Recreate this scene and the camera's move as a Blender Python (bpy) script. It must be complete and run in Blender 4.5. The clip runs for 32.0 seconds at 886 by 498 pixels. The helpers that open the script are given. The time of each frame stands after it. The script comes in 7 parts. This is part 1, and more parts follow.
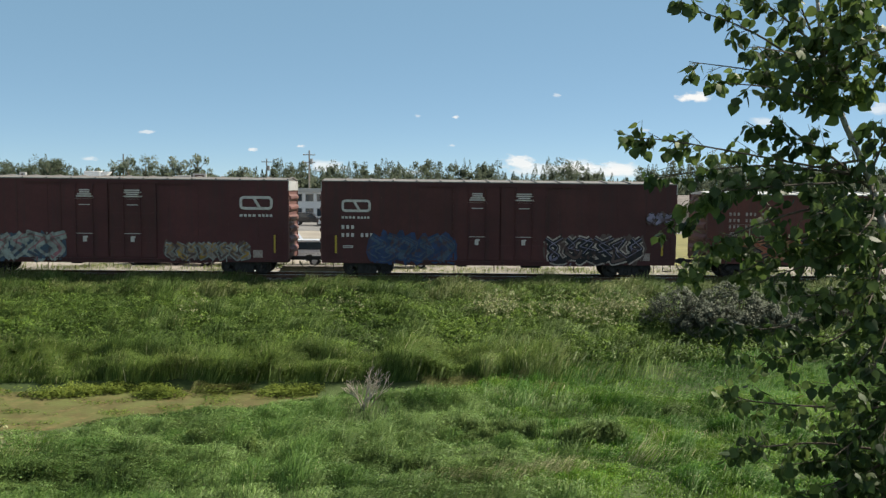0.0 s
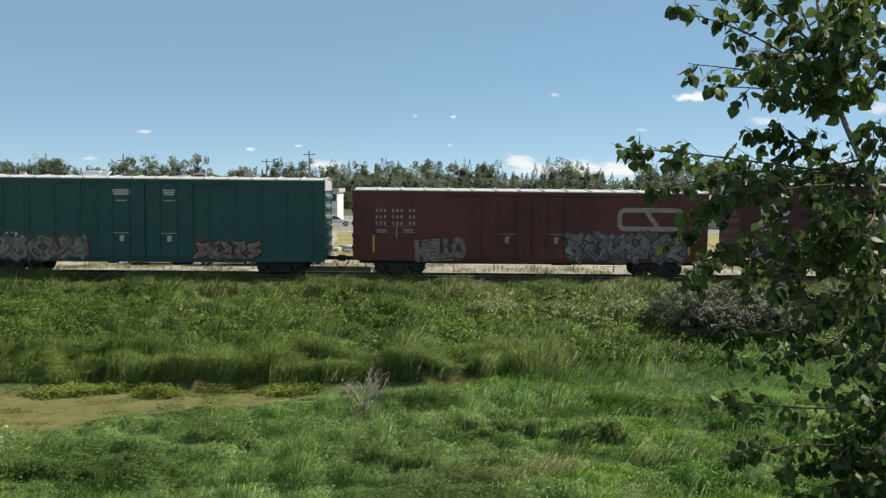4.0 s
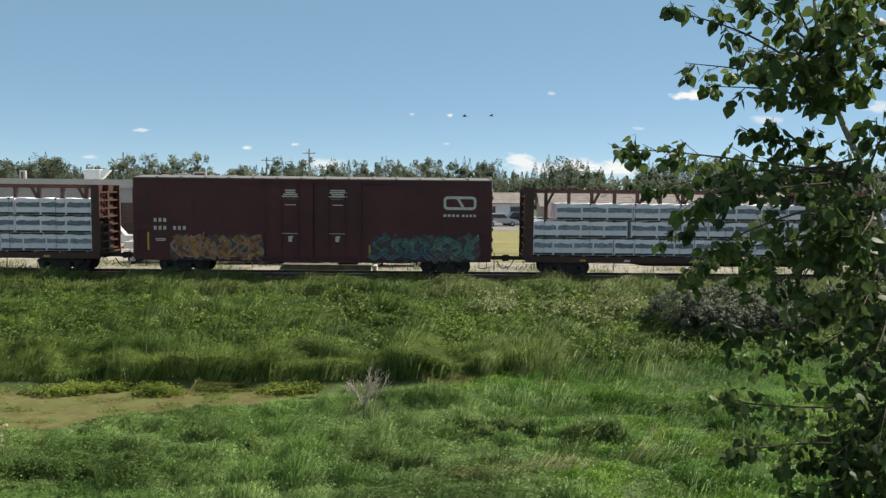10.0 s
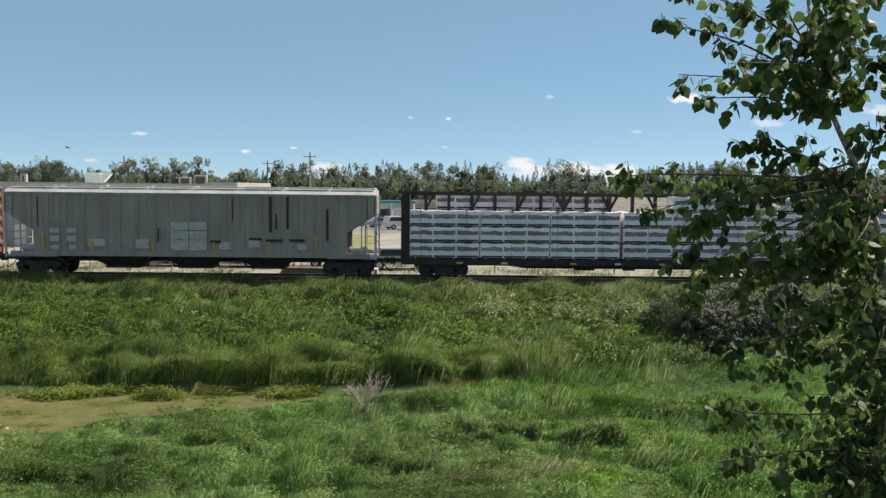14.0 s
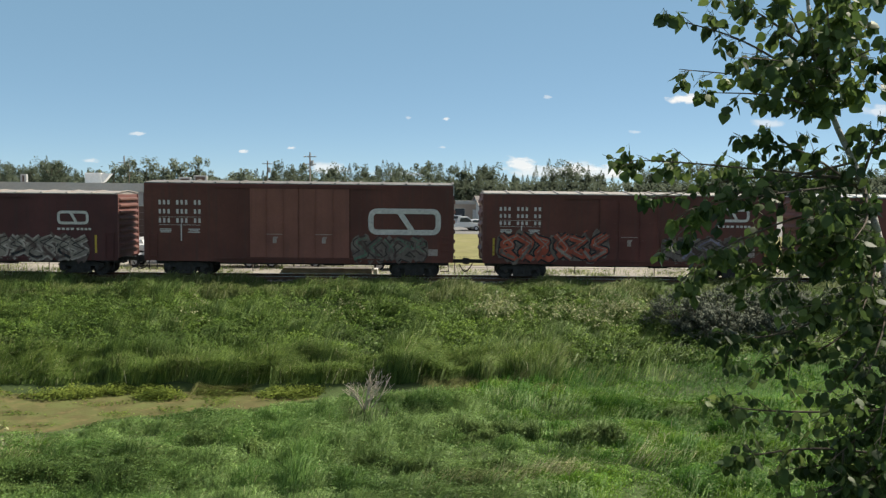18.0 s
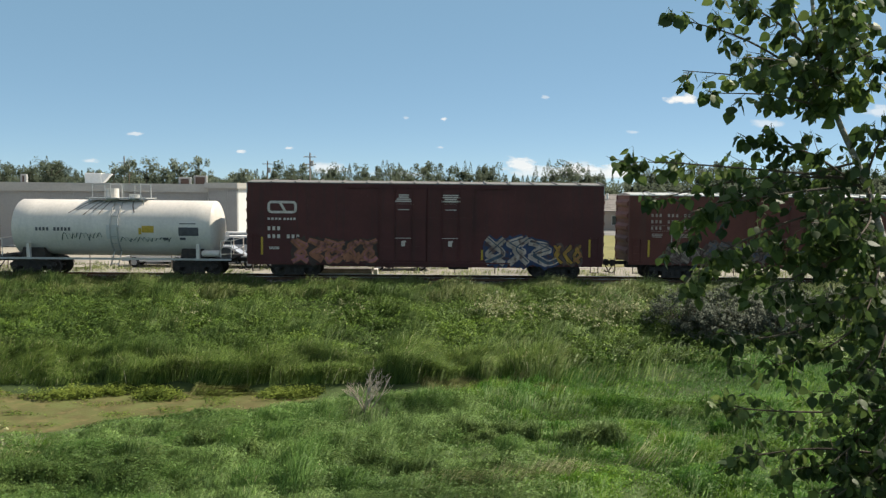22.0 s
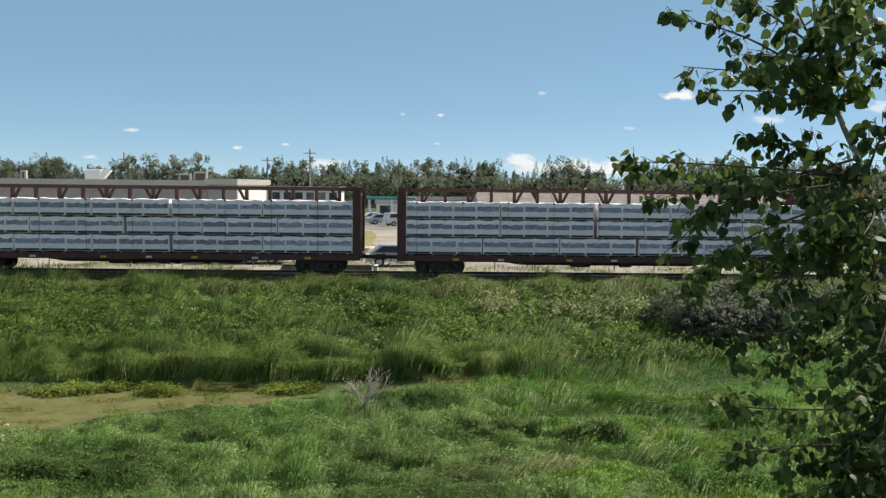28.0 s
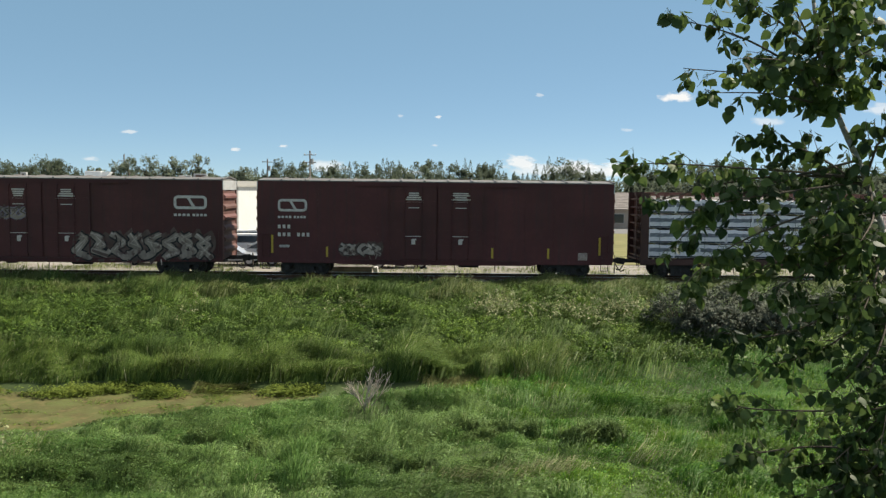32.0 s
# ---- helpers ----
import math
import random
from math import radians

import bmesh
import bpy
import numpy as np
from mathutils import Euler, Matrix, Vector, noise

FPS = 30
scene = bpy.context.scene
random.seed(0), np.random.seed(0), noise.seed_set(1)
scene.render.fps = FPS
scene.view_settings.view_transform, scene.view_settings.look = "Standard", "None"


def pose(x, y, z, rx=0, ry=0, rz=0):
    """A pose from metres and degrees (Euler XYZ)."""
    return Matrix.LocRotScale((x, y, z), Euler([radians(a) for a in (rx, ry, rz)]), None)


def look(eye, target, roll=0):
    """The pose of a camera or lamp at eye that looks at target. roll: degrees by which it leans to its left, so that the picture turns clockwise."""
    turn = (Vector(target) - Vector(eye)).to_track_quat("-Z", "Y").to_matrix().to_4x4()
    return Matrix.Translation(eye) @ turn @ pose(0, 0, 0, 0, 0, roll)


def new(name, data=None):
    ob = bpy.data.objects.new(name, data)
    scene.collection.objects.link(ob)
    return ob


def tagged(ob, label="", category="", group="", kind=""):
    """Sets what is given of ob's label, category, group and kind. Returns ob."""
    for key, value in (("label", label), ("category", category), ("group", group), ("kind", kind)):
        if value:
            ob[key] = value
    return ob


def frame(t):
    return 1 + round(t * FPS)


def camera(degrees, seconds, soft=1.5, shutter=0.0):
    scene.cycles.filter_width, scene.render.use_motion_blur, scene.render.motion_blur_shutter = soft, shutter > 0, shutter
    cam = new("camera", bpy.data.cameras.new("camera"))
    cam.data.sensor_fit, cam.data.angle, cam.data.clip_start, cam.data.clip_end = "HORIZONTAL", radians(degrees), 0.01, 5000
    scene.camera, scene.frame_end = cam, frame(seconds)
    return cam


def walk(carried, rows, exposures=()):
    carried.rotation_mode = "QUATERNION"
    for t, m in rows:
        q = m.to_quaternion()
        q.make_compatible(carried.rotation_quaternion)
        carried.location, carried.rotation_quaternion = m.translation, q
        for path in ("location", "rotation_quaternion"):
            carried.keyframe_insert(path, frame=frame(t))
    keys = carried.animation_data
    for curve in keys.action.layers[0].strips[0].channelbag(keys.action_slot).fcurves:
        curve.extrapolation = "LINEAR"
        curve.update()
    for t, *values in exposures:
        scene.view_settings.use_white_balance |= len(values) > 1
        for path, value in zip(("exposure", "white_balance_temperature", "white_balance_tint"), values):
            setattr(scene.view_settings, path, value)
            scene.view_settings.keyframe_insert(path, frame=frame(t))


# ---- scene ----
# ---------------------------------------------------------------- camera
EYE = Vector((0, 0, 4.75))
PITCH, YAW, ROLL = 4.46, 1.2, 0.6
cam = camera(58, 32.0, soft=1.35)


def aim(up=0.0, side=0.0):
    """The camera's pose, tilted up and to the left by small amounts (thousandths of a radian)."""
    a, b = radians(YAW) - side / 1000, -radians(PITCH) + up / 1000
    way = Vector((math.sin(a), math.cos(a), math.tan(b)))
    return look(EYE, EYE + 50 * way, ROLL)


# the tripod nods a little in the wind
NODS = [(0, 2.1), (1, 2.8), (2, 2.1), (3, 1.8), (4.5, 1.6), (6, 0.9), (7, 0.8), (8, 0), (9, 0), (10, 0), (10.5, -3.5), (11, -1.4), (12, 2.1),
        (13, 3.2), (14, 4.2), (15.5, 4.4), (17, 5.8), (18, 4.4), (19, 5.6), (20, 5.6), (21, 4.7), (22, 4.6), (22.5, 2.2), (23, 3.0), (24, 2.0),
        (25, 0.4), (25.5, -1.2), (27.5, 0.7), (28, 0), (29, 1.9), (30, 2.2), (31, 4.2), (31.5, 2.2), (32, 2.2)]
walk(cam, [(t, aim(n, 0.0 if t < 11.5 else 0.9)) for t, n in NODS], [(0, 0.41, 7080, 8), (32, 0.41, 7080, 8)])

# ---------------------------------------------------------------- light
SUN_UP, SUN_ROUND = 47.0, 62.0        # degrees above the horizon; from straight ahead round to the right
world = bpy.data.worlds.new("sky")
scene.world = world
world.use_nodes = True
nt = world.node_tree
sky = nt.nodes.new("ShaderNodeTexSky")
sky.sky_type = "NISHITA"
sky.sun_disc = False
sky.sun_elevation, sky.sun_rotation = radians(SUN_UP), radians(SUN_ROUND)
sky.altitude, sky.air_density, sky.dust_density, sky.ozone_density = 2600, 0.60, 0.0, 0.7
haze = nt.nodes.new("ShaderNodeMix")     # clear sky evened out by a thin summer haze
haze.data_type = "RGBA"
haze.inputs[0].default_value, haze.inputs[7].default_value = 0.60, (1.76, 3.44, 5.02, 1)
nt.links.new(sky.outputs[0], haze.inputs[6])
pale_top = nt.nodes.new("ShaderNodeMix")     # paler colour added to the unseen sky overhead, to neutralise the shade
pale_top.data_type = "RGBA"
pale_top.inputs[6].default_value, pale_top.inputs[7].default_value = (1.76, 3.44, 5.02, 1), (3.6, 3.95, 4.55, 1)
way, high, rise = nt.nodes.new("ShaderNodeTexCoord"), nt.nodes.new("ShaderNodeSeparateXYZ"), nt.nodes.new("ShaderNodeMapRange")
rise.inputs[1].default_value, rise.inputs[2].default_value, rise.interpolation_type = 0.20, 0.75, "SMOOTHSTEP"
nt.links.new(way.outputs["Generated"], high.inputs[0])
nt.links.new(high.outputs[2], rise.inputs[0])
nt.links.new(rise.outputs[0], pale_top.inputs[0])
nt.links.new(pale_top.outputs[2], haze.inputs[7])
nt.links.new(haze.outputs[2], nt.nodes["Background"].inputs[0])
nt.nodes["Background"].inputs[1].default_value = 0.106
sun = new("sun", bpy.data.lights.new("sun", "SUN"))
sun.data.energy, sun.data.angle, sun.data.color = 5.0, radians(0.53), (1.0, 0.955, 0.88)
sd = Vector((math.sin(radians(SUN_ROUND)) * math.cos(radians(SUN_UP)), math.cos(radians(SUN_ROUND)) * math.cos(radians(SUN_UP)), math.sin(radians(SUN_UP))))
sun.matrix_world = look(sd * 60, (0, 0, 0))


# ---------------------------------------------------------------- materials
def mat(name, color, rough=0.7, metal=0.0, var=0.18, scale=3.0, fine=40.0, bump=0.15, streak=0.0, dirt=None, dirt_amt=0.0, rnd=0.0, island=0.0, trans=0.0,
        spec=0.4, hue=None):
    """A worn surface: two scales of variation, optional vertical streaks and dirt, relief."""
    m = bpy.data.materials.new(name)
    m.use_nodes = True
    t = m.node_tree
    n, l = t.nodes, t.links
    bs = n["Principled BSDF"]
    bs.inputs["Roughness"].default_value, bs.inputs["Metallic"].default_value = rough, metal
    bs.inputs["Specular IOR Level"].default_value = spec
    co = n.new("ShaderNodeTexCoord")

    def noise_node(s, detail=5.0, stretch=None):
        k = n.new("ShaderNodeTexNoise")
        k.inputs["Scale"].default_value, k.inputs["Detail"].default_value = s, detail
        if stretch:
            mp = n.new("ShaderNodeMapping")
            mp.inputs["Scale"].default_value = stretch
            l.new(co.outputs["Object"], mp.inputs[0])
            l.new(mp.outputs[0], k.inputs["Vector"])
        else:
            l.new(co.outputs["Object"], k.inputs["Vector"])
        return k

    def mix(fac, a, b, mode="MIX"):
        k = n.new("ShaderNodeMix")
        k.data_type, k.blend_type = "RGBA", mode
        for sock, v in ((k.inputs[0], fac), (k.inputs[6], a), (k.inputs[7], b)):
            if isinstance(v, bpy.types.NodeSocket):
                l.new(v, sock)
            else:
                sock.default_value = v if not isinstance(v, tuple) else (*v, 1)
        return k.outputs[2]

    def ramp(src, lo, hi, a=0.0, b=1.0):
        k = n.new("ShaderNodeMapRange")
        k.inputs[1].default_value, k.inputs[2].default_value, k.inputs[3].default_value, k.inputs[4].default_value = lo, hi, a, b
        l.new(src, k.inputs[0])
        return k.outputs[0]

    big, small = noise_node(scale), noise_node(fine, 3.0)
    dark, light = tuple(c * (1 - var) for c in color), tuple(min(1, c * (1 + var)) for c in color)
    if hue:
        light = hue
    c = mix(ramp(big.outputs[0], 0.35, 0.65), dark, light)
    c = mix(ramp(small.outputs[0], 0.3, 0.7, 0, 0.35), c, tuple(x * 0.7 for x in color))
    if streak:
        s = noise_node(1.0, 4.0, (5.0, 5.0, 0.25))
        c = mix(ramp(s.outputs[0], 0.5, 0.75, 0, streak), c, dirt or tuple(x * 0.4 for x in color))
    if dirt_amt:
        s = noise_node(scale * 2.3, 8.0)
        c = mix(ramp(s.outputs[0], 0.52, 0.68, 0, dirt_amt), c, dirt or tuple(x * 0.4 for x in color))
    for amount, kind, out in ((rnd, "ShaderNodeObjectInfo", "Random"), (island, "ShaderNodeNewGeometry", "Random Per Island")):
        if amount:
            o = n.new(kind)
            v = ramp(o.outputs[out], 0, 1, 1 - amount, 1 + amount)
            hs = n.new("ShaderNodeHueSaturation")
            l.new(v, hs.inputs["Value"])
            l.new(ramp(o.outputs[out], 0, 1, 0.5 + amount * 0.04, 0.5 - amount * 0.04), hs.inputs["Hue"])
            l.new(c, hs.inputs["Color"])
            c = hs.outputs[0]
    l.new(c, bs.inputs["Base Color"])
    if bump:
        b = n.new("ShaderNodeBump")
        b.inputs["Strength"].default_value, b.inputs["Distance"].default_value = bump, 0.02
        l.new(small.outputs[0], b.inputs["Height"])
        l.new(b.outputs[0], bs.inputs["Normal"])
    if trans:
        tr = n.new("ShaderNodeBsdfTranslucent")
        l.new(c, tr.inputs["Color"])
        ms = n.new("ShaderNodeMixShader")
        ms.inputs[0].default_value = trans
        l.new(bs.outputs[0], ms.inputs[1])
        l.new(tr.outputs[0], ms.inputs[2])
        l.new(ms.outputs[0], n["Material Output"].inputs["Surface"])
    return m


BROWN = mat("brown car paint", (0.100, 0.027, 0.025), 0.62, var=0.20, scale=0.45, fine=5, bump=0.05, streak=0.5, dirt=(0.055, 0.030, 0.027), rnd=0.10)
RUST = mat("red oxide car paint", (0.150, 0.043, 0.031), 0.65, var=0.25, scale=0.4, fine=5, bump=0.05, streak=0.65, dirt=(0.10, 0.045, 0.035), rnd=0.12)
ENDRED = mat("faded end wall paint", (0.150, 0.066, 0.054), 0.65, var=0.15, scale=0.8, fine=9, bump=0.05, streak=0.4, dirt=(0.12, 0.06, 0.05), rnd=0.15)
DOORRED = mat("faded red door paint", (0.27, 0.10, 0.07), 0.7, var=0.12, scale=0.6, fine=9, bump=0.05, streak=0.4, dirt=(0.16, 0.07, 0.055))
GREEN = mat("green car paint", (0.036, 0.100, 0.088), 0.6, var=0.10, scale=0.5, fine=9, bump=0.05, streak=0.3, dirt=(0.02, 0.09, 0.07))
CBRED = mat("red brown flatcar steel", (0.088, 0.038, 0.029), 0.65, var=0.18, scale=1.0, fine=12, streak=0.3, rnd=0.15)
CBBLACK = mat("black flatcar steel", (0.030, 0.026, 0.024), 0.7, var=0.2, scale=1.0, fine=12, streak=0.3, dirt=(0.07, 0.05, 0.04))
CBYELLOW = mat("mustard flatcar steel", (0.56, 0.30, 0.050), 0.6, var=0.15, scale=1.0, fine=12, streak=0.45, dirt=(0.25, 0.15, 0.05))
CBOLIVE = mat("dull yellow brown flatcar steel", (0.17, 0.115, 0.04), 0.65, var=0.2, scale=1.0, fine=12, streak=0.4, dirt=(0.08, 0.05, 0.03))
HOPPER = mat("weathered grey hopper paint", (0.33, 0.292, 0.258), 0.65, var=0.12, scale=0.6, fine=9, bump=0.05, streak=0.5, dirt=(0.16, 0.13, 0.11))
TANK = mat("white tank paint", (0.78, 0.72, 0.65), 0.38, var=0.05, scale=0.8, fine=9, bump=0.03, streak=0.30, dirt=(0.52, 0.49, 0.44))
ROOF = mat("galvanised roof sheet", (0.52, 0.52, 0.50), 0.5, metal=0.25, var=0.15, scale=0.7, fine=14, streak=0.2, dirt=(0.33, 0.28, 0.24), dirt_amt=0.4)
ROOFBROWN = mat("brown painted roof sheet", (0.19, 0.18, 0.168), 0.6, var=0.2, scale=0.7, fine=14, dirt=(0.14, 0.08, 0.06), dirt_amt=0.6)
ROOFTAN = mat("dull tan grey roof sheet", (0.37, 0.335, 0.30), 0.55, metal=0.1, var=0.18, scale=0.7, fine=14, dirt=(0.24, 0.19, 0.16), dirt_amt=0.5)
STEEL = mat("dark running gear steel", (0.052, 0.043, 0.037), 0.8, var=0.3, scale=4, fine=30, bump=0.3, dirt=(0.07, 0.045, 0.03), dirt_amt=0.5)
WHEELM = mat("worn wheel steel", (0.07, 0.055, 0.045), 0.55, metal=0.3, var=0.3, scale=6, fine=30)
WHITE = mat("white stencil paint", (0.68, 0.60, 0.54), 0.6, var=0.10, scale=5, fine=30, bump=0.02, dirt=(0.35, 0.28, 0.25), dirt_amt=0.5)
FADED = mat("faded stencil paint", (0.43, 0.33, 0.28), 0.7, var=0.15, scale=5, fine=30, bump=0.02, dirt=(0.2, 0.1, 0.08), dirt_amt=0.6)
YELLOW = mat("yellow reflective tape", (0.58, 0.38, 0.05), 0.4, var=0.1, scale=8, fine=30, bump=0.02)
WRAP = mat("white lumber wrap", (0.95, 0.86, 0.865), 0.42, var=0.05, scale=2.5, fine=14, bump=0.7, rnd=0.05, dirt=(0.66, 0.65, 0.68), dirt_amt=0.5)
PRINTM = mat("blue grey wrap print", (0.23, 0.22, 0.245), 0.5, var=0.35, scale=6, fine=25, bump=0.05, dirt=(0.36, 0.40, 0.45), dirt_amt=0.6, rnd=0.25)
PRINTB = mat("blue wrap print", (0.275, 0.265, 0.325), 0.5, var=0.35, scale=6, fine=25, bump=0.05, dirt=(0.5, 0.55, 0.6), dirt_amt=0.75, rnd=0.25)
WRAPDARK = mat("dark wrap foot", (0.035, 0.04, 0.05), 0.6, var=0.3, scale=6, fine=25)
LUMBER = mat("cut lumber ends", (0.55, 0.40, 0.22), 0.8, var=0.2, scale=9, fine=40)


# ---------------------------------------------------------------- mesh building
class Build:
    """Gathers boxes, tubes and sheets with material slots into one mesh."""

    def __init__(self):
        self.v, self.f, self.m = [], [], []

    def add(self, verts, faces, mi=0, xf=None):
        o = len(self.v)
        self.v += [tuple(xf @ Vector(p)) for p in verts] if xf else [tuple(p) for p in verts]
        self.f += [tuple(o + i for i in q) for q in faces]
        self.m += [mi] * len(faces)
        return self

    def box(self, x0, x1, y0, y1, z0, z1, mi=0, xf=None, bev=0.0):
        if bev:
            b = bev
            vs, fs = [], []
            ring = lambda z, e: [(x0 + e, y0 + b, z), (x0 + b, y0 + e, z), (x1 - b, y0 + e, z), (x1 - e, y0 + b, z), (x1 - e, y1 - b, z), (x1 - b, y1 - e, z),
                                 (x0 + b, y1 - e, z), (x0 + e, y1 - b, z)]
            for z, e in ((z0, b * 0.9), (z0 + b, 0), (z1 - b, 0), (z1, b * 0.9)):
                vs += ring(z, e)
            for k in range(3):
                for i in range(8):
                    fs.append((k * 8 + i, k * 8 + (i + 1) % 8, k * 8 + 8 + (i + 1) % 8, k * 8 + 8 + i))
            fs += [tuple(range(7, -1, -1)), tuple(range(24, 32))]
            return self.add(vs, fs, mi, xf)
        vs = [(x, y, z) for z in (z0, z1) for x, y in ((x0, y0), (x1, y0), (x1, y1), (x0, y1))]
        return self.add(vs, [(3, 2, 1, 0), (4, 5, 6, 7), (0, 1, 5, 4), (1, 2, 6, 5), (2, 3, 7, 6), (3, 0, 4, 7)], mi, xf)

    def bar(self, a, b, w, h=None, mi=0):
        """A square bar from a to b."""
        a, b = Vector(a), Vector(b)
        d = b - a
        q = d.to_track_quat("Z", "Y").to_matrix().to_4x4()
        h = h or w
        return self.box(-w / 2, w / 2, -h / 2, h / 2, 0, d.length, mi, Matrix.Translation(a) @ q)

    def tube(self, a, b, r, n=8, mi=0, r2=None):
        a, b = Vector(a), Vector(b)
        d = b - a
        xf = Matrix.Translation(a) @ d.to_track_quat("Z", "Y").to_matrix().to_4x4()
        r2 = r if r2 is None else r2
        vs = [(rr * math.cos(2 * math.pi * i / n), rr * math.sin(2 * math.pi * i / n), z) for rr, z in ((r, 0), (r2, d.length)) for i in range(n)]
        fs = [(i, (i + 1) % n, n + (i + 1) % n, n + i) for i in range(n)] + [tuple(range(n - 1, -1, -1)), tuple(range(n, 2 * n))]
        return self.add(vs, fs, mi, xf)

    def lathe(self, rings, n=24, mi=0, xf=None):
        """Rings of (x, radius) about the x axis, closed at both ends."""
        vs = [(x, r * math.cos(2 * math.pi * i / n), r * math.sin(2 * math.pi * i / n)) for x, r in rings for i in range(n)]
        fs = [(k * n + i, k * n + (i + 1) % n, (k + 1) * n + (i + 1) % n, (k + 1) * n + i) for k in range(len(rings) - 1) for i in range(n)]
        fs += [tuple(range(n)), tuple(range(len(rings) * n - 1, (len(rings) - 1) * n - 1, -1))]
        return self.add(vs, fs, mi, xf)

    def slab(self, pts, y0, y1, mi=0):
        """A plate with the outline pts (x, z), from y0 to y1."""
        n = len(pts)
        vs = [(x, y, z) for y in (y0, y1) for x, z in pts]
        return self.add(vs, [tuple(range(n)), tuple(range(2 * n - 1, n - 1, -1))] + [(i, n + i, n + (i + 1) % n, (i + 1) % n) for i in range(n)], mi)

    def mesh(self, name, mats, smooth=False):
        me = bpy.data.meshes.new(name)
        me.from_pydata(self.v, [], self.f)
        for m in mats:
            me.materials.append(m)
        me.polygons.foreach_set("material_index", self.m)
        if smooth:
            me.polygons.foreach_set("use_smooth", [True] * len(self.f))
        me.update()
        bm = bmesh.new()
        bm.from_mesh(me)
        bmesh.ops.recalc_face_normals(bm, faces=bm.faces)
        bm.to_mesh(me)
        bm.free()
        return me


def part(name, data, mats, parent, label="", at=None, smooth=False, kind=""):
    """Links a Build (or a mesh) as one object under a thing or a part."""
    if isinstance(data, Build):
        data = data.mesh(name, mats if isinstance(mats, (list, tuple)) else [mats], smooth)
    ob = new(name, data)
    ob.parent = parent
    if at is not None:
        ob.matrix_basis = at if isinstance(at, Matrix) else Matrix.Translation(at)
    return tagged(ob, label, kind=kind)


def thing(name, label, category, at=(0, 0, 0), group="", kind=""):
    ob = new(name)
    ob.empty_display_size = 0.3
    ob.matrix_basis = at if isinstance(at, Matrix) else Matrix.Translation(at)
    return tagged(ob, label, category, group, kind)


def mesh_np(name, verts, tris, mats, smooth=False, mi=None, normals=None):
    """A mesh of triangles from arrays."""
    me = bpy.data.meshes.new(name)
    nv, nf = len(verts), len(tris)
    me.vertices.add(nv)
    me.vertices.foreach_set("co", np.asarray(verts, np.float32).ravel())
    me.loops.add(nf * 3)
    me.loops.foreach_set("vertex_index", np.asarray(tris, np.int32).ravel())
    me.polygons.add(nf)
    me.polygons.foreach_set("loop_start", np.arange(0, nf * 3, 3, dtype=np.int32))
    for m in mats:
        me.materials.append(m)
    if mi is not None:
        me.polygons.foreach_set("material_index", np.asarray(mi, np.int32))
    me.polygons.foreach_set("use_smooth", np.full(nf, smooth))
    me.update()
    if normals is not None:
        me.normals_split_custom_set_from_vertices(normals)
    return me


# ---------------------------------------------------------------- ground
TRACK = 44.0                          # distance of the track's middle line; rail tops are at height 0
PROFILE = [(-400, -1.0), (-5, -1.2), (4, -1.7), (10, -2.15), (17, -2.35), (22, -2.45), (24.2, -2.62), (27.8, -2.66), (29.2, -2.4), (31.5, -1.85), (36, -1.05),
           (39.5, -0.38), (41.2, -0.26), (41.9, -0.24), (42.4, -0.21), (45.6, -0.21), (46.4, -0.45), (48, -0.6), (60, -0.7), (90, -0.7), (400, -0.7), (4000, -0.7)]


def ripple(x, y, s, seed=0.0):
    """Smooth random heights over arrays of places, about -0.5 to 0.5."""
    u, v = x / s + seed * 3.7, y / s + seed * 1.3
    i, j = np.floor(u), np.floor(v)
    a, c = u - i, v - j
    a, c = a * a * (3 - 2 * a), c * c * (3 - 2 * c)
    h = lambda p, q: np.modf(np.abs(np.sin(p * 12.9898 + q * 78.233 + seed * 4.1) * 43758.5453))[0] - 0.5
    return (h(i, j) * (1 - a) + h(i + 1, j) * a) * (1 - c) + (h(i, j + 1) * (1 - a) + h(i + 1, j + 1) * a) * c


def wob(x, y, s, seed=0.0):
    return noise.noise((x / s, y / s, seed))


def pond_front(x):
    """The near shore of the pond: it narrows to the right."""
    return 23.3 + 0.0 * x + 0.43 * max(0.0, x + 13.5) + 0.8 * wob(x, 3.0, 1.7, 9.0) + 0.4 * wob(x, 8.0, 0.6, 2.0)


def in_pond(x, y, m=0.0):
    return x < -3.6 - m and pond_front(x) + m < y < 28.45 + 0.5 * wob(x, 0.0, 2.2, 5.0) - m


PROF_Y, PROF_Z = zip(*PROFILE)


def ground_z(x, y):
    z = float(np.interp(y, PROF_Y, PROF_Z))
    if 22 < y < 29 and x < -2:
        if in_pond(x, y):
            return -2.78
    near = max(0.0, min(1.0, (41 - y) / 3)) * max(0.0, min(1.0, (y + 20) / 20))
    z += near * (0.16 * wob(x, y, 4.2, 1.3) + 0.12 * wob(x, y, 1.5, 4.1))
    if 21 < y < 31:                    # the wet hollow ends to the right
        dry = max(0.0, min(1.0, (x + 4.0) / 3.5))
        z += dry * 0.32 * max(0.0, 1 - abs(y - 26) / 5)
        if x < -2:
            z = max(z, -2.56)
    return z


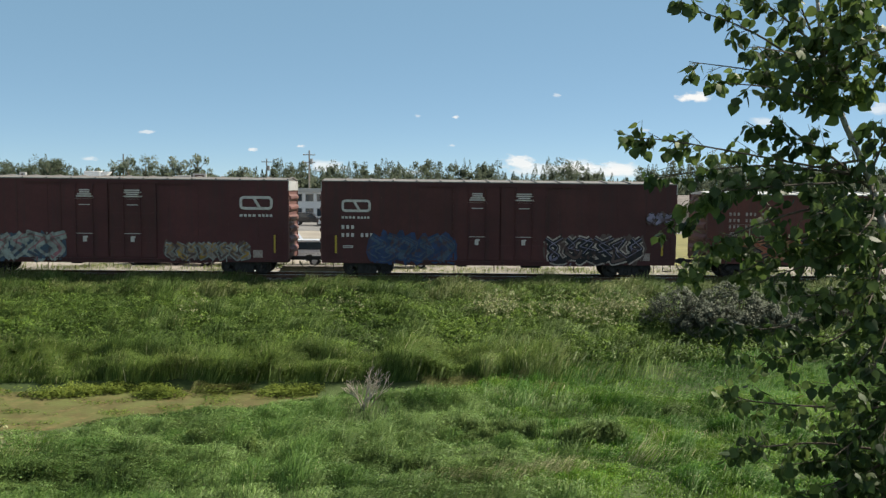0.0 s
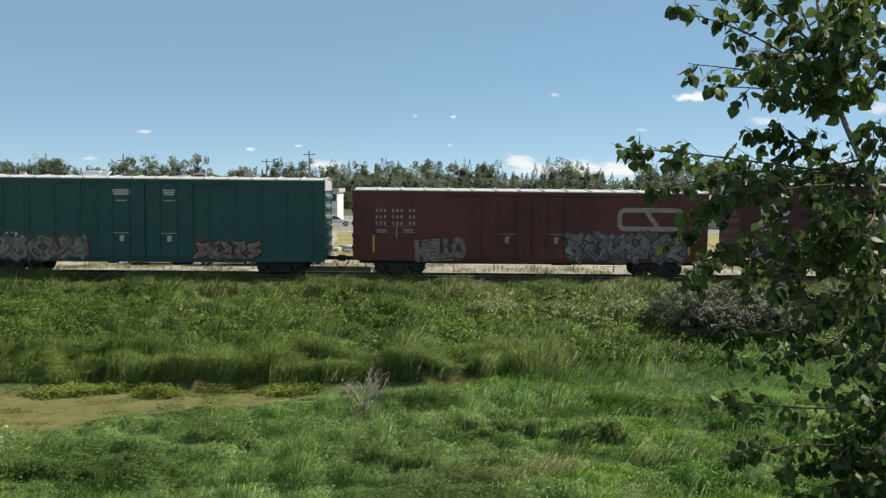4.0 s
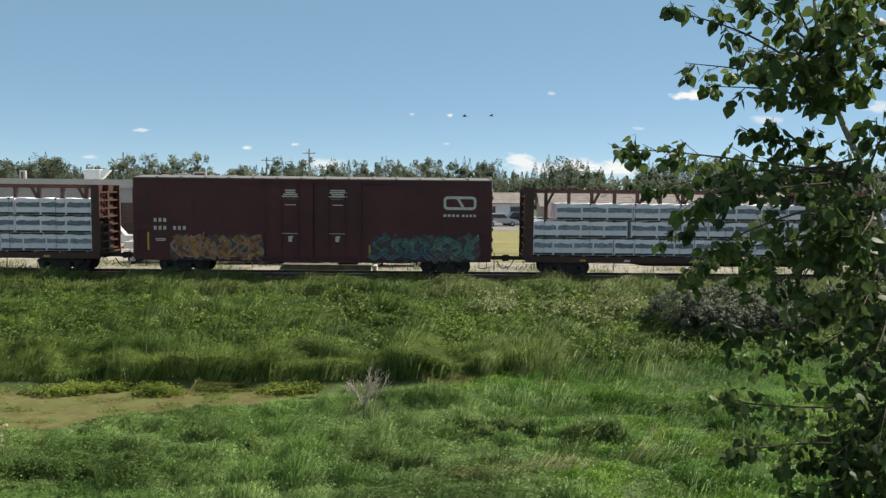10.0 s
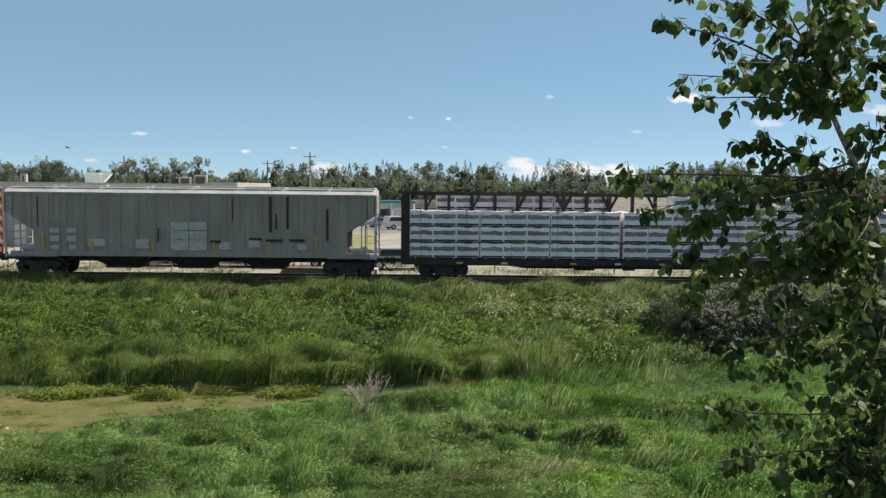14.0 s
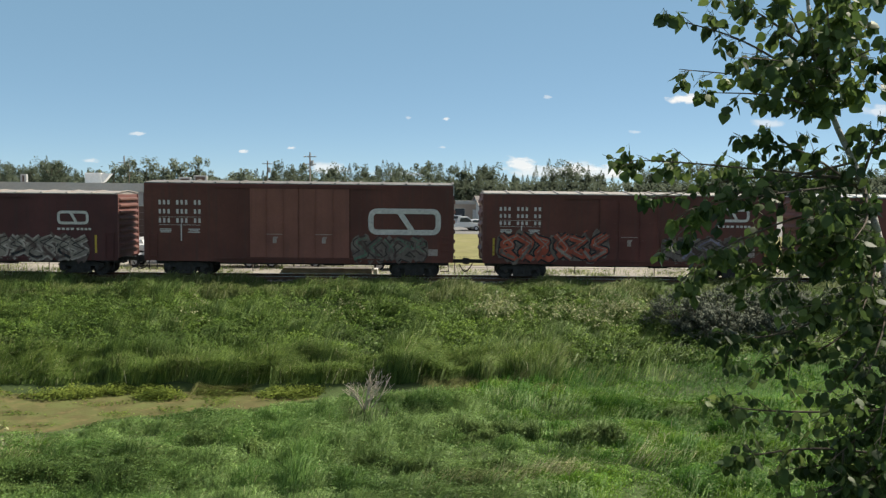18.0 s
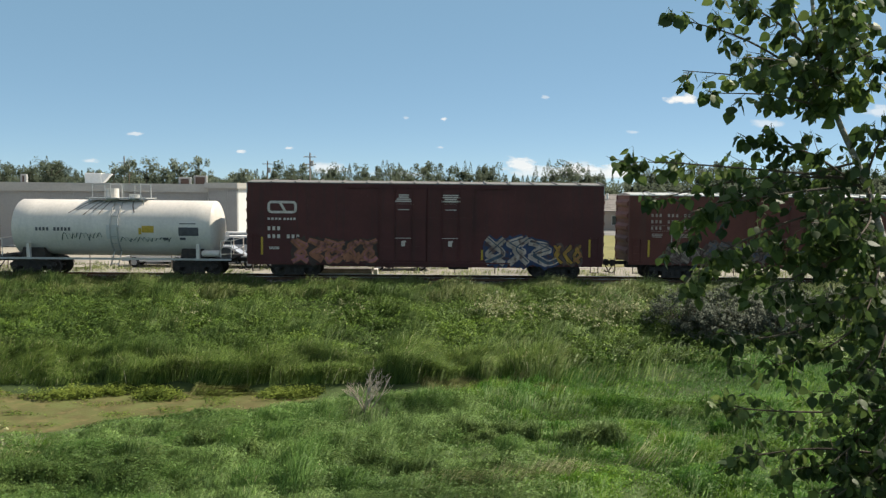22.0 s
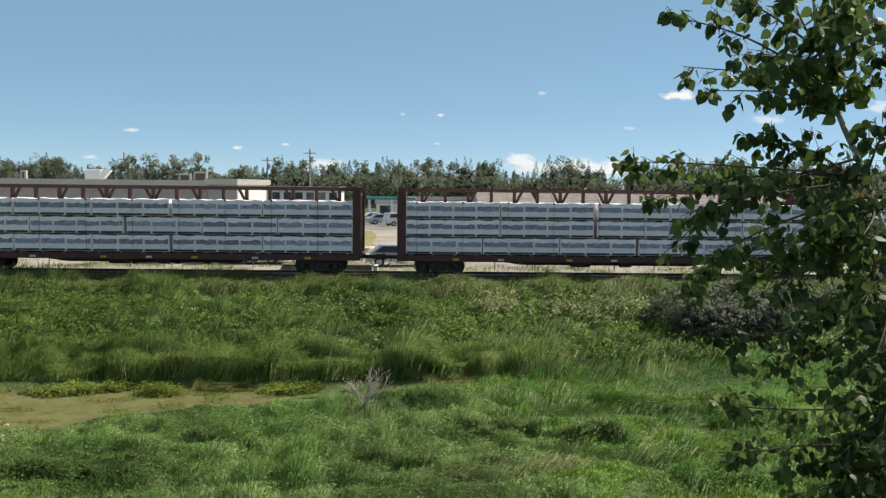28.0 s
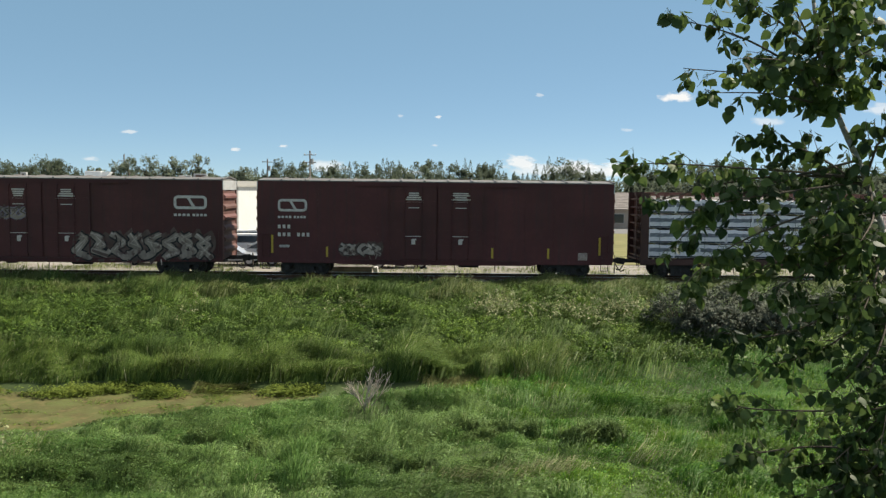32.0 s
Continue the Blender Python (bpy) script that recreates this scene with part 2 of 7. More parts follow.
def sheet():
    xs = sorted(set([-3000, -1500, -700, -350, -180, -110, -75] + [round(-50 + 0.8 * i, 2) for i in range(126)] + [58, 75, 110, 180, 350, 700, 1500, 3000]))
    ys = sorted(set([-2500, -900, -300, -100, -40, -20, -10, -4, 0, 4, 8, 11] + [round(13 + 0.45 * i, 2) for i in range(62)] + [41.2, 41.9, 42.4, 45.6, 46.4, 48, 51, 55, 60, 68, 80, 95, 115, 150, 200, 300, 600,
                 1200, 3000]))
    b = Build()
    vs = [(x, y, ground_z(x, y)) for y in ys for x in xs]
    n = len(xs)
    b.add(vs, [(j * n + i, j * n + i + 1, (j + 1) * n + i + 1, (j + 1) * n + i) for j in range(len(ys) - 1) for i in range(n - 1)])
    return b


SOIL = mat("grassy soil", (0.055, 0.085, 0.022), 0.95, var=0.35, scale=0.35, fine=6, bump=0.6, dirt=(0.055, 0.075, 0.024), dirt_amt=0.5)
ground = new("ground", sheet().mesh("ground", [SOIL], True))
tagged(ground, "green grassy ground sloping down from the railway to a ditch", "ground", kind="structure")
# ---------------------------------------------------------------- track
BALLAST = mat("crushed stone ballast", (0.30, 0.28, 0.25), 0.95, var=0.35, scale=2.0, fine=22, bump=1.0, dirt=(0.16, 0.14, 0.12), dirt_amt=0.6)
TIE = mat("creosoted tie wood", (0.085, 0.062, 0.045), 0.9, var=0.3, scale=2.0, fine=25, bump=0.6, rnd=0.25)
RAIL = mat("rusty rail steel", (0.16, 0.085, 0.05), 0.6, metal=0.4, var=0.2, scale=3.0, fine=25)
RAILTOP = mat("polished rail head", (0.55, 0.53, 0.5), 0.3, metal=1.0, var=0.1, scale=3.0, fine=25)


def rails():
    track = thing("railway_track", "single railway track of rusty rails on dark ties and grey ballast", "track", kind="structure")
    b = Build()
    pts = [(-1.95, -0.34), (-1.55, -0.17), (1.55, -0.17), (1.95, -0.34)]
    xs = [-90 + 3 * i for i in range(61)]
    vs = [(x, TRACK + y, z + 0.02 * wob(x, y, 0.7)) for x in xs for y, z in pts]
    b.add(vs, [(i * 4 + k, i * 4 + 4 + k, i * 4 + 5 + k, i * 4 + 1 + k) for i in range(60) for k in range(3)])
    part("ballast", b, BALLAST, track, "grey crushed stone ballast")
    for y in (-0.75, 0.75):
        b = Build()
        b.box(-90, 90, TRACK + y - 0.036, TRACK + y + 0.036, -0.045, -0.004)
        b.box(-90, 90, TRACK + y - 0.010, TRACK + y + 0.010, -0.135, -0.045)
        b.box(-90, 90, TRACK + y - 0.075, TRACK + y + 0.075, -0.155, -0.135)
        b.box(-90, 90, TRACK + y - 0.032, TRACK + y + 0.032, -0.004, 0.0, 1)
        part("rail", b, [RAIL, RAILTOP], track)
    tie = Build().box(-0.115, 0.115, -1.3, 1.3, -0.165, -0.145 + 0.0).mesh("tie", [TIE])
    for i in range(120):
        part("tie", tie, None, track, at=(-30 + 0.52 * i, TRACK, 0.0))


rails()

# ---------------------------------------------------------------- train
SIDE = 1.50                            # half the width of a car
MESHES = {}


def shared(key, make):
    if key not in MESHES:
        MESHES[key] = make()
    return MESHES[key]


def truck_frame():
    """Side frames with springs, bearing caps and the bolster between them."""
    b = Build()
    for s in (-1, 1):
        y0, y1 = (s * 1.08 - 0.07, s * 1.08 + 0.07)
        b.slab([(-1.22, 0.55), (-1.18, 0.68), (-0.62, 0.80), (0.62, 0.80), (1.18, 0.68), (1.22, 0.55), (1.02, 0.42), (0.80, 0.52), (0.50, 0.52), (0.50, 0.16), (-0.50, 0.16), (-0.50, 0.52),
                (-0.80, 0.52), (-1.02, 0.42)], y0, y1)
        for x in (-0.89, 0.89):
            b.lathe([(0, 0.13), (0.10, 0.13), (0.13, 0.09)], 12, 0, Matrix.Translation((x, s * 1.12, 0.44)) @ Matrix.Rotation(s * math.pi / 2, 4, "Z"))
        for x in (-0.22, 0.0, 0.22):
            for k in range(4):
                b.tube((x, s * 1.10, 0.28 + 0.06 * k), (x, s * 1.10, 0.315 + 0.06 * k), 0.09, 8)
    b.box(-0.22, 0.22, -1.05, 1.05, 0.50, 0.72)
    for x in (-0.42, 0.42):            # brake beams and rigging
        b.box(x - 0.10, x + 0.10, -0.95, 0.95, 0.26, 0.62)
    return b.mesh("side_frames", [STEEL])


def wheelset():
    b = Build()
    b.lathe([(-1.0, 0.07), (1.0, 0.07)], 10)
    for s in (-1, 1):
        a, c = s * 0.68, s * 0.81
        b.lathe([(a - s * 0.03, 0.47), (a, 0.47), (a, 0.44), (c, 0.43), (c, 0.37), (c - s * 0.04, 0.35), (c - s * 0.05, 0.16), (c, 0.13), (c, 0.09)], 28)
        for k in range(3):
            q = Matrix.Rotation(k * 2.094, 4, "X")
            b.box(c - s * 0.055, c - s * 0.035, -0.03, 0.03, 0.22, 0.28, 0, q)
    return b.mesh("wheelset", [WHEELM])


def coupler(reach):
    b = Build()
    b.box(-reach, 0, -0.09, 0.09, 0.76, 0.96, bev=0.02)
    b.slab([(-0.12, 0.68), (0.10, 0.70), (0.14, 0.78), (0.14, 0.98), (0.06, 1.03), (-0.12, 1.02)], -0.20, 0.02)
    b.slab([(0.0, 0.74), (0.16, 0.76), (0.16, 0.97), (0.0, 0.98)], 0.04, 0.19)
    for i in range(7):                 # brake hose
        u0, u1 = i / 7, (i + 1) / 7
        z = lambda u: 0.72 - 0.42 * math.sin(u * 2.2)
        b.tube((-0.45 + 0.5 * u0, -0.42 + 0.15 * u0, z(u0)), (-0.45 + 0.5 * u1, -0.42 + 0.15 * u1, z(u1)), 0.028, 6)
    return b.mesh("coupler", [STEEL])


WHEELSETS = []


def running_gear(car, length, centres, pitch):
    frames, axle = shared("truck", truck_frame), shared("axle", wheelset)
    for s in (-1, 1):
        tr = part("truck", frames, None, car, "dark cast steel two-axle truck", at=(s * centres / 2, 0, 0))
        for x in (-0.89, 0.89):
            w = part("wheelset", axle, None, tr)
            w.delta_location = (x, 0, 0.46)
            w.rotation_mode = "QUATERNION"
            w.delta_rotation_quaternion = Euler((0, 0, math.pi / 2)).to_quaternion()
            WHEELSETS.append(w)
        reach = (pitch - length) / 2 + 0.6
        part("coupler", shared(("coupler", round(reach, 2)), lambda: coupler(reach)), None, car, "rusty knuckle coupler with hose", at=pose(s * pitch / 2, 0, 0, 0, 0, 0 if s > 0 else 180))


def bars(b, x, z, w, h, n, y, mi=0, seed=1, ragged=0.3):
    """n rows of stencil bars, standing for small writing."""
    r = random.Random(seed)
    for k in range(n):
        zz, a = z - k * h * 1.55, w * ragged * r.random() / 2
        b.box(x - w / 2 + a, x + w / 2 - a, y - 0.003, y, zz - h / 2, zz + h / 2, mi)


def ribbon(b, pts, w, y, mi=0, thick=0.003):
    """A band of width w along the points (x, z), facing the camera's side."""
    n = len(pts)
    L, R = [], []
    for i in range(n):
        p, q = Vector(pts[max(0, i - 1)]), Vector(pts[min(n - 1, i + 1)])
        d = (q - p).normalized()
        c = Vector(pts[i])
        k = Vector((-d.y, d.x))
        L.append(c + k * w / 2)
        R.append(c - k * w / 2)
    vs = [(p.x, y - 0.00025 * i, p.y) for i, p in enumerate(L)] + [(p.x, y - 0.00025 * i, p.y) for i, p in enumerate(R)]
    b.add(vs, [(i, i + 1, n + i + 1, n + i) for i in range(n - 1)], mi)


def rounded(pts, r, steps=5):
    """Rounds the corners of a broken line."""
    out = [Vector(pts[0])]
    for a, c, d in zip(pts, pts[1:], pts[2:]):
        a, c, d = Vector(a), Vector(c), Vector(d)
        u, v = (a - c), (d - c)
        k = min(r, u.length / 2, v.length / 2)
        p, q = c + u.normalized() * k, c + v.normalized() * k
        for i in range(steps + 1):
            t = i / steps
            out.append(p * (1 - t) ** 2 + c * 2 * t * (1 - t) + q * t * t)
    out.append(Vector(pts[-1]))
    return [(p.x, p.y) for p in out]


def emblem(car, x, z, w, h, y, m):
    """The railway's mark: one bent ribbon band."""
    s = h * 0.20
    b = Build()
    top, low = z + h - s / 2, z + s / 2
    ribbon(b, rounded([(x + w * 0.5, top), (x + s / 2, top), (x + s / 2, low), (x + w - s / 2, low), (x + w - s / 2, top), (x + w * 0.5, top)], h * 0.26), s, y)
    ribbon(b, [(x + w * 0.42, top), (x + w * 0.62, low)], s, y - 0.002)
    part("emblem", b, m, car, "painted bent ribbon mark")


def graffiti(car, x0, x1, z0, z1, fill, edge, accent, seed, y, letters=None, back=None):
    """Spray-painted lettering shapes: thick bent strokes with outlines, no words."""
    r = random.Random(seed)
    b = Build()
    h = z1 - z0
    n = letters or max(3, round((x1 - x0) / (h * 0.58)))
    step = (x1 - x0) / n
    lay = 0.004
    for k in range(n * 3):             # faded mist of paint behind the strokes
        c = Vector((x0 + (k + 0.5) * (x1 - x0) / (n * 3), z0 + h * r.uniform(0.35, 0.65)))
        m = 11
        pts = [(c.x + step * 0.36 * math.cos(6.283 * i / m) * r.uniform(0.8, 1.2), c.y + h * 0.42 * math.sin(6.283 * i / m) * r.uniform(0.8, 1.25)) for i in range(m)]
        b.add([(c.x, y - lay, c.y)] + [(px, y - lay, pz) for px, pz in pts], [(0, i + 1, (i + 1) % m + 1) for i in range(m)], 3)
        lay += 0.0003
    w = min(step * 0.30, h * 0.19)
    strokes = []
    for k in range(n):                 # interlocked bent wedges and hooks, no letters
        cx = x0 + step * (k + 0.5)
        for _ in range(2):
            flip, m = r.choice((-1, 1)), r.choice((3, 4, 4))
            path = [(flip * (0.55 if i % 2 == 0 else -0.45) * r.uniform(0.4, 1.15), 1 - i / (m - 1) + r.uniform(-0.16, 0.16)) for i in range(m)]
            if r.random() < 0.4:       # ends in a barb
                path.append((path[-1][0] + flip * r.uniform(-0.5, 0.2), path[-1][1] + r.uniform(0.15, 0.35)))
            strokes.append(rounded([(cx + step * i, z0 + h * (0.10 + 0.80 * max(0.0, min(1.0, j)))) for i, j in path], h * r.choice((0.03, 0.16)), 3))
    for s in strokes:
        ribbon(b, s, w * 1.62, y - lay, 1)
        lay += 0.0009
    for s in strokes:
        ribbon(b, s, w, y - lay - 0.004, 0)
        lay += 0.0009
    for s in strokes:                  # a lighter glint along each stroke, and a filled foot
        m = len(s) // 2
        ribbon(b, [(px + w * 0.16, pz + w * 0.14) for px, pz in s[:m + 1]], w * 0.18, y - lay - 0.006, 2)
        if r.random() < 0.5:
            ribbon(b, s[m:], w * 0.55, y - lay - 0.008, r.choice((2, 3)))
    for k in range(n * 2):             # drips and tails
        px, pz = r.uniform(x0, x1), r.uniform(z0, z1)
        ribbon(b, [(px, pz), (px + r.uniform(-0.12, 0.2), pz + r.uniform(-0.3, 0.2))], w * 0.22, y - lay - 0.012, r.choice((0, 1, 2)))
    part("graffiti", b, [fill, edge, accent, back or G_HAZE], car, "spray-painted graffiti", kind="stuff")


def spray(name, c):
    """Old spray paint, worn through to the brown side in spots."""
    return mat(name, (c[0] * 1.05, c[1] * 0.88, c[2] * 0.78), 0.6, var=0.3, scale=1.8, fine=7, bump=0.0, streak=0.5, dirt=(0.085, 0.040, 0.034), dirt_amt=0.85)


G_HAZE = spray("thin faded spray", (0.125, 0.095, 0.088))
G_WHITE, G_GREY, G_BLACK = spray("white spray", (0.50, 0.47, 0.44)), spray("grey spray", (0.30, 0.28, 0.255)), spray("black spray", (0.018, 0.018, 0.02))
G_BLUE, G_CYAN, G_NAVY = spray("blue spray", (0.065, 0.115, 0.18)), spray("pale cyan spray", (0.34, 0.42, 0.41)), spray("navy spray", (0.03, 0.06, 0.16))
G_YELLOW, G_RED, G_TAN = spray("yellow spray", (0.45, 0.30, 0.05)), spray("red spray", (0.42, 0.09, 0.05)), spray("tan spray", (0.36, 0.17, 0.10))
G_GREEN, G_PINK, G_LILAC = spray("green spray", (0.12, 0.24, 0.17)), spray("pink spray", (0.38, 0.17, 0.2)), spray("lilac spray", (0.25, 0.25, 0.38))
G_FAINT, G_DULL = spray("faint grey spray", (0.175, 0.155, 0.140)), spray("dull brown spray", (0.060, 0.045, 0.040))
SPRAYS = {"f": G_FAINT, "d": G_DULL, "w": G_WHITE, "g": G_GREY, "k": G_BLACK, "b": G_BLUE, "c": G_CYAN, "n": G_NAVY, "y": G_YELLOW, "r": G_RED, "t": G_TAN, "e": G_GREEN, "p": G_PINK, "l": G_LILAC}


def corrugated_end(h0, h1, n):
    """An end wall with n pressed horizontal ribs, facing +x at x = 0."""
    b = Build()
    b.box(-0.06, 0, -SIDE + 0.03, SIDE - 0.03, h0, h1)
    for y in (-SIDE + 0.06, SIDE - 0.06):
        b.box(-0.01, 0.05, y - 0.05, y + 0.05, h0, h1)
    return b


def end_rib(step):
    """One pressed horizontal rib of an end wall."""
    b = Build()
    z, d, a = 0.0, 0.13, step * 0.34
    vs = [(0, -SIDE + 0.12, z - a), (0, SIDE - 0.12, z - a), (d, SIDE - 0.22, z - a * 0.3), (d, -SIDE + 0.22, z - a * 0.3), (d, -SIDE + 0.22, z + a * 0.3), (d, SIDE - 0.22, z + a * 0.3),
          (0, SIDE - 0.12, z + a), (0, -SIDE + 0.12, z + a)]
    b.add(vs, [(0, 1, 2, 3), (3, 2, 5, 4), (4, 5, 6, 7), (0, 3, 4, 7), (1, 6, 5, 2)])
    return b


def ladder(n, w, z0, step):
    b = Build()
    for x in (-w / 2, w / 2):
        b.box(x - 0.02, x + 0.02, -0.07, -0.045, z0 - 0.1, z0 + step * (n - 1) + 0.1)
    for k in range(n):
        b.tube((-w / 2, -0.06, z0 + k * step), (w / 2, -0.06, z0 + k * step), 0.014, 6)
    return b


def roof_sheet(length, eave, rise, panels):
    b = Build()
    hw = SIDE + 0.02
    for k in range(panels):
        x0, x1 = -length / 2 + length * k / panels, -length / 2 + length * (k + 1) / panels
        vs = [(x, y, z) for x in (x0 + 0.01, x1 - 0.01) for y, z in ((-hw, eave - 0.05), (-hw, eave), (0, eave + rise), (hw, eave), (hw, eave - 0.05))]
        b.add(vs, [(0, 1, 6, 5), (1, 2, 7, 6), (2, 3, 8, 7), (3, 4, 9, 8), (4, 3, 2, 1, 0), (5, 6, 7, 8, 9), (0, 5, 9, 4)])
        for s in (-1, 1):              # standing seam
            vs = [(x1 + dx, s * y, z + dz) for dx in (-0.04, 0.04) for y, z in ((hw, eave), (0, eave + rise)) for dz in (0.0, 0.05)]
            b.add(vs, [(0, 1, 3, 2), (4, 6, 7, 5), (1, 5, 7, 3), (0, 4, 5, 1), (2, 3, 7, 6)])
    return b


def boxcar(name, label, at, length, eave, sill, paint, roofm, doors, marks, sprayed, pitch, centres, ribs=0, rise=0.13, doorpaint=None, reflect=(), endribs=5, group="train cars"):
    """doors: (x0, x1) of each; marks: kind, x, z, size; sprayed: x0, x1, z0, z1, colours, seed."""
    car = thing(name, label, "boxcar", at, group)
    hl = length / 2
    for s, lab in ((-1, ""), (1, "")):
        b = Build()
        y0, y1 = sorted((s * SIDE, s * (SIDE - 0.06)))
        b.box(-hl, hl, y0, y1, sill + 0.22, eave - 0.04)
        wall = part("side_wall", b, paint, car)
        b = Build()                    # side sill: deeper between the trucks
        b.slab([(-hl, sill + 0.22), (-hl, sill + 0.08), (-centres / 2 + 1.6, sill + 0.06), (-centres / 2 + 2.0, sill), (centres / 2 - 2.0, sill), (centres / 2 - 1.6, sill + 0.06), (hl, sill + 0.08), (hl, sill + 0.22)],
               y0 - 0.012, y1 + 0.012)
        part("side_sill", b, paint, car)
        part("top_rail", Build().box(-hl, hl, y0 - 0.02, y1 + 0.02, eave - 0.14, eave - 0.05), paint, car)
        if s < 0:
            rib_me = shared(("rib", sill, eave, paint.name), lambda: Build().box(-0.05, 0.05, -0.035, 0, sill + 0.22, eave - 0.14).mesh("rib", [paint]))
            seam_me = shared(("seam", sill, eave, paint.name), lambda: Build().box(-0.012, 0.012, -0.008, 0, sill + 0.22, eave - 0.14).mesh("seam", [paint]))
            for k in range(ribs):
                x = -hl + length * (k + 0.5) / ribs
                if not any(d0 - 0.1 < x < d1 + 0.1 for d0, d1 in doors):
                    part("rib", rib_me, None, wall, at=(x, y0, 0))
            n = int(length / 1.55)
            for k in range(1, n):      # welded sheet seams
                x = -hl + length * k / n
                part("seam", seam_me, None, wall, at=(x, y0, 0))
    cap = 0.5 if endribs == 6 else 0.0
    for s in (-1, 1):
        if cap:
            part("end_cap", Build().box(s * hl - 0.05, s * hl + 0.05, -SIDE + 0.03, SIDE - 0.03, eave - 0.05 - cap, eave - 0.05), ROOF, car, "pale galvanised end cap")
        endm = ENDRED if paint in (BROWN, RUST) else paint
        me = shared(("end", sill, eave, endribs, endm.name), lambda: corrugated_end(sill + 0.22, eave - 0.05 - cap, endribs).mesh("end_wall", [endm]))
        ew = part("end_wall", me, None, car, at=pose(s * hl, 0, 0, 0, 0, 0 if s > 0 else 180))
        h0, h1 = sill + 0.22, eave - 0.05 - cap
        step = (h1 - h0 - 0.3) / endribs
        rib = shared(("endrib", round(step, 3), endm.name), lambda: end_rib(step).mesh("rib", [endm]))
        for k in range(endribs):
            part("rib", rib, None, ew, at=(0, 0, h0 + 0.2 + step * (k + 0.5)))
    n_pan = round(length / 1.3)
    pan = shared(("roof", round(length / n_pan, 3), eave, rise, roofm.name), lambda: roof_sheet(length / n_pan, eave, rise, 1).mesh("roof_panel", [roofm]))
    for k in range(n_pan):
        part("roof_panel", pan, None, car, "weathered sheet steel roof panel", at=(-hl + length * (k + 0.5) / n_pan, 0, 0))
    b = Build()
    b.box(-hl + 0.2, hl - 0.2, -0.35, 0.35, 0.62, sill + 0.3)
    b.box(-hl + 0.2, hl - 0.2, -SIDE + 0.1, SIDE - 0.1, sill + 0.22, sill + 0.3)
    for k in range(9):
        x = -centres / 2 + 2.2 + (centres - 4.4) * k / 8
        b.box(x - 0.06, x + 0.06, -SIDE + 0.1, SIDE - 0.1, sill + 0.06, sill + 0.22)
    b.lathe([(1.2, 0.05), (1.25, 0.2), (2.3, 0.2), (2.35, 0.05)], 12, 0, Matrix.Translation((0, -0.8, sill + 0.02)))
    b.box(-2.2, -1.7, -1.0, -0.6, sill - 0.12, sill + 0.2)
    part("underframe", b, STEEL, car)
    running_gear(car, length, centres, pitch)
    dz0, dz1 = sill + 0.30, eave - 0.28
    for d0, d1 in doors:
        b = Build()
        y = -SIDE - 0.055
        b.box(d0, d1, y, -SIDE, dz0, dz1)
        door = part("door", b, doorpaint or paint, car)
        for e in (d0, d1):
            part("stile", Build().box(e - 0.04, e + 0.04, y - 0.02, -SIDE - 0.003, dz0, dz1), doorpaint or paint, door)
        n = 5
        for k in range(1, n):
            z = dz0 + (dz1 - dz0) * k / n
            part("door_rib", Build().box(d0 + 0.06, d1 - 0.06, y - 0.014, y, z - 0.03, z + 0.03), doorpaint or paint, door)
        for f in (0.32, 0.68):
            x = d0 + (d1 - d0) * f
            h = Build()
            h.tube((x, y - 0.05, dz0 + 0.05), (x, y - 0.05, dz1 - 0.05), 0.018, 6)
            for z in (dz0 + 0.1, (dz0 + dz1) / 2, dz1 - 0.1):
                h.box(x - 0.05, x + 0.05, y - 0.07, y, z - 0.05, z + 0.05)
            h.bar((x, y - 0.07, dz0 + 1.0), (x + 0.28, y - 0.07, dz0 + 1.05), 0.04)
            part("lock_rod", h, doorpaint or paint, door)
        b = Build()
        b.box((d0 + d1) / 2 - 0.10, (d0 + d1) / 2 + 0.10, y - 0.006, y, dz0 + 0.75, dz0 + 1.08)
        b.box((d0 + d1) / 2 - 0.05, (d0 + d1) / 2 + 0.16, y - 0.010, y - 0.004, dz0 + 1.02, dz0 + 1.10)
        mid = (d0 + d1) / 2
        b.box(mid - 0.45, mid + 0.45, y - 0.006, y, dz0 + 1.22, dz0 + 1.25)
        part("stencil", b, WHITE if eave > 5.05 else FADED, door, kind="stuff")
    for z in ((sill + 0.24),) + ((eave - 0.2),):
        if doors:
            b = Build()
            lo, hi = min(d[0] for d in doors), max(d[1] for d in doors)
            b.box(lo - 2.0, hi + 2.0, -SIDE - 0.09, -SIDE - 0.02, z - 0.05, z + 0.02)
            part("door_track", b, paint, car)
    for s in (-1, 1):
        me = shared(("ladder", paint.name), lambda: ladder(4, 0.42, 1.1, 0.38).mesh("ladder", [paint]))
        part("ladder", me, None, car, at=(s * (hl - 0.42), -SIDE, 0.0))
        b = Build()
        b.bar((s * (hl - 0.62), -SIDE + 0.02, 0.9), (s * (hl - 0.62), -SIDE + 0.02, 0.42), 0.03)
        b.bar((s * (hl - 0.22), -SIDE + 0.02, 0.9), (s * (hl - 0.22), -SIDE + 0.02, 0.42), 0.03)
        b.bar((s * (hl - 0.65), -SIDE + 0.02, 0.42), (s * (hl - 0.19), -SIDE + 0.02, 0.42), 0.04)
        part("sill_step", b, STEEL, car)
    for x, z, h in reflect:
        part("reflector", Build().box(x - 0.055, x + 0.055, -SIDE - 0.016, -SIDE - 0.0, z, z + h), YELLOW, car, "upright yellow reflective stripe")
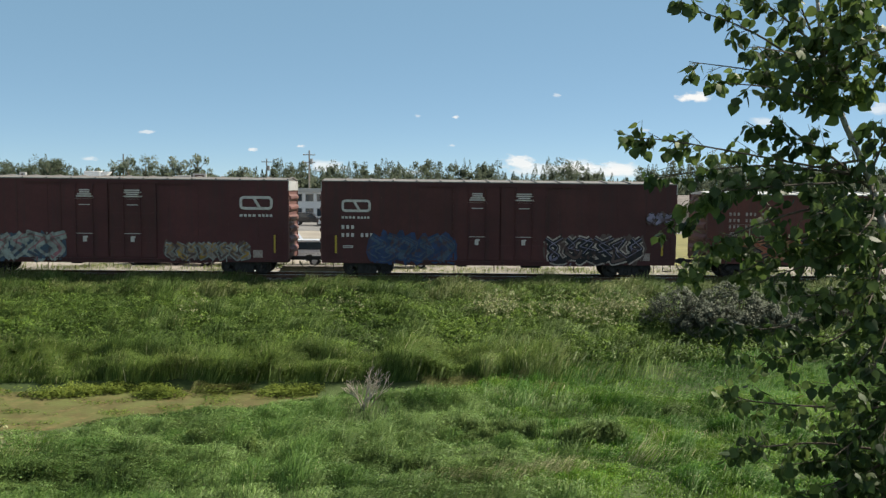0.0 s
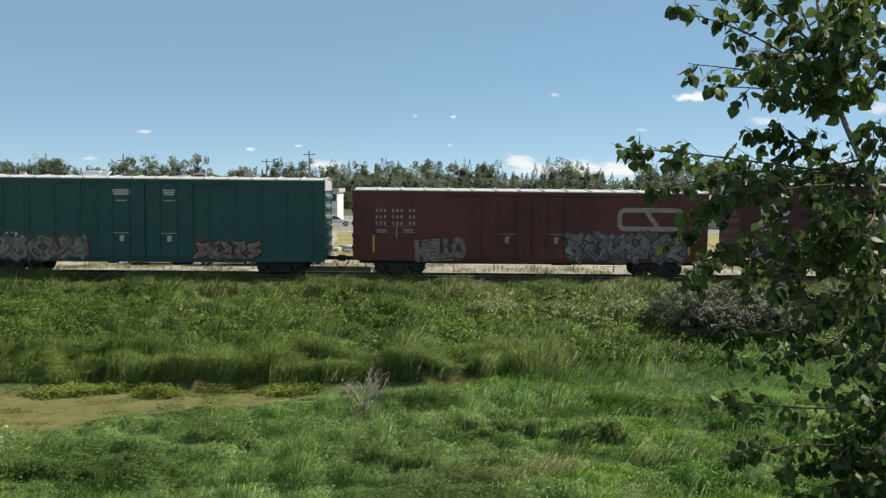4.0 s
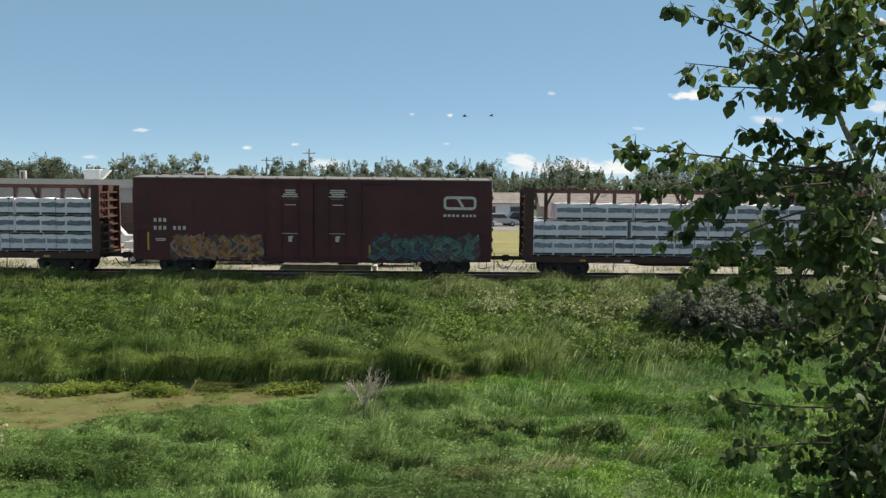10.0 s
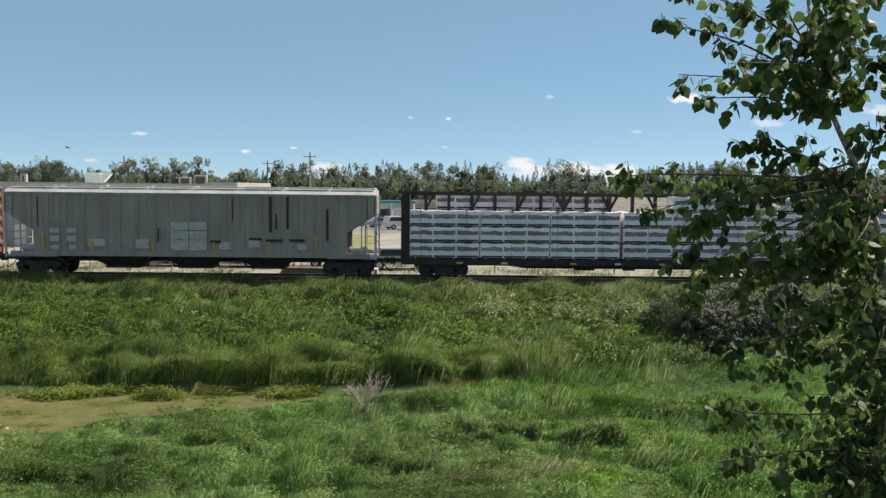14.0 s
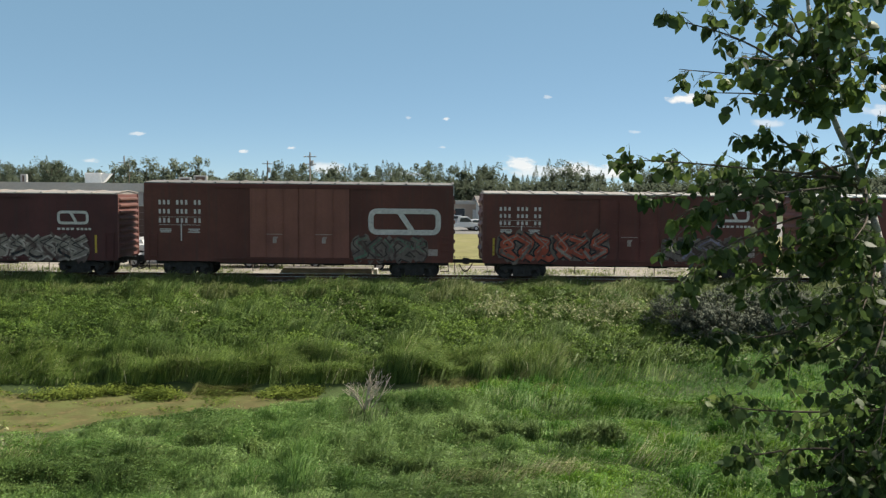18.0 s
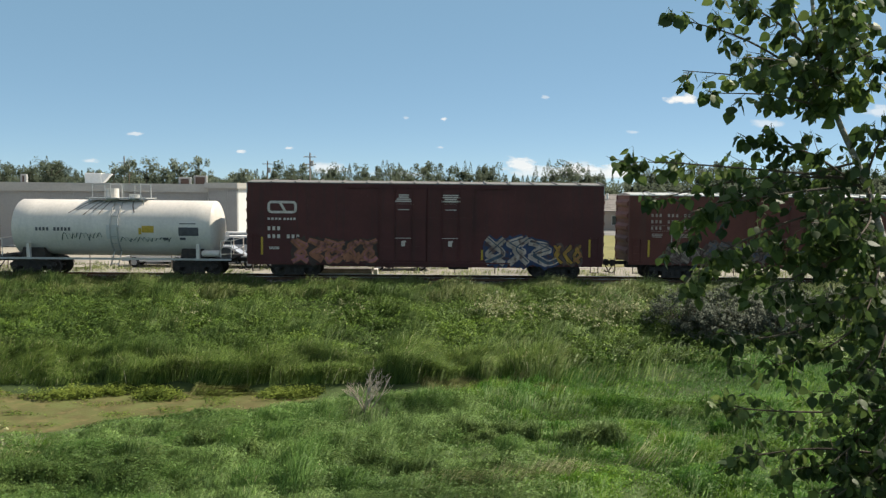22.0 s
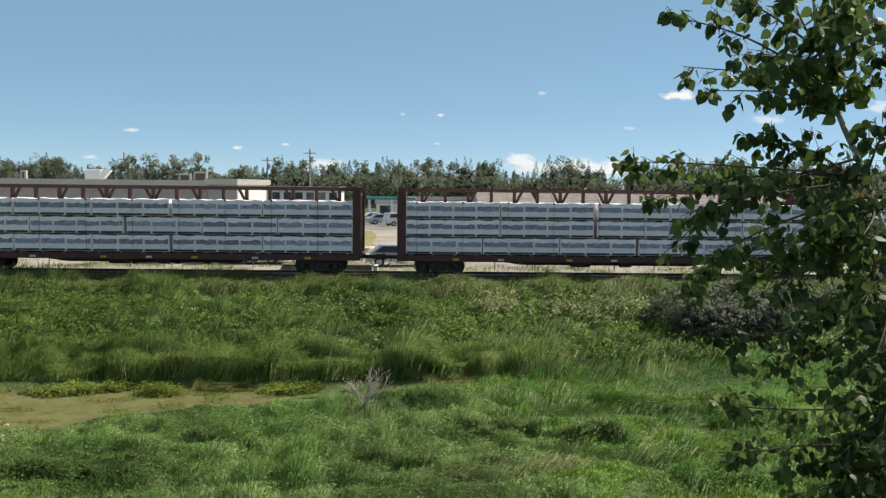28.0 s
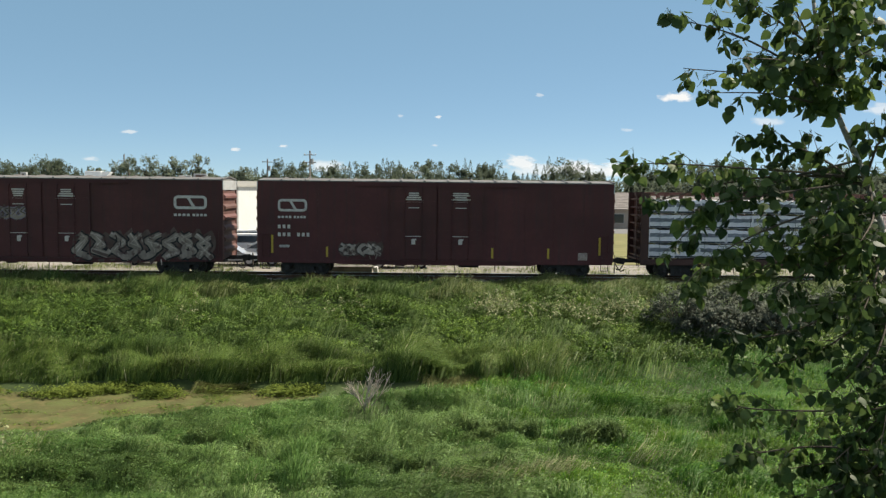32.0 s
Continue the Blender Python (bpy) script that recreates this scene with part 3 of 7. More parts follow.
    for k, (kind, x, z, w, h) in enumerate(marks):
        if kind == "emblem":
            emblem(car, x, z, w, h, -SIDE - 0.012, WHITE)
        elif kind == "faded_emblem":
            emblem(car, x, z, w, h, -SIDE - 0.012, FADED)
        else:
            b = Build()
            if kind == "plate":
                bars(b, x, z, w, 0.07, int(h / 0.11), -SIDE - 0.058, 0, k + 3, 0.6)
                b.box(x - w * 0.28, x + w * 0.28, -SIDE - 0.061, -SIDE - 0.058, z - h - 0.17, z - h - 0.13)
            elif kind == "address":    # www line: small broken bars
                for i in range(4):
                    b.box(x + w * i * 0.13, x + w * (i * 0.13 + 0.09), -SIDE - 0.013, -SIDE - 0.009, z, z + h)
                for i in range(4):
                    b.box(x + w * (0.56 + i * 0.115), x + w * (0.56 + i * 0.115 + 0.08), -SIDE - 0.013, -SIDE - 0.009, z, z + h)
            elif kind == "number":     # rows of letter-sized bars
                for row, cols in enumerate(((0, 1, 2), (0, 1, 2, 4, 5, 6))):
                    for c in cols:
                        xx, zz = x + w * c * 0.145, z - row * h * 2.1
                        b.box(xx, xx + w * 0.085, -SIDE - 0.013, -SIDE - 0.009, zz, zz + h)
                bars(b, x + w * 0.2, z - h * 4.5, w * 0.38, 0.05, 2, -SIDE - 0.012, 0, 5)
            elif kind == "title":      # three rows of large letter bars with a rule beneath
                for row in range(3):
                    for c in (0, 1, 2, 4, 5, 6, 8, 9):
                        xx, zz = x + w * c * 0.105, z - row * h * 2.0
                        b.box(xx, xx + w * 0.055, -SIDE - 0.013, -SIDE - 0.009, zz, zz + h)
                    if row == 2:
                        b.box(x, x + w, -SIDE - 0.013, -SIDE - 0.009, zz + h * 1.25, zz + h * 1.32)
                        b.box(x, x + w, -SIDE - 0.013, -SIDE - 0.009, zz - h * 0.5, zz - h * 0.42)
                b.box(x + w * 0.52, x + w * 0.55, -SIDE - 0.013, -SIDE - 0.009, z - h * 8, z - h * 4.2)
                bars(b, x + w * 0.16, z - h * 5.4, w * 0.3, 0.05, 3, -SIDE - 0.012, 0, 7)
                bars(b, x + w * 0.84, z - h * 5.4, w * 0.3, 0.05, 3, -SIDE - 0.012, 0, 8)
            elif kind == "label":
                b.box(x, x + w, -SIDE - 0.013, -SIDE - 0.009, z, z + h)
            part("stencil", b, FADED if kind == "label" or (kind == "title" and h < 0.19) else WHITE, car, kind="stuff")
    for x0, x1, z0, z1, cols, seed in sprayed:
        c = [SPRAYS[k] for k in cols]
        graffiti(car, x0, x1, z0, z1, c[0], c[1], c[2], seed, -SIDE - 0.064, back=c[3] if len(c) > 3 else None)
    return car


# loaded centre-beam flatcars ---------------------------------------------
def bundle_grid(length):
    n = max(2, round(length / 1.2))
    return n, length / n


def bundle(length, tier):
    """A wrapped lumber bundle: slack, wrinkled sheet drawn over a square stack."""
    def make():
        r = random.Random(round(length * 100 + tier * 10))
        b = Build()
        n, w = bundle_grid(length)
        h = tier - 0.09
        nx, nz = n * 4, 4
        vs = []
        for y0, s in ((0.0, -1), (1.18, 1)):
            for j in range(nz + 1):
                for i in range(nx + 1):
                    v = j / nz
                    y = y0 + s * (0.02 * math.sin(math.pi * v) + 0.012 * r.uniform(-1, 1))
                    top = 0.022 * math.sin(i * 1.7) + 0.012 * r.uniform(-1, 1) if j == nz else 0
                    vs.append((length * i / nx, y, h * v + top))
        k, m = nx + 1, (nx + 1) * (nz + 1)
        fs = [(j * k + i, j * k + i + 1, (j + 1) * k + i + 1, (j + 1) * k + i) for j in range(nz) for i in range(nx)]
        fs += [tuple(m + q for q in reversed(f)) for f in fs]
        fs += [(nz * k + i, nz * k + i + 1, m + nz * k + i + 1, m + nz * k + i) for i in range(nx)] + [(i, m + i, m + i + 1, i + 1) for i in range(nx)]
        fs += [(j * k, (j + 1) * k, m + (j + 1) * k, m + j * k) for j in range(nz)] + [(j * k + nx, m + j * k + nx, m + (j + 1) * k + nx, (j + 1) * k + nx) for j in range(nz)]
        b.add(vs, fs)
        return b.mesh("lumber_pack", [WRAP])
    return shared(("bundle", round(length, 2), tier), make)


def bundle_print(length, tier, mark, y):
    """Rows of smudged print panels and the dark foot band on one long side."""
    def make():
        r = random.Random(round(length * 70 + tier * 10))
        b = Build()
        n, w = bundle_grid(length)
        h = tier - 0.09
        for k in range(n):
            x0, x1 = k * w + 0.05, (k + 1) * w - 0.05
            m = 6
            lo = [h * (0.48 + r.uniform(-0.03, 0.03)) for _ in range(m + 1)]
            hi = [h * (0.76 + r.uniform(-0.06, 0.05)) for _ in range(m + 1)]
            vs = [(x0 + (x1 - x0) * i / m, y, z) for row in (lo, hi) for i, z in enumerate(row)]
            b.add(vs, [(i, i + 1, m + 2 + i, m + 1 + i) for i in range(m)], 0)
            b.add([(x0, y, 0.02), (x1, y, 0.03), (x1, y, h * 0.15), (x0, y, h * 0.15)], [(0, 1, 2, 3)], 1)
        return b.mesh("print", [mark, WRAPDARK])
    return shared(("print", round(length, 2), tier, mark.name, y), make)


def bundle_bearer():
    def make():
        return Build().box(-0.05, 0.05, 0.02, 1.16, -0.086, 0).mesh("bearer", [LUMBER])
    return shared("bearer", make)


def centrebeam(label, at, paint, tiers, tier, near, far, mark=PRINTM, bulk=None):
    """near, far: for each tier from the deck, the stretches (x0, x1) filled with bundles."""
    length, hl, deck, top = 22.8, 11.4, 1.06, 4.66
    car = thing("centre_beam_flatcar", label, "flatcar", at, "train cars")
    bulk = bulk or paint
    b = Build()
    b.box(-hl, hl, -1.42, 1.42, deck - 0.10, deck)
    for s in (-1, 1):
        b.box(-hl, hl, s * 1.42 - 0.05, s * 1.42 + 0.05, deck - 0.30, deck + 0.02)
    for k in range(19):
        x = -hl + 0.6 + (length - 1.2) * k / 18
        b.box(x - 0.05, x + 0.05, -1.36, 1.36, deck - 0.28, deck - 0.1)
    part("deck", b, paint, car)
    b = Build()
    b.slab([(-hl + 0.2, deck - 0.1), (-hl + 0.2, 0.72), (-6.2, 0.72), (-4.6, 0.50), (4.6, 0.50), (6.2, 0.72), (hl - 0.2, 0.72), (hl - 0.2, deck - 0.1)], -0.3, 0.3)
    b.lathe([(-0.6, 0.05), (-0.55, 0.19), (0.5, 0.19), (0.55, 0.05)], 12, 0, Matrix.Translation((-1.5, -0.95, 0.66)))
    b.box(0.6, 1.2, -1.2, -0.8, 0.5, 0.8)
    part("centre_sill", b, STEEL, car)
    b = Build()
    b.box(-hl, hl, -0.16, 0.16, top - 0.20, top)
    part("top_chord", b, paint, car)
    n = 18
    step = length / n
    for k in range(1, n):
        x = -hl + step * k
        part("post", Build().box(-0.08, 0.08, -0.11, 0.11, deck, top - 0.2), paint, car, at=(x, 0, 0))
    for k in range(n):
        x = -hl + step * k
        if k % 2 == 1:                 # short knee braces from the posts up to the chord, leaning to the middle
            b, way = Build(), 1 if k < n / 2 else -1
            b.bar((x, 0, top - 0.95), (x + way * 0.42, 0, top - 0.15), 0.13)
            if k in (7, 9):
                b.bar((x, 0, top - 0.95), (x - way * 0.42, 0, top - 0.15), 0.13)
            part("brace", b, paint, car)
    for s in (-1, 1):
        b = Build()
        b.box(-0.10, 0, -1.45, 1.45, deck - 0.3, top - 0.02)
        for y in (-1.40, 1.40):
            b.box(-0.12, 0.30, y - 0.06, y + 0.06, deck - 0.3, top - 0.02)
        bh = part("bulkhead", b, bulk, car, at=pose(s * (hl - 0.30), 0, 0, 0, 0, 0 if s > 0 else 180))
        cross = shared(("crossbar", bulk.name), lambda: Build().box(0.0, 0.20, -1.34, 1.34, -0.04, 0.05).mesh("crossbar", [bulk]))
        for k in range(8):
            part("crossbar", cross, None, bh, at=(0, 0, deck + 0.12 + k * 0.44))
        part("king_post", Build().box(0.0, 0.22, -0.12, 0.12, deck, top - 0.1), bulk, bh)
        me = shared(("cladder", bulk.name), lambda: ladder(9, 0.4, 0.75, 0.42).mesh("ladder", [bulk]))
        part("ladder", me, None, car, at=pose(s * (hl - 0.02), -1.0, 0, 0, 0, 90 * s))
    for k, x in enumerate((-8.3, -5.9, -2.2, 0.2, 2.6, 5.8, 8.6)):
        part("reflector", Build().box(x - 0.16, x + 0.16, -1.482, -1.472, deck - 0.24, deck - 0.13), YELLOW if k % 2 == 0 else WHITE, car)
    running_gear(car, length, 18.3, 24.5)
    for rows, side in ((near, -1), (far, 1)):
        for lev, spans in enumerate(rows):
            z = deck + 0.09 + lev * tier
            for k, (x0, x1, nb) in enumerate(spans):
                ln = (x1 - x0) / nb
                for i in range(nb):
                    x = x0 + ln * i + 0.025
                    jit = 0.022 * math.sin(7.3 * i + 3.1 * lev + x0)
                    m = pose(x, -1.40 + jit, z) if side < 0 else pose(x + ln - 0.05, 1.40 + jit, z, 0, 0, 180)
                    real = round(ln - 0.05, 2)
                    pack = part("lumber_pack", bundle(real, tier), None, car, "white plastic-wrapped lumber bundle with dark print", at=m)
                    for y in (-0.042, 1.222):
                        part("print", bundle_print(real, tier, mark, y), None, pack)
                    for x in (0.3, real * 0.36, real * 0.64, real - 0.3):
                        part("bearer", bundle_bearer(), None, pack, at=(x, 0, 0))
    for b in straps(near, deck, tier):
        part("load_strap", b, STEEL, car, "dark tie-down cable over the load")
    return car


def straps(near, deck, tier):
    out, x = [], -10.4
    while x < 10.5:
        levels = [k for k, spans in enumerate(near) if any(a < x < c for a, c, _ in spans)]
        if levels:
            b, top = Build(), deck + tier * (max(levels) + 1)
            b.bar((x, -1.47, deck - 0.1), (x, -1.455, top), 0.012)
            b.bar((x, -1.455, top + 0.01), (x, -0.15, top + 0.45), 0.014)
            b.box(x - 0.04, x + 0.04, -1.47, -1.40, top - 0.05, top + 0.03)
            out.append(b)
        x += 2.44
    return out


def hopper_car(at):
    length, hl = 19.9, 8.55
    car = thing("covered_hopper_car", "weathered grey covered hopper car with black stains", "hopper car", at, "train cars")
    eave, floor_z, H = 4.42, 1.30, 9.75
    for s in (-1, 1):
        b = Build()
        pts = [(-H, eave), (-H, 3.4), (-H + 1.5, 2.4), (-H + 1.5, floor_z), (H - 1.5, floor_z), (H - 1.5, 2.4), (H, 3.4), (H, eave)]
        y0, y1 = sorted((s * 1.52, s * 1.46))
        b.slab(pts, y0, y1)
        b.box(-H, H, min(y0, s * 1.56), max(y1, s * 1.56), eave - 0.1, eave + 0.02)
        b.box(-H + 0.3, H - 0.3, min(y0, s * 1.57), max(y1, s * 1.57), floor_z - 0.22, floor_z + 0.03)
        for k in range(19):
            x = -8.4 + 16.8 * k / 18
            lo = floor_z if abs(x) < H - 1.55 else 2.55
            b.box(x - 0.045, x + 0.045, min(y0, s * 1.565), max(y1, s * 1.565), lo, eave - 0.1)
        part("side_wall", b, HOPPER, car)
    b = Build()
    prof = [(-1.54, eave), (-1.2, eave + 0.20), (-0.6, eave + 0.30), (0.6, eave + 0.30), (1.2, eave + 0.20), (1.54, eave)]
    n = len(prof)
    b.add([(x, y, z) for x in (-H, H) for y, z in prof], [(i, i + 1, n + i + 1, n + i) for i in range(n - 1)] + [tuple(range(n)), tuple(range(2 * n - 1, n - 1, -1))])
    part("roof", b, ROOF, car, "pale grey curved roof")
    for k in range(8):
        x0, x1 = -H + 0.2 + 2.42 * k, -H + 0.2 + 2.42 * (k + 1) - 0.12
        part("running_board", Build().box(x0, x1, -1.15, -0.75, eave + 0.33, eave + 0.37), ROOF, car)
        part("hatch", Build().box(x0, x1, -0.32, 0.32, eave + 0.28, eave + 0.40, bev=0.03), ROOF, car)
    for s in (-1, 1):                  # end walls, slope sheets and bulkheads
        # dark steel on slope sheet and bulkhead paints the shade under the overhang
        part("slope_sheet", Build().add([(s * H, -1.46, 3.4), (s * H, 1.46, 3.4), (s * (H - 1.5), 1.46, 2.4), (s * (H - 1.5), -1.46, 2.4)], [(0, 1, 2, 3)]), STEEL, car, "slope sheet coloured dark for the shade under the car end")
        part("end_wall", Build().box(min(s * H, s * (H - 0.06)), max(s * H, s * (H - 0.06)), -1.46, 1.46, 3.4, eave), HOPPER, car)
        part("bulkhead", Build().box(min(s * (H - 1.5), s * (H - 1.56)), max(s * (H - 1.5), s * (H - 1.56)), -1.46, 1.46, floor_z, 2.4), STEEL, car)
    for s in (-1, 1):                  # end frames: posts, platform and rails
        b = Build()
        for y in (-1.4, 1.4):
            b.bar((s * (H + 0.02), y, 1.0), (s * (H + 0.02), y, eave), 0.09)
            b.bar((s * (H - 0.75), y, 1.1), (s * (H - 0.75), y, 2.85), 0.07)
        b.box(min(s * H, s * (H - 2.6)), max(s * H, s * (H - 2.6)), -1.45, 1.45, 1.02, 1.12)
        for z in (1.5, 1.9, 2.3):
            b.bar((s * (H + 0.02), -1.42, z), (s * (H + 0.02), 1.42, z), 0.04)
        b.lathe([(-0.5, 0.04), (-0.45, 0.18), (0.45, 0.18), (0.5, 0.04)], 12, 0, Matrix.Translation((s * (H - 1.0), -0.7, 1.45)))
        part("end_frame", b, ROOF, car, "pale end ladder frame and platform")
        part("ladder", ladder(9, 0.4, 1.1, 0.38), ROOF, car, at=(s * (H - 0.25), -1.45, 0.0))
    part("centre_sill", Build().box(-H, H, -0.3, 0.3, 0.72, 1.08), STEEL, car)
    for x in (-3.9, 0.0, 3.9):
        b = Build()
        vs = [(x + sx * 1.75, sy * 1.3, floor_z - 0.18) for sx, sy in ((-1, -1), (1, -1), (1, 1), (-1, 1))] + [(x + sx * 0.8, sy * 0.7, 0.48) for sx, sy in ((-1, -1), (1, -1), (1, 1), (-1, 1))]
        b.add(vs, [(0, 1, 2, 3), (7, 6, 5, 4), (0, 4, 5, 1), (1, 5, 6, 2), (2, 6, 7, 3), (3, 7, 4, 0)])
        b.box(x - 0.9, x + 0.9, -0.8, 0.8, 0.40, 0.50)
        part("discharge_hopper", b, STEEL, car)
    b = Build()
    for x, z0, z1, w in ((4.2, 2.4, 4.3, 0.14), (4.5, 2.6, 3.4, 0.07), (5.1, 2.6, 4.3, 0.12), (7.2, 2.0, 3.7, 0.13), (-1.7, 1.9, 2.6, 0.06), (-8.0, 2.6, 4.2, 0.06), (2.2, 3.0, 4.2, 0.06)):
        b.box(x - w / 2, x + w / 2, -1.572, -1.568, z0, z1)
    for x, z, w in ((3.4, 2.05, 0.7), (4.4, 1.98, 0.9), (5.6, 2.0, 0.8), (1.3, 1.9, 0.6)):
        b.box(x - w / 2, x + w / 2, -1.574, -1.570, z - 0.07, z + 0.07)
    part("stain", b, STEEL, car, "black product stains")
    panel = mat("pale patch paint", (0.52, 0.49, 0.44), 0.7, var=0.12, scale=2, fine=14, dirt=(0.25, 0.23, 0.2), dirt_amt=0.5)
    b = Build()
    for x0, z0, w, h in ((-1.05, 1.42, 0.92, 0.55), (-0.08, 1.42, 0.92, 0.55), (-1.05, 2.0, 0.92, 0.45), (-0.08, 2.0, 0.92, 0.45), (-1.05, 2.5, 0.92, 0.42), (-0.08, 2.5, 0.92, 0.42), (3.05, 1.6, 0.6, 0.45), (-7.4, 2.3, 0.5, 0.25), (-6.5, 2.3, 0.5, 0.25),
                         (-7.4, 1.85, 0.5, 0.3), (-6.5, 1.85, 0.5, 0.3), (-7.4, 1.45, 0.5, 0.2), (-6.4, 1.45, 0.4, 0.2), (-5.4, 1.6, 0.9, 0.4), (5.6, 1.5, 0.5, 0.3), (-2.9, 1.5, 0.7, 0.5), (1.5, 1.5, 0.6, 0.4)):
        b.box(x0, x0 + w, -1.571, -1.567, z0, z0 + h)
    part("stencil", b, panel, car, kind="stuff")
    for x, h in ((-7.75, 1.0), (-5.2, 0.5), (-2.0, 0.45), (1.2, 0.45), (4.1, 0.5), (6.6, 0.9)):
        part("reflector", Build().box(x - 0.055, x + 0.055, -1.582, -1.572, 1.42, 1.42 + h), YELLOW, car)
    running_gear(car, length, 16.4, 21.2)
    return car


def tank_car(at):
    car = thing("tank_car", "white cylindrical tank car with top platform and ladder", "tank car", at, "train cars")
    R, L, zc = 1.50, 5.22, 2.55
    rings = [(-L - 0.34, 0.30), (-L - 0.28, 0.75), (-L - 0.15, 1.18), (-L, 1.46)] + [(-L + 0.06 + (2 * L - 0.12) * i / 12, R) for i in range(13)] + [(L, 1.46), (L + 0.15, 1.18), (L + 0.28, 0.75), (L + 0.34, 0.30)]
    part("tank", Build().lathe(rings, 48, 0, Matrix.Translation((0, 0, zc))), TANK, car, "white painted steel tank", smooth=True)
    b = Build()
    for x in (-4.2, 4.2):
        b.slab([(x - 0.7, 0.75), (x + 0.7, 0.75), (x + 0.55, 1.5), (x - 0.55, 1.5)], -1.25, 1.25)
    for s in (-1, 1):
        b.box(min(s * 3.3, s * 6.35), max(s * 3.3, s * 6.35), -0.35, 0.35, 0.72, 1.05)
        b.box(min(s * 5.5, s * 6.35), max(s * 5.5, s * 6.35), -1.45, 1.45, 0.98, 1.05)
    part("underframe", b, STEEL, car, "dark tank saddles and end platforms")
    b = Build()
    b.box(-6.3, 6.3, -1.5, -1.38, 0.9, 1.0)
    b.box(-6.3, 6.3, 1.38, 1.5, 0.9, 1.0)
    part("side_sill", b, ROOF, car, "pale grey side sills")
    b = Build()
    b.box(-1.55, 1.65, -0.85, 0.85, zc + R + 0.08, zc + R + 0.12)
    for x0, x1 in ((-1.2, -0.25), (0.45, 1.35)):
        for y in (-0.82, 0.82):
            for x in (x0, x1):
                b.tube((x, y, zc + R + 0.1), (x, y, zc + R + 0.85), 0.03, 6)
            b.tube((x0, y, zc + R + 0.85), (x1, y, zc + R + 0.85), 0.03, 6)
            b.tube((x0, y, zc + R + 0.48), (x1, y, zc + R + 0.48), 0.02, 6)
    for y in (-0.8, 0.8):
        for x in (-1.4, 1.5):
            b.bar((x, y, zc + R + 0.08), (x, y, zc + 1.25), 0.05)
    part("platform", b, ROOF, car, "grey railed top platform")
    part("valve_housing", Build().tube((-0.45, 0, zc + R - 0.05), (-0.45, 0, zc + R + 0.62), 0.33, 20), TANK, car)
    part("manway", Build().tube((0.75, 0, zc + R - 0.05), (0.75, 0, zc + R + 0.30), 0.28, 16), ROOF, car)
    b = Build()
    for x in (-0.02, 0.36):
        prev = None
        for k in range(13):
            a = math.radians(62 - k * 9.5)
            p = (x, -math.cos(a) * (R + 0.07), zc + math.sin(a) * (R + 0.07))
            if prev:
                b.bar(prev, p, 0.05)
            prev = p
        b.bar(prev, (x, -1.5, 0.6), 0.05)
    for k in range(8):
        b.tube((-0.02, -1.56 + 0.02 * k, 0.7 + 0.36 * k), (0.36, -1.56 + 0.02 * k, 0.7 + 0.36 * k), 0.018, 6)
    part("ladder", b, ROOF, car, "grey side ladder")
    for s in (-1, 1):
        b = Build()
        for y in (-1.42, 1.42):
            b.tube((s * 6.3, y, 1.0), (s * 6.3, y, 1.95), 0.025, 6)
            b.tube((s * 5.75, y, 1.0), (s * 5.75, y, 1.95), 0.025, 6)
            b.tube((s * 6.3, y, 1.95), (s * 5.75, y, 1.95), 0.025, 6)
        for z in (1.45, 1.95):
            b.tube((s * 6.3, -1.42, z), (s * 6.3, 1.42, z), 0.025, 6)
        part("end_rail", b, TANK, car, "white end hand rail")
    part("brake_cylinder", Build().lathe([(-0.5, 0.05), (-0.45, 0.17), (0.45, 0.17), (0.5, 0.05)], 14, 0, Matrix.Translation((5.15, -1.15, 1.25))), TANK, car)
    surf = lambda z, e=0.012: -math.sqrt(max(0, (R + e) ** 2 - (z - zc) ** 2))
    dark = mat("dark stencil paint", (0.10, 0.10, 0.11), 0.6, var=0.2, scale=5, fine=20)

    def decal(name, x0, x1, z0, z1, m, cut=0):
        b = Build()
        rows = 4
        vs = [(x, surf(z), z) for z in [z0 + (z1 - z0) * j / rows for j in range(rows + 1)] for x in (x0, x1)]
        b.add(vs, [(2 * j, 2 * j + 1, 2 * j + 3, 2 * j + 2) for j in range(rows)])
        part(name, b, m, car)
    for k in range(10):
        if k != 4:
            decal("stencil", -3.95 + k * 0.19, -3.83 + k * 0.19, 2.42, 2.60, dark)
    decal("stencil", 3.55, 4.6, 2.2, 2.65, dark)
    decal("stencil", 3.6, 4.45, 2.82, 2.87, dark)
    decal("placard", 1.62, 2.25, 2.36, 2.72, YELLOW)
    decal("placard", 1.45, 1.6, 2.26, 2.60, YELLOW)
    for x0 in (2.7, 3.6):
        decal("stencil", x0, x0 + 0.3, 1.98, 2.1, dark)
    panel = mat("repainted tank panel", (0.66, 0.65, 0.62), 0.5, var=0.06, scale=2, fine=14)
    decal("patch", -0.25, 0.40, 2.0, 2.75, panel)
    b = Build()
    # thin brown streaks, most slanting down to the left
    for x, lean, low in ((-2.3, 0.9, 3.35), (-1.9, 0.8, 3.5), (-1.5, 0.7, 3.25), (-1.05, 0.5, 3.45), (-0.7, 0.4, 3.3), (1.15, -0.3, 3.4)):
        zs = [low + (4.0 - low) * i / 8 for i in range(9)]
        vs = [(x + lean * i / 8 + dx, surf(z, 0.008), z) for i, z in enumerate(zs) for dx in (-0.035, 0.035)]
        b.add(vs, [(2 * i, 2 * i + 1, 2 * i + 3, 2 * i + 2) for i in range(8)])
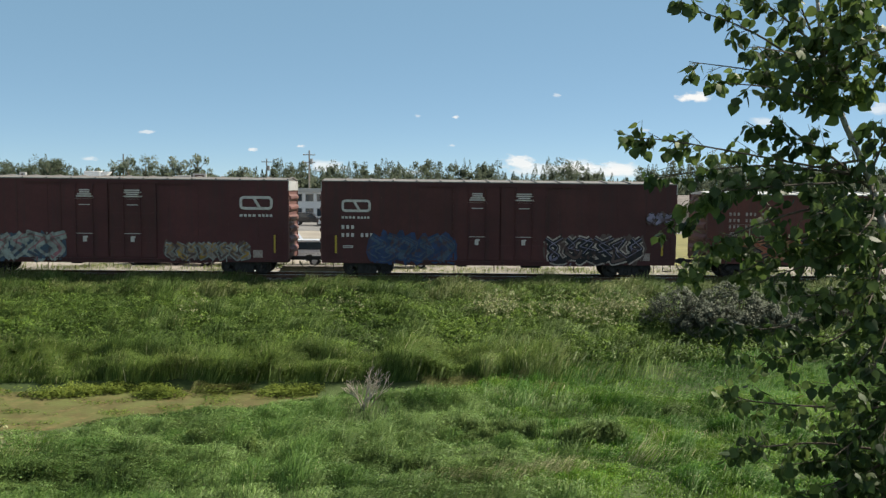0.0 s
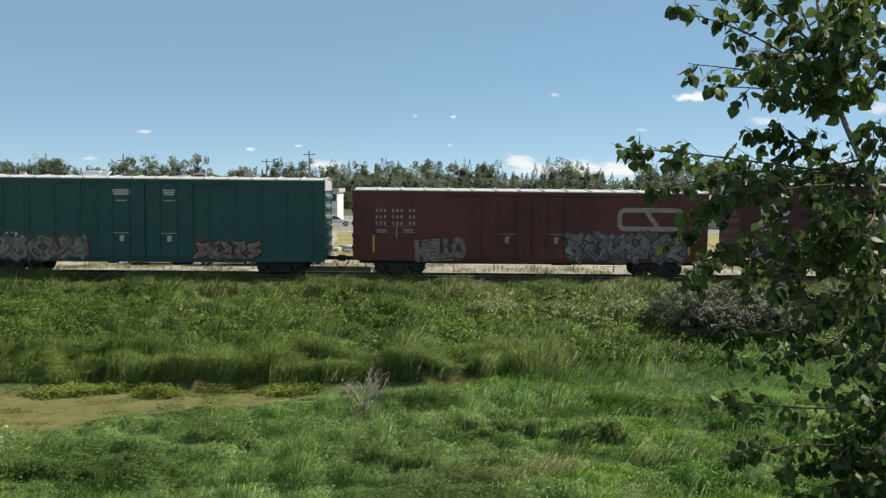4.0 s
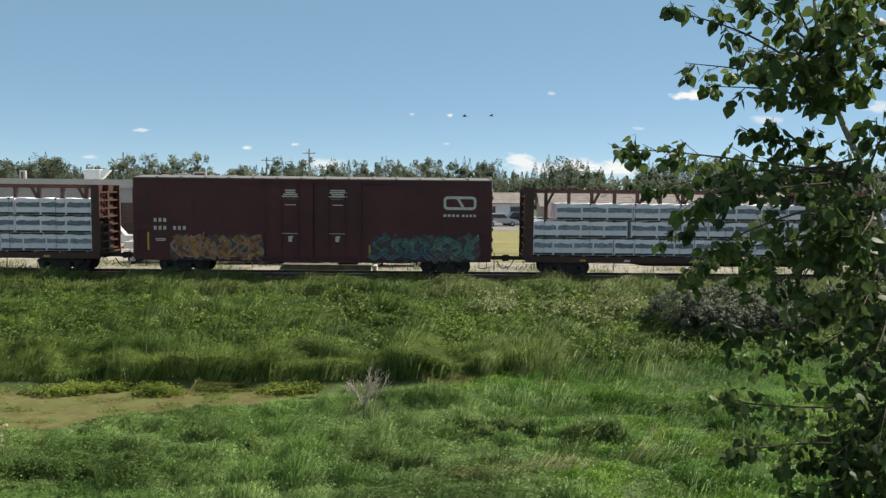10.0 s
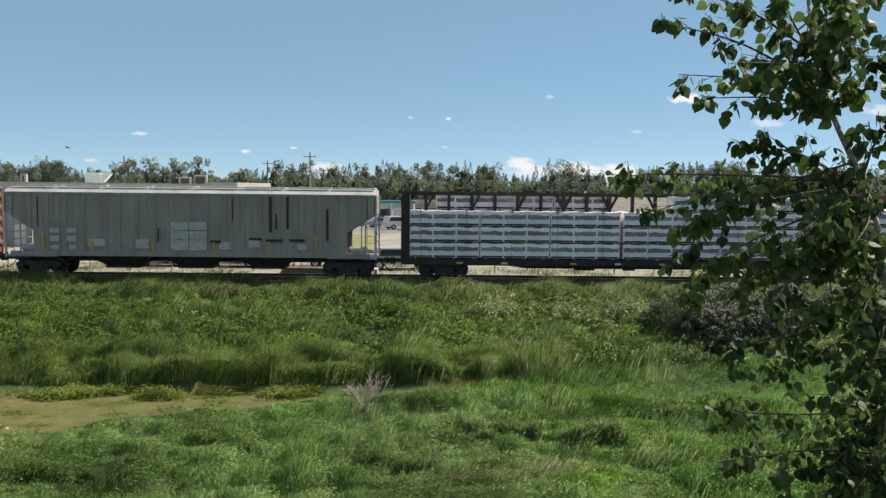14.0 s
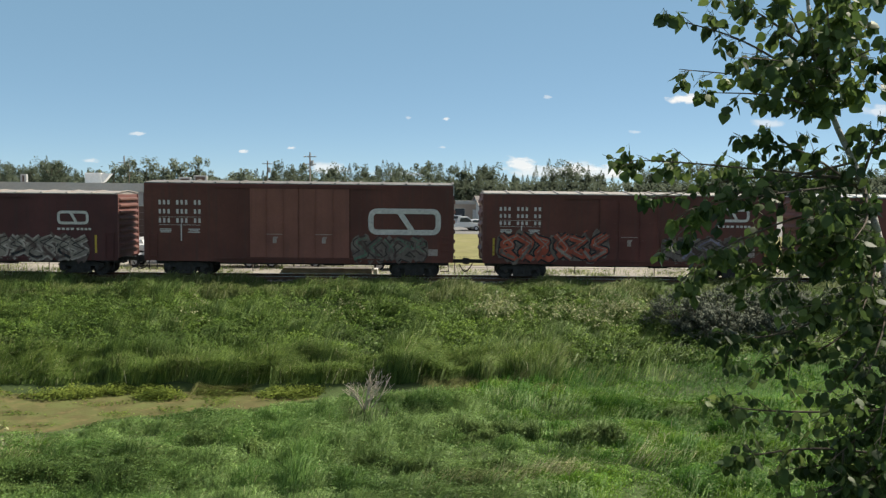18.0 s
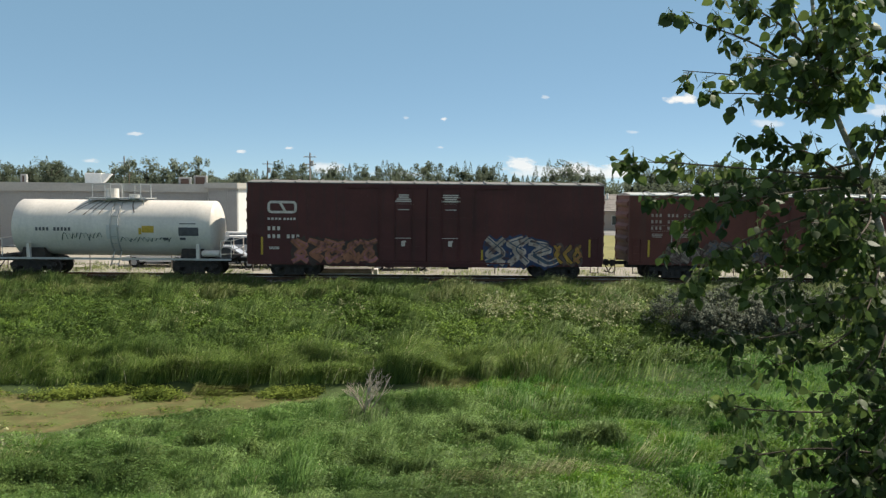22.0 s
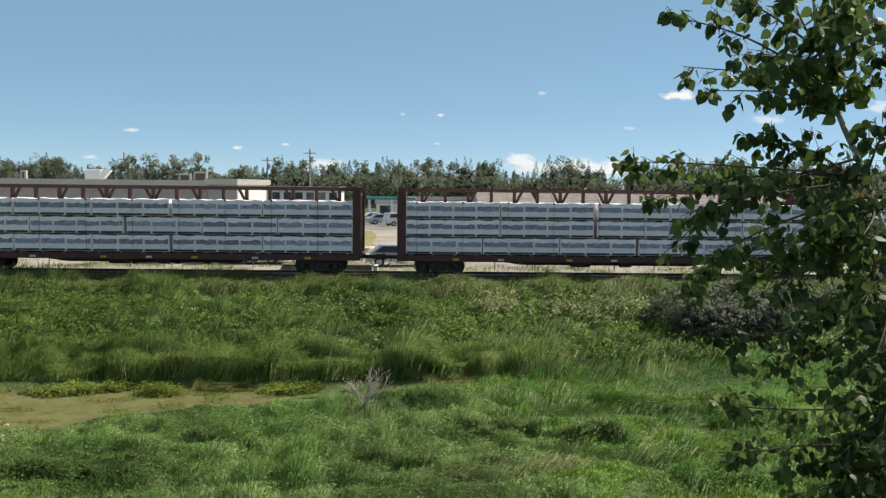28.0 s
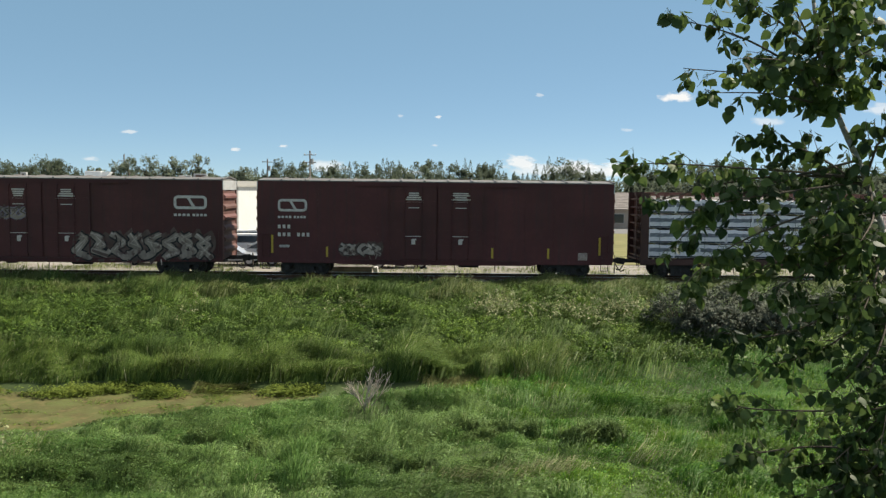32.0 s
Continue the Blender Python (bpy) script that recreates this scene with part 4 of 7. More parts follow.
    part("stain", b, mat("brown tank streaks", (0.24, 0.20, 0.17), 0.6, var=0.3, scale=4, fine=20), car, "thin dark slanting streaks below the filling dome", kind="stuff")
    b = Build()
    r = random.Random(5)
    for x0, n, big in ((-2.6, 7, 0.85), (0.45, 9, 0.5)):
        for k in range(n):
            pts = [(x0 + k * 0.3 + 0.3 * u, 1.72 + big * (0.2 + 0.5 * abs(math.sin(3.0 * u + k))) + 0.05 * r.random()) for u in (0, 0.25, 0.5, 0.75, 1.0)]
            n0 = len(b.v)
            for p, q in zip(pts, pts[1:]):
                b.bar((p[0], surf(p[1], 0.01), p[1]), (q[0], surf(q[1], 0.01), q[1]), 0.06, 0.010)
    scribble = mat("dark teal spray", (0.045, 0.10, 0.085), 0.6, var=0.3, scale=4, fine=20, bump=0.0)
    part("graffiti", b, scribble, car, "thin scribbled graffiti")
    for x in (-4.35, 4.55):
        part("bracket", Build().box(x - 0.08, x + 0.08, -1.52, -1.30, 1.0, 1.75), TANK, car)
    running_gear(car, 12.7, 8.6, 14.0)
    return car


def hicube(c, emb, sprayed, yellows=True, addr=True, num=True, extra=()):
    """The common tall brown boxcar; emb: -1 mark at its rear end, 1 at its front end."""
    marks = []
    if emb < 0:
        marks += [("emblem", -8.4, 3.45, 1.55, 0.66)]
        if addr:
            marks += [("address", -8.4, 3.10, 1.5, 0.12)]
        if num:
            marks += [("number", -8.4, 2.55, 1.75, 0.20)]
    else:
        marks += [("emblem", 6.9, 3.52, 1.75, 0.72)]
        if addr:
            marks += [("address", 6.9, 3.15, 1.75, 0.13)]
        if num:
            marks += [("number", -8.4, 2.75, 1.75, 0.20)]
    marks += [("plate", -1.2, 4.48, 1.05, 0.62), ("plate", 1.3, 4.48, 1.05, 0.62), ("label", 7.6, 0.98, 0.5, 0.4)] + list(extra)
    reflect = [(x, z, h) for x, z, h in ((-8.7, 1.25, 0.95), (-5.8, 1.05, 0.55), (0.0, 1.3, 0.5), (3.0, 1.05, 0.55), (6.0, 1.05, 0.55), (8.75, 1.25, 0.95))] if yellows else []
    return boxcar("boxcar", "tall dark brown steel boxcar with graffiti on its side", car_at(c), 18.9, 5.10, 0.66, BROWN, ROOFBROWN, [(-2.45, 0.02), (0.06, 2.5)], marks, sprayed, 20.65, 14.1,
                  reflect=reflect, endribs=6)


CENTRES = [24.51, 3.89, -16.79, -37.60, -58.31, -78.77, -99.3, -119.92, -142.46, -165.16, -187.82, -212.44, -234.98, -255.87, -274.92, -292.55, -310.02, -328.72, -349.05, -365.7,
           -384.45, -409.06, -433.64, -458.43, -483.12, -505.5, -526.27]


def travelled(t):
    u = t / 32
    return 513.246 * u - 19.206 * u ** 2 + 25.057 * u ** 3 - 13.114 * u ** 4


def car_at(c):
    return (CENTRES[c], TRACK, 0)
# ---------------------------------------------------------------- grass and weeds
rng = np.random.default_rng(7)


def leafmat(name, color, hue, trans=0.35, rough=0.6, island=0.34, scale=0.3):
    color, hue = [(c[0] * 1.20, c[1] * 1.08, c[2] * 0.96) for c in (color, hue)]        # sap: a little warmer than the pure tone
    return mat(name, color, rough, var=0.30, scale=scale, fine=1.6, bump=0.0, island=island, trans=trans, hue=hue, spec=0.25)


GRASS_NEAR = leafmat("blue green grass", (0.150, 0.284, 0.087), (0.208, 0.362, 0.124), 0.4, 0.5)
GRASS_RIGHT = leafmat("fresh green grass", (0.112, 0.272, 0.026), (0.150, 0.328, 0.034), 0.42, 0.5)
SEDGE = leafmat("dark green sedge", (0.116, 0.224, 0.050), (0.160, 0.266, 0.066), 0.45)
WEED = leafmat("leafy green weeds", (0.104, 0.200, 0.047), (0.146, 0.258, 0.063), 0.4, 0.5)
VERGE = leafmat("grey green verge grass", (0.134, 0.202, 0.066), (0.170, 0.236, 0.085), 0.4)
FINE = leafmat("deep green fine grass", (0.058, 0.200, 0.022), (0.082, 0.245, 0.030), 0.4, 0.5)
STRAW = leafmat("pale straw", (0.30, 0.35, 0.185), (0.37, 0.43, 0.255), 0.2)
DARKGREEN = leafmat("dark leafy grass", (0.085, 0.168, 0.043), (0.130, 0.225, 0.064), 0.35)
WEED_SUNLIT = leafmat("weed green lightened as sunlit", (0.122, 0.240, 0.040), (0.160, 0.285, 0.054), 0.4, 0.5)
MIDGREEN = leafmat("mid green grass", (0.112, 0.247, 0.062), (0.152, 0.312, 0.083), 0.4, 0.5)
MATS = leafmat("bright green pond plants", (0.125, 0.20, 0.035), (0.17, 0.24, 0.05))


def blades(name, label, mats, spots, h, w, lean, mi=None, slope=None):
    """Tapered bent blades. spots: N x 3; h, w: heights and widths; lean: N x 2 sideways reach of the tips."""
    n = len(spots)
    a = rng.uniform(-0.5 * np.pi, 0.5 * np.pi, n)
    side = np.stack([np.cos(a), np.sin(a) * 0.6, np.zeros(n)], 1) * w[:, None] * 0.5
    up = np.zeros((n, 3))
    up[:, 2] = h
    bend = np.zeros((n, 3))
    bend[:, :2] = lean * h[:, None]
    reach = np.linalg.norm(lean, axis=1)
    mid = spots + up * 0.68 + bend * 0.28
    tip = spots + up * np.clip(1.12 - 0.42 * reach, 0.55, 1.05)[:, None] + bend
    v = np.stack([spots - side, spots + side, mid - side * 0.75, mid + side * 0.75, tip], 1).reshape(-1, 3)
    o = (np.arange(n) * 5)[:, None, None]
    t = (np.array([[0, 1, 3], [0, 3, 2], [2, 3, 4]])[None] + o).reshape(-1, 3)
    idx = None if mi is None else np.repeat(mi, 3)
    nr = np.stack([rng.normal(0.0, 0.26, n), rng.normal(-0.2, 0.26, n), np.ones(n)], 1)
    if slope is not None:
        nr[:, :2] -= slope
    nr /= np.linalg.norm(nr, axis=1)[:, None]
    foot = nr * np.array([1, 1, 0.45]) + np.array([0, -0.5, 0])        # upright at the foot, bent over at the tip
    foot /= np.linalg.norm(foot, axis=1)[:, None]
    ob = new(name, mesh_np(name, v, t, mats, True, idx, np.stack([foot, foot, nr, nr, nr], 1).reshape(-1, 3)))
    return tagged(ob, label, "grass", kind="stuff")


def leaves(name, label, mats, centres, size, tilt=0.6, mi=None, nrm=None):
    """Small pointed leaves as bent rhombs at the centres."""
    n = len(centres)
    a = rng.uniform(0, 2 * np.pi, n)
    el = rng.normal(0.15, tilt, n)
    d = np.stack([np.cos(a) * np.cos(el), np.sin(a) * np.cos(el), np.sin(el)], 1)
    k = np.stack([-np.sin(a), np.cos(a), rng.normal(0, 0.35, n)], 1)
    s = size[:, None]
    v = np.stack([centres - d * s * 0.5, centres + k * s * 0.28, centres + d * s * 0.5 - np.array([0, 0, 0.12]) * s, centres - k * s * 0.28], 1).reshape(-1, 3)
    o = (np.arange(n) * 4)[:, None, None]
    q = v.reshape(-1, 4, 3)
    turned = (np.cross(q[:, 2] - q[:, 0], q[:, 3] - q[:, 1]) @ np.array([0.0, -0.75, 0.65])) < 0
    t = np.where(turned[:, None, None], np.array([[0, 2, 1], [0, 3, 2]])[None], np.array([[0, 1, 2], [0, 2, 3]])[None])
    t = (t + o).reshape(-1, 3)
    me = mesh_np(name, v, t, mats, nrm is not None, None if mi is None else np.repeat(mi, 2), None if nrm is None else np.repeat(nrm, 4, 0))
    return me


place_rng = random.Random(21)


def scatter(n, y0, y1, keep, x_left=None, x_right=None):
    """Random places on the ground inside the camera's wedge, kept where keep(x, y) says so."""
    pts = []
    while len(pts) < n:
        y = math.sqrt(place_rng.uniform(y0 ** 2, y1 ** 2))
        lo, hi = -0.575 * y - 1.2, 0.62 * y + 1.5
        lo, hi = (max(lo, x_left) if x_left is not None else lo), (min(hi, x_right) if x_right is not None else hi)
        x = place_rng.uniform(lo, hi)
        p = keep(x, y)
        if p <= 0 or place_rng.random() > p:
            continue
        pts.append((x, y))
    return pts


def tussocks(X, Y, s, seed):
    """For each place: the way out from the middle of its tussock, how far out it is, and the tussock's own number from 0 to 1."""
    i, j = np.floor(X / s), np.floor(Y / s)
    best = np.full(len(X), 9.0)
    ox, oy, own = np.zeros(len(X)), np.zeros(len(X)), np.zeros(len(X))
    h = lambda p, q, k: np.modf(np.abs(np.sin(p * 12.9898 + q * 78.233 + k * 37.719 + seed) * 43758.5453))[0]
    for a in (-1, 0, 1):
        for c in (-1, 0, 1):
            p, q = i + a, j + c
            dx, dy = X / s - p - h(p, q, 1), Y / s - q - h(p, q, 2)
            d = np.hypot(dx, dy) * (0.75 + 0.6 * h(p, q, 4))
            near = d < best
            best, ox, oy, own = np.where(near, d, best), np.where(near, dx, ox), np.where(near, dy, oy), np.where(near, h(p, q, 3), own)
    return ox, oy, best, own


def field(name, label, mats, n, y0, y1, keep, height, width, wind=(0.35, 0.0), spread=0.35, second=0.0, lump=0.8, tips=0, tuft=0.0, **kw):
    pts = scatter(n, y0, y1, keep, **kw)
    s = np.array([(x, y, ground_z(x, y) - 0.02) for x, y in pts])
    X, Y = s[:, 0], s[:, 1]
    swell = lambda x, y: 1.0 * ripple(x * 0.62, y, lump, 2.0) + 0.55 * ripple(x * 0.7, y, lump * 0.45, 6.0)     # long low mounds
    lumps = swell(X, Y)
    hs = height * (0.9 + 1.5 * lumps) * rng.uniform(0.7, 1.2, n)
    hs = np.clip(hs, height * 0.25, height * 2.1)
    lean = np.stack([wind[0] * (1 + 1.3 * ripple(X, Y, 2.6, 11.0)) + 0.7 * ripple(X, Y, lump * 0.7, 15.0) + rng.normal(0, spread, n), wind[1] + 0.5 * ripple(X, Y, lump * 0.7, 19.0) + rng.normal(0, spread, n)], 1)
    mi = (rng.random(n) < second * np.clip(1 + 2.2 * ripple(X, Y, 3.0, 21.0), 0, 3)).astype(np.int32) if len(mats) > 1 else None
    if len(mats) > 2:                  # tussocks of another green
        mi[ripple(X, Y, lump * 0.9, 51.0) + 0.6 * ripple(X, Y, 3.4, 57.0) + rng.normal(0, 0.12, n) > 0.26] = 2
    e = lump * 0.12
    slope = np.stack([swell(X + e, Y) - swell(X - e, Y), swell(X, Y + e) - swell(X, Y - e)], 1) * (height * 0.55 / e)
    shore = np.where(X < -3.0, np.array([pond_front(x) for x in X]) - Y, 9.0)
    hs = np.where(shore > 0, hs * np.clip(shore / 1.6, 0.3, 1.0), hs)
    if tuft:                           # blades spread out from the middles of tussocks
        ox, oy, far, own = tussocks(X, Y, tuft, 3.0)
        hs = hs * np.clip(1.5 - 1.15 * far, 0.35, 1.5) * (0.75 + 0.5 * own)
        lean = lean * 0.8 + np.stack([ox, oy], 1) * 0.9
        slope = slope * 0.6 - np.stack([ox, oy], 1) * 0.9
        if mi is not None and len(mats) > 2:
            mi[(own > 0.72) & (mi == 0)] = 2
    if tips:                           # leafy tips over the blades
        k = rng.choice(n, tips)
        c = s[k] + np.stack([hs[k] * lean[k, 0] * 0.6, hs[k] * lean[k, 1] * 0.6, hs[k] * rng.uniform(0.65, 1.0, tips)], 1)
        q = np.stack([rng.normal(0, 0.35, tips), rng.normal(-0.25, 0.35, tips), np.ones(tips)], 1)
        q[:, :2] -= slope[k]
        ob = new("leafy_tips", leaves("leafy_tips", "", mats[:1] + mats[-1:], c, rng.uniform(0.03, 0.085, tips), 0.45, (rng.random(tips) < 0.3).astype(np.int32), q / np.linalg.norm(q, axis=1)[:, None]))
        tagged(ob, "leafy green tips over the grass", "grass", kind="stuff")
    return blades(name, label, mats, s, hs, width * rng.uniform(0.6, 1.4, n), lean, mi, np.clip(slope, -1.3, 1.3))


def right_side(x, y):
    """0 on the bluish left of the wet meadow, 1 on its fresh green right."""
    return max(0.0, min(1.0, (x - 1.5 - 0.15 * (24 - y) + 2.0 * wob(x, y, 3.5, 31.0)) / 3.0))


near_ok = lambda x, y: 0 if in_pond(x, y, -0.05) else 1.0
def spots_of(*ovals):
    """How thick a plant grows: full inside the ovals (x, y, half width, half depth), ragged at their rims."""
    def thick(x, y):
        edge = 0.35 * wob(x, y, 0.5, 23.0)
        return max(0.0, min(1.0, 1.6 * (1.0 + edge - min(math.hypot((x - a) / w, (y - c) / d) for a, c, w, d in ovals))))
    return thick


DARK_CLUMPS = spots_of((1.2, 23.0, 1.5, 0.8), (4.8, 22.0, 1.2, 0.55), (-8.8, 19.0, 2.4, 1.1), (-6.2, 22.8, 0.9, 0.55), (-4.2, 21.5, 1.1, 0.5), (0.6, 20.0, 1.5, 0.5), (-2.0, 20.4, 1.0, 0.35), (2.6, 22.6, 0.8, 0.4), (7.6, 24.8, 0.6, 0.3))
DRY_PATCHES = spots_of((1.2, 18.9, 2.2, 0.5), (3.2, 19.6, 1.0, 0.4), (-11.0, 20.6, 0.9, 1.6), (-9.5, 21.5, 0.8, 0.35), (7.4, 21.8, 1.3, 0.7), (5.6, 20.4, 0.9, 0.4))
field("meadow_grass", "lush blue-green grass bent by the wind", [GRASS_NEAR, STRAW, MIDGREEN], 120000, 14.5, 27.5,
      lambda x, y: 0 if in_pond(x, y, -0.1) or (x < -3 and y > pond_front(x)) else ((1 - right_side(x, y)) * 0.9 + 0.08) * (1 - 0.6 * DARK_CLUMPS(x, y)) * (0.12 if math.hypot((x + 1.95) / 0.8, (y - 25.1) / 1.3) < 1 else 1.0), 0.34, 0.021, second=0.02, wind=(0.95, -0.15), spread=0.42, lump=1.25, tips=46000, tuft=0.95)
field("fresh_grass", "fresh yellow-green grass of the wet meadow", [GRASS_RIGHT, STRAW, FINE], 85000, 14.5, 31.5, lambda x, y: (right_side(x, y) if y < 29.8 or x > 3 else 0) * (0.12 if x > 4.2 and y > 26.3 + 0.8 * wob(x, y, 1.5, 37.0) else 1.0) * (1 - 0.7 * DARK_CLUMPS(x, y)), 0.30, 0.021, second=0.02, lump=1.3, wind=(0.95, -0.15), spread=0.42, tips=30000, tuft=1.0)
field("dark_grass_clumps", "darker leafy tussocks standing in the wet meadow", [DARKGREEN, GRASS_NEAR], 26000, 15.5, 25.6, DARK_CLUMPS, 0.35, 0.026, second=0.10, wind=(0.7, -0.1), spread=0.5, lump=0.7, tips=16000, tuft=0.5)
field("dry_grass", "dry straw-coloured blades leaning in the meadow", [STRAW, GRASS_RIGHT], 2600, 15.5, 25.6, DRY_PATCHES, 0.44, 0.016, second=0.35, wind=(1.2, -0.2), spread=0.5, lump=0.8)
field("short_grass", "short smooth deep green grass in the damp hollow", [FINE, GRASS_RIGHT], 46000, 25.8, 31.8, lambda x, y: max(0.0, min(1.0, (x - 3.5 + 1.5 * wob(x, y, 2.5, 33.0)) / 2.5)) * max(0.0, min(1.0, (y - 25.8 - wob(x, 0, 2.0, 34.0)) / 1.2)), 0.22, 0.022, second=0.10, wind=(0.5, 0.0), lump=2.2)
field("sedge", "tall dark green sedge along the ditch", [SEDGE, STRAW, VERGE], 46000, 27.4, 31.6,
      lambda x, y: 0 if in_pond(x, y, 0.3) else (1.0 if x < 3 else 0.45 if x < 5 else 0.05) * max(0.0, min(1.0, 1 - (x - 4) / 9)) * (1 if 28.95 + 0.55 * wob(x, y, 1.6, 8.0) < y < 31.0 + 0.5 * wob(x, 1, 2.5, 3.0) else 0.05 if y > 29 else 0), 0.72, 0.026, wind=(0.55, 0.0), spread=0.36,
      second=0.02, lump=1.1, tips=9000)
field("bank_grass", "wind-combed grass on the railway bank", [WEED, VERGE, DARKGREEN], 66000, 30.8, 40.2, lambda x, y: 0.55 + 0.6 * wob(x, y, 1.8, 17.0) + 0.05 * (y - 34), 0.42, 0.036, second=0.15, lump=1.2, tips=26000, wind=(1.0, 0.0), spread=0.36, tuft=1.15)
field("verge_grass", "short grey-green grass beside the track", [VERGE, STRAW, DARKGREEN], 46000, 38.4, 42.35, lambda x, y: 1.0, 0.52, 0.036, second=0.06, wind=(0.6, 0.0), lump=1.1)
field("far_verge_grass", "short grass beyond the track", [VERGE, STRAW], 14000, 46.2, 56.0, lambda x, y: 0.35 + 0.9 * wob(x, y, 3.0, 5.0), 0.24, 0.045, second=0.25, wind=(0.3, 0.0))

TANSEDGE = leafmat("tan tipped sedge", (0.170, 0.210, 0.075), (0.240, 0.272, 0.110), 0.45)
field("tan_sedge", "leaning tan-tipped sedge tussock in the meadow", [TANSEDGE, SEDGE], 8500, 27.0, 31.4,
      spots_of((1.6, 29.0, 2.2, 1.2), (3.6, 28.2, 1.2, 0.4), (-7.4, 28.3, 1.3, 0.4)), 0.46, 0.022, wind=(1.0, -0.1), spread=0.35, second=0.2, lump=0.9)


def weed_patch():
    pts = scatter(2300, 30.9, 39.8, lambda x, y: 0.62 + 0.9 * wob(x, y, 2.2, 41.0) - 0.05 * abs(y - 34.5))
    C, N, M = [], [], []
    for x, y in pts:                   # leafy mounds
        w, h, k = rng.uniform(0.25, 0.62), rng.uniform(0.26, 0.60), 42
        d = rng.normal(0, 1, (k, 3))
        d /= np.linalg.norm(d, axis=1)[:, None]
        d[:, 2] = np.abs(d[:, 2])
        C.append(np.array([x, y, ground_z(x, y)]) + d * np.array([w * 1.25, w, h]) * rng.uniform(0.75, 1.05, (k, 1)))
        q = d + np.array([0, 0, 0.7]) + rng.normal(0, 0.25, (k, 3))
        N.append(q / np.linalg.norm(q, axis=1)[:, None])
        # more of the lightened weed green paints the sunlit stretch of the bank
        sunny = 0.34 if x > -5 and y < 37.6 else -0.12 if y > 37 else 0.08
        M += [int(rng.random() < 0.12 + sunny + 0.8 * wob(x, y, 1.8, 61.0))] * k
    c = np.concatenate(C)
    ob = new("bank_weeds", leaves("bank_weeds", "", [WEED, WEED_SUNLIT], c, rng.uniform(0.07, 0.16, len(c)), 0.5, np.array(M), np.concatenate(N)))
    tagged(ob, "broad-leaved green weeds covering the railway bank", "weeds", kind="stuff")
    pts = scatter(210, 27.4, 29.2, lambda x, y: (1.0 if -13.2 < x < -8.4 or x > -5.6 else 0.12) * max(0.0, min(1.0, 0.5 + 3 * wob(x, y, 0.9, 44.0))) if abs(y - 28.15 - 0.6 * wob(x, 2.0, 2.0, 5.0)) < 0.55 and pond_front(x) + 0.7 < y else 0, x_right=2.2)
    c = []
    for x, y in pts:                   # low cushions
        w, h, k = rng.uniform(0.12, 0.50), rng.uniform(0.08, 0.36), 62
        d = rng.normal(0, 1, (k, 3))
        d /= np.linalg.norm(d, axis=1)[:, None]
        d[:, 2] = np.abs(d[:, 2])
        c.append(np.array([x, y, -2.58]) + d * np.array([w * 1.5, w, h]) * rng.uniform(0.7, 1.05, (k, 1)))
    c = np.concatenate(c)
    ob = new("pond_plants", leaves("pond_plants", "", [MATS], c, rng.uniform(0.06, 0.13, len(c)), 0.4, None, np.tile([0.0, -0.1, 0.995], (len(c), 1))))
    tagged(ob, "low bright green plants along the pond's edge", "plants", kind="stuff")


weed_patch()


def seed_heads():
    """Tall pale flowering stalks in loose groups on the bank."""
    groups = [(3.1, 36.6, 80, 0.55), (3.4, 35.8, 40, 0.5), (7.4, 35.6, 130, 1.2), (9.2, 35.8, 70, 0.8), (5.2, 36.0, 24, 1.2), (-3.6, 35.6, 18, 0.5), (-10.6, 35.0, 14, 0.6), (-12.5, 20.4, 26, 0.7), (-11.3, 20.0, 18, 0.4)]
    spots, top = [], []
    for gx, gy, n, s in groups:
        for _ in range(n):
            x, y = gx + rng.normal(0, s), gy + rng.normal(0, 0.75)
            spots.append((x, y, ground_z(x, y)))
            top.append(rng.uniform(0.5, 0.95))
    spots, top = np.array(spots), np.array(top)
    n = len(spots)
    blades("seed_stalks", "pale dry flowering stalks among the weeds", [VERGE], spots, top, np.full(n, 0.013), np.stack([rng.normal(0.2, 0.2, n), rng.normal(0, 0.15, n)], 1))
    c = np.repeat(spots, 7, 0) + np.stack([rng.normal(0.10, 0.07, n * 7), rng.normal(0, 0.05, n * 7), np.repeat(top, 7) * rng.uniform(0.7, 1.0, n * 7)], 1)
    ob = new("seed_heads", leaves("seed_heads", "", [STRAW], c, rng.uniform(0.07, 0.15, len(c))))
    tagged(ob, "cream-coloured seed heads on tall weeds", "weeds", kind="stuff")


seed_heads()

# pond: shallow water under a skin of duckweed
SCUM = mat("duckweed skin on the pond", (0.138, 0.118, 0.036), 0.85, var=0.35, scale=1.1, fine=7.0, bump=0.5, dirt=(0.165, 0.130, 0.050), dirt_amt=0.8, hue=(0.112, 0.132, 0.034))
WATER = mat("dark pond water", (0.018, 0.022, 0.014), 0.06, var=0.2, scale=1.0, fine=6.0, bump=0.02)


def pond():
    b = Build()
    b.box(-34, -3.2, 22.0, 29.2, -2.80, -2.62)
    w = new("water", b.mesh("water", [WATER]))
    tagged(w, "dark shallow pond water in the ditch", "pond", kind="structure")
    b = Build()
    r = random.Random(4)
    xs = [-32 + 0.4 * i for i in range(72)]
    rows = []
    for x in xs:
        f, k = pond_front(x) - 0.25, 28.75
        rows.append([(x, f + (k - f) * j / 12, -2.606 + 0.006 * wob(x * 2, j, 1.3)) for j in range(13)])
    vs = [p for row in rows for p in row]
    fs = []
    for i in range(len(xs) - 1):
        for j in range(12):
            fs.append((i * 13 + j, i * 13 + 13 + j, i * 13 + 14 + j, i * 13 + 1 + j))
    b.add(vs, fs)
    s = new("duckweed", b.mesh("duckweed", [SCUM], True))
    tagged(s, "yellow-green duckweed skin floating on the pond", "duckweed", kind="stuff")


pond()


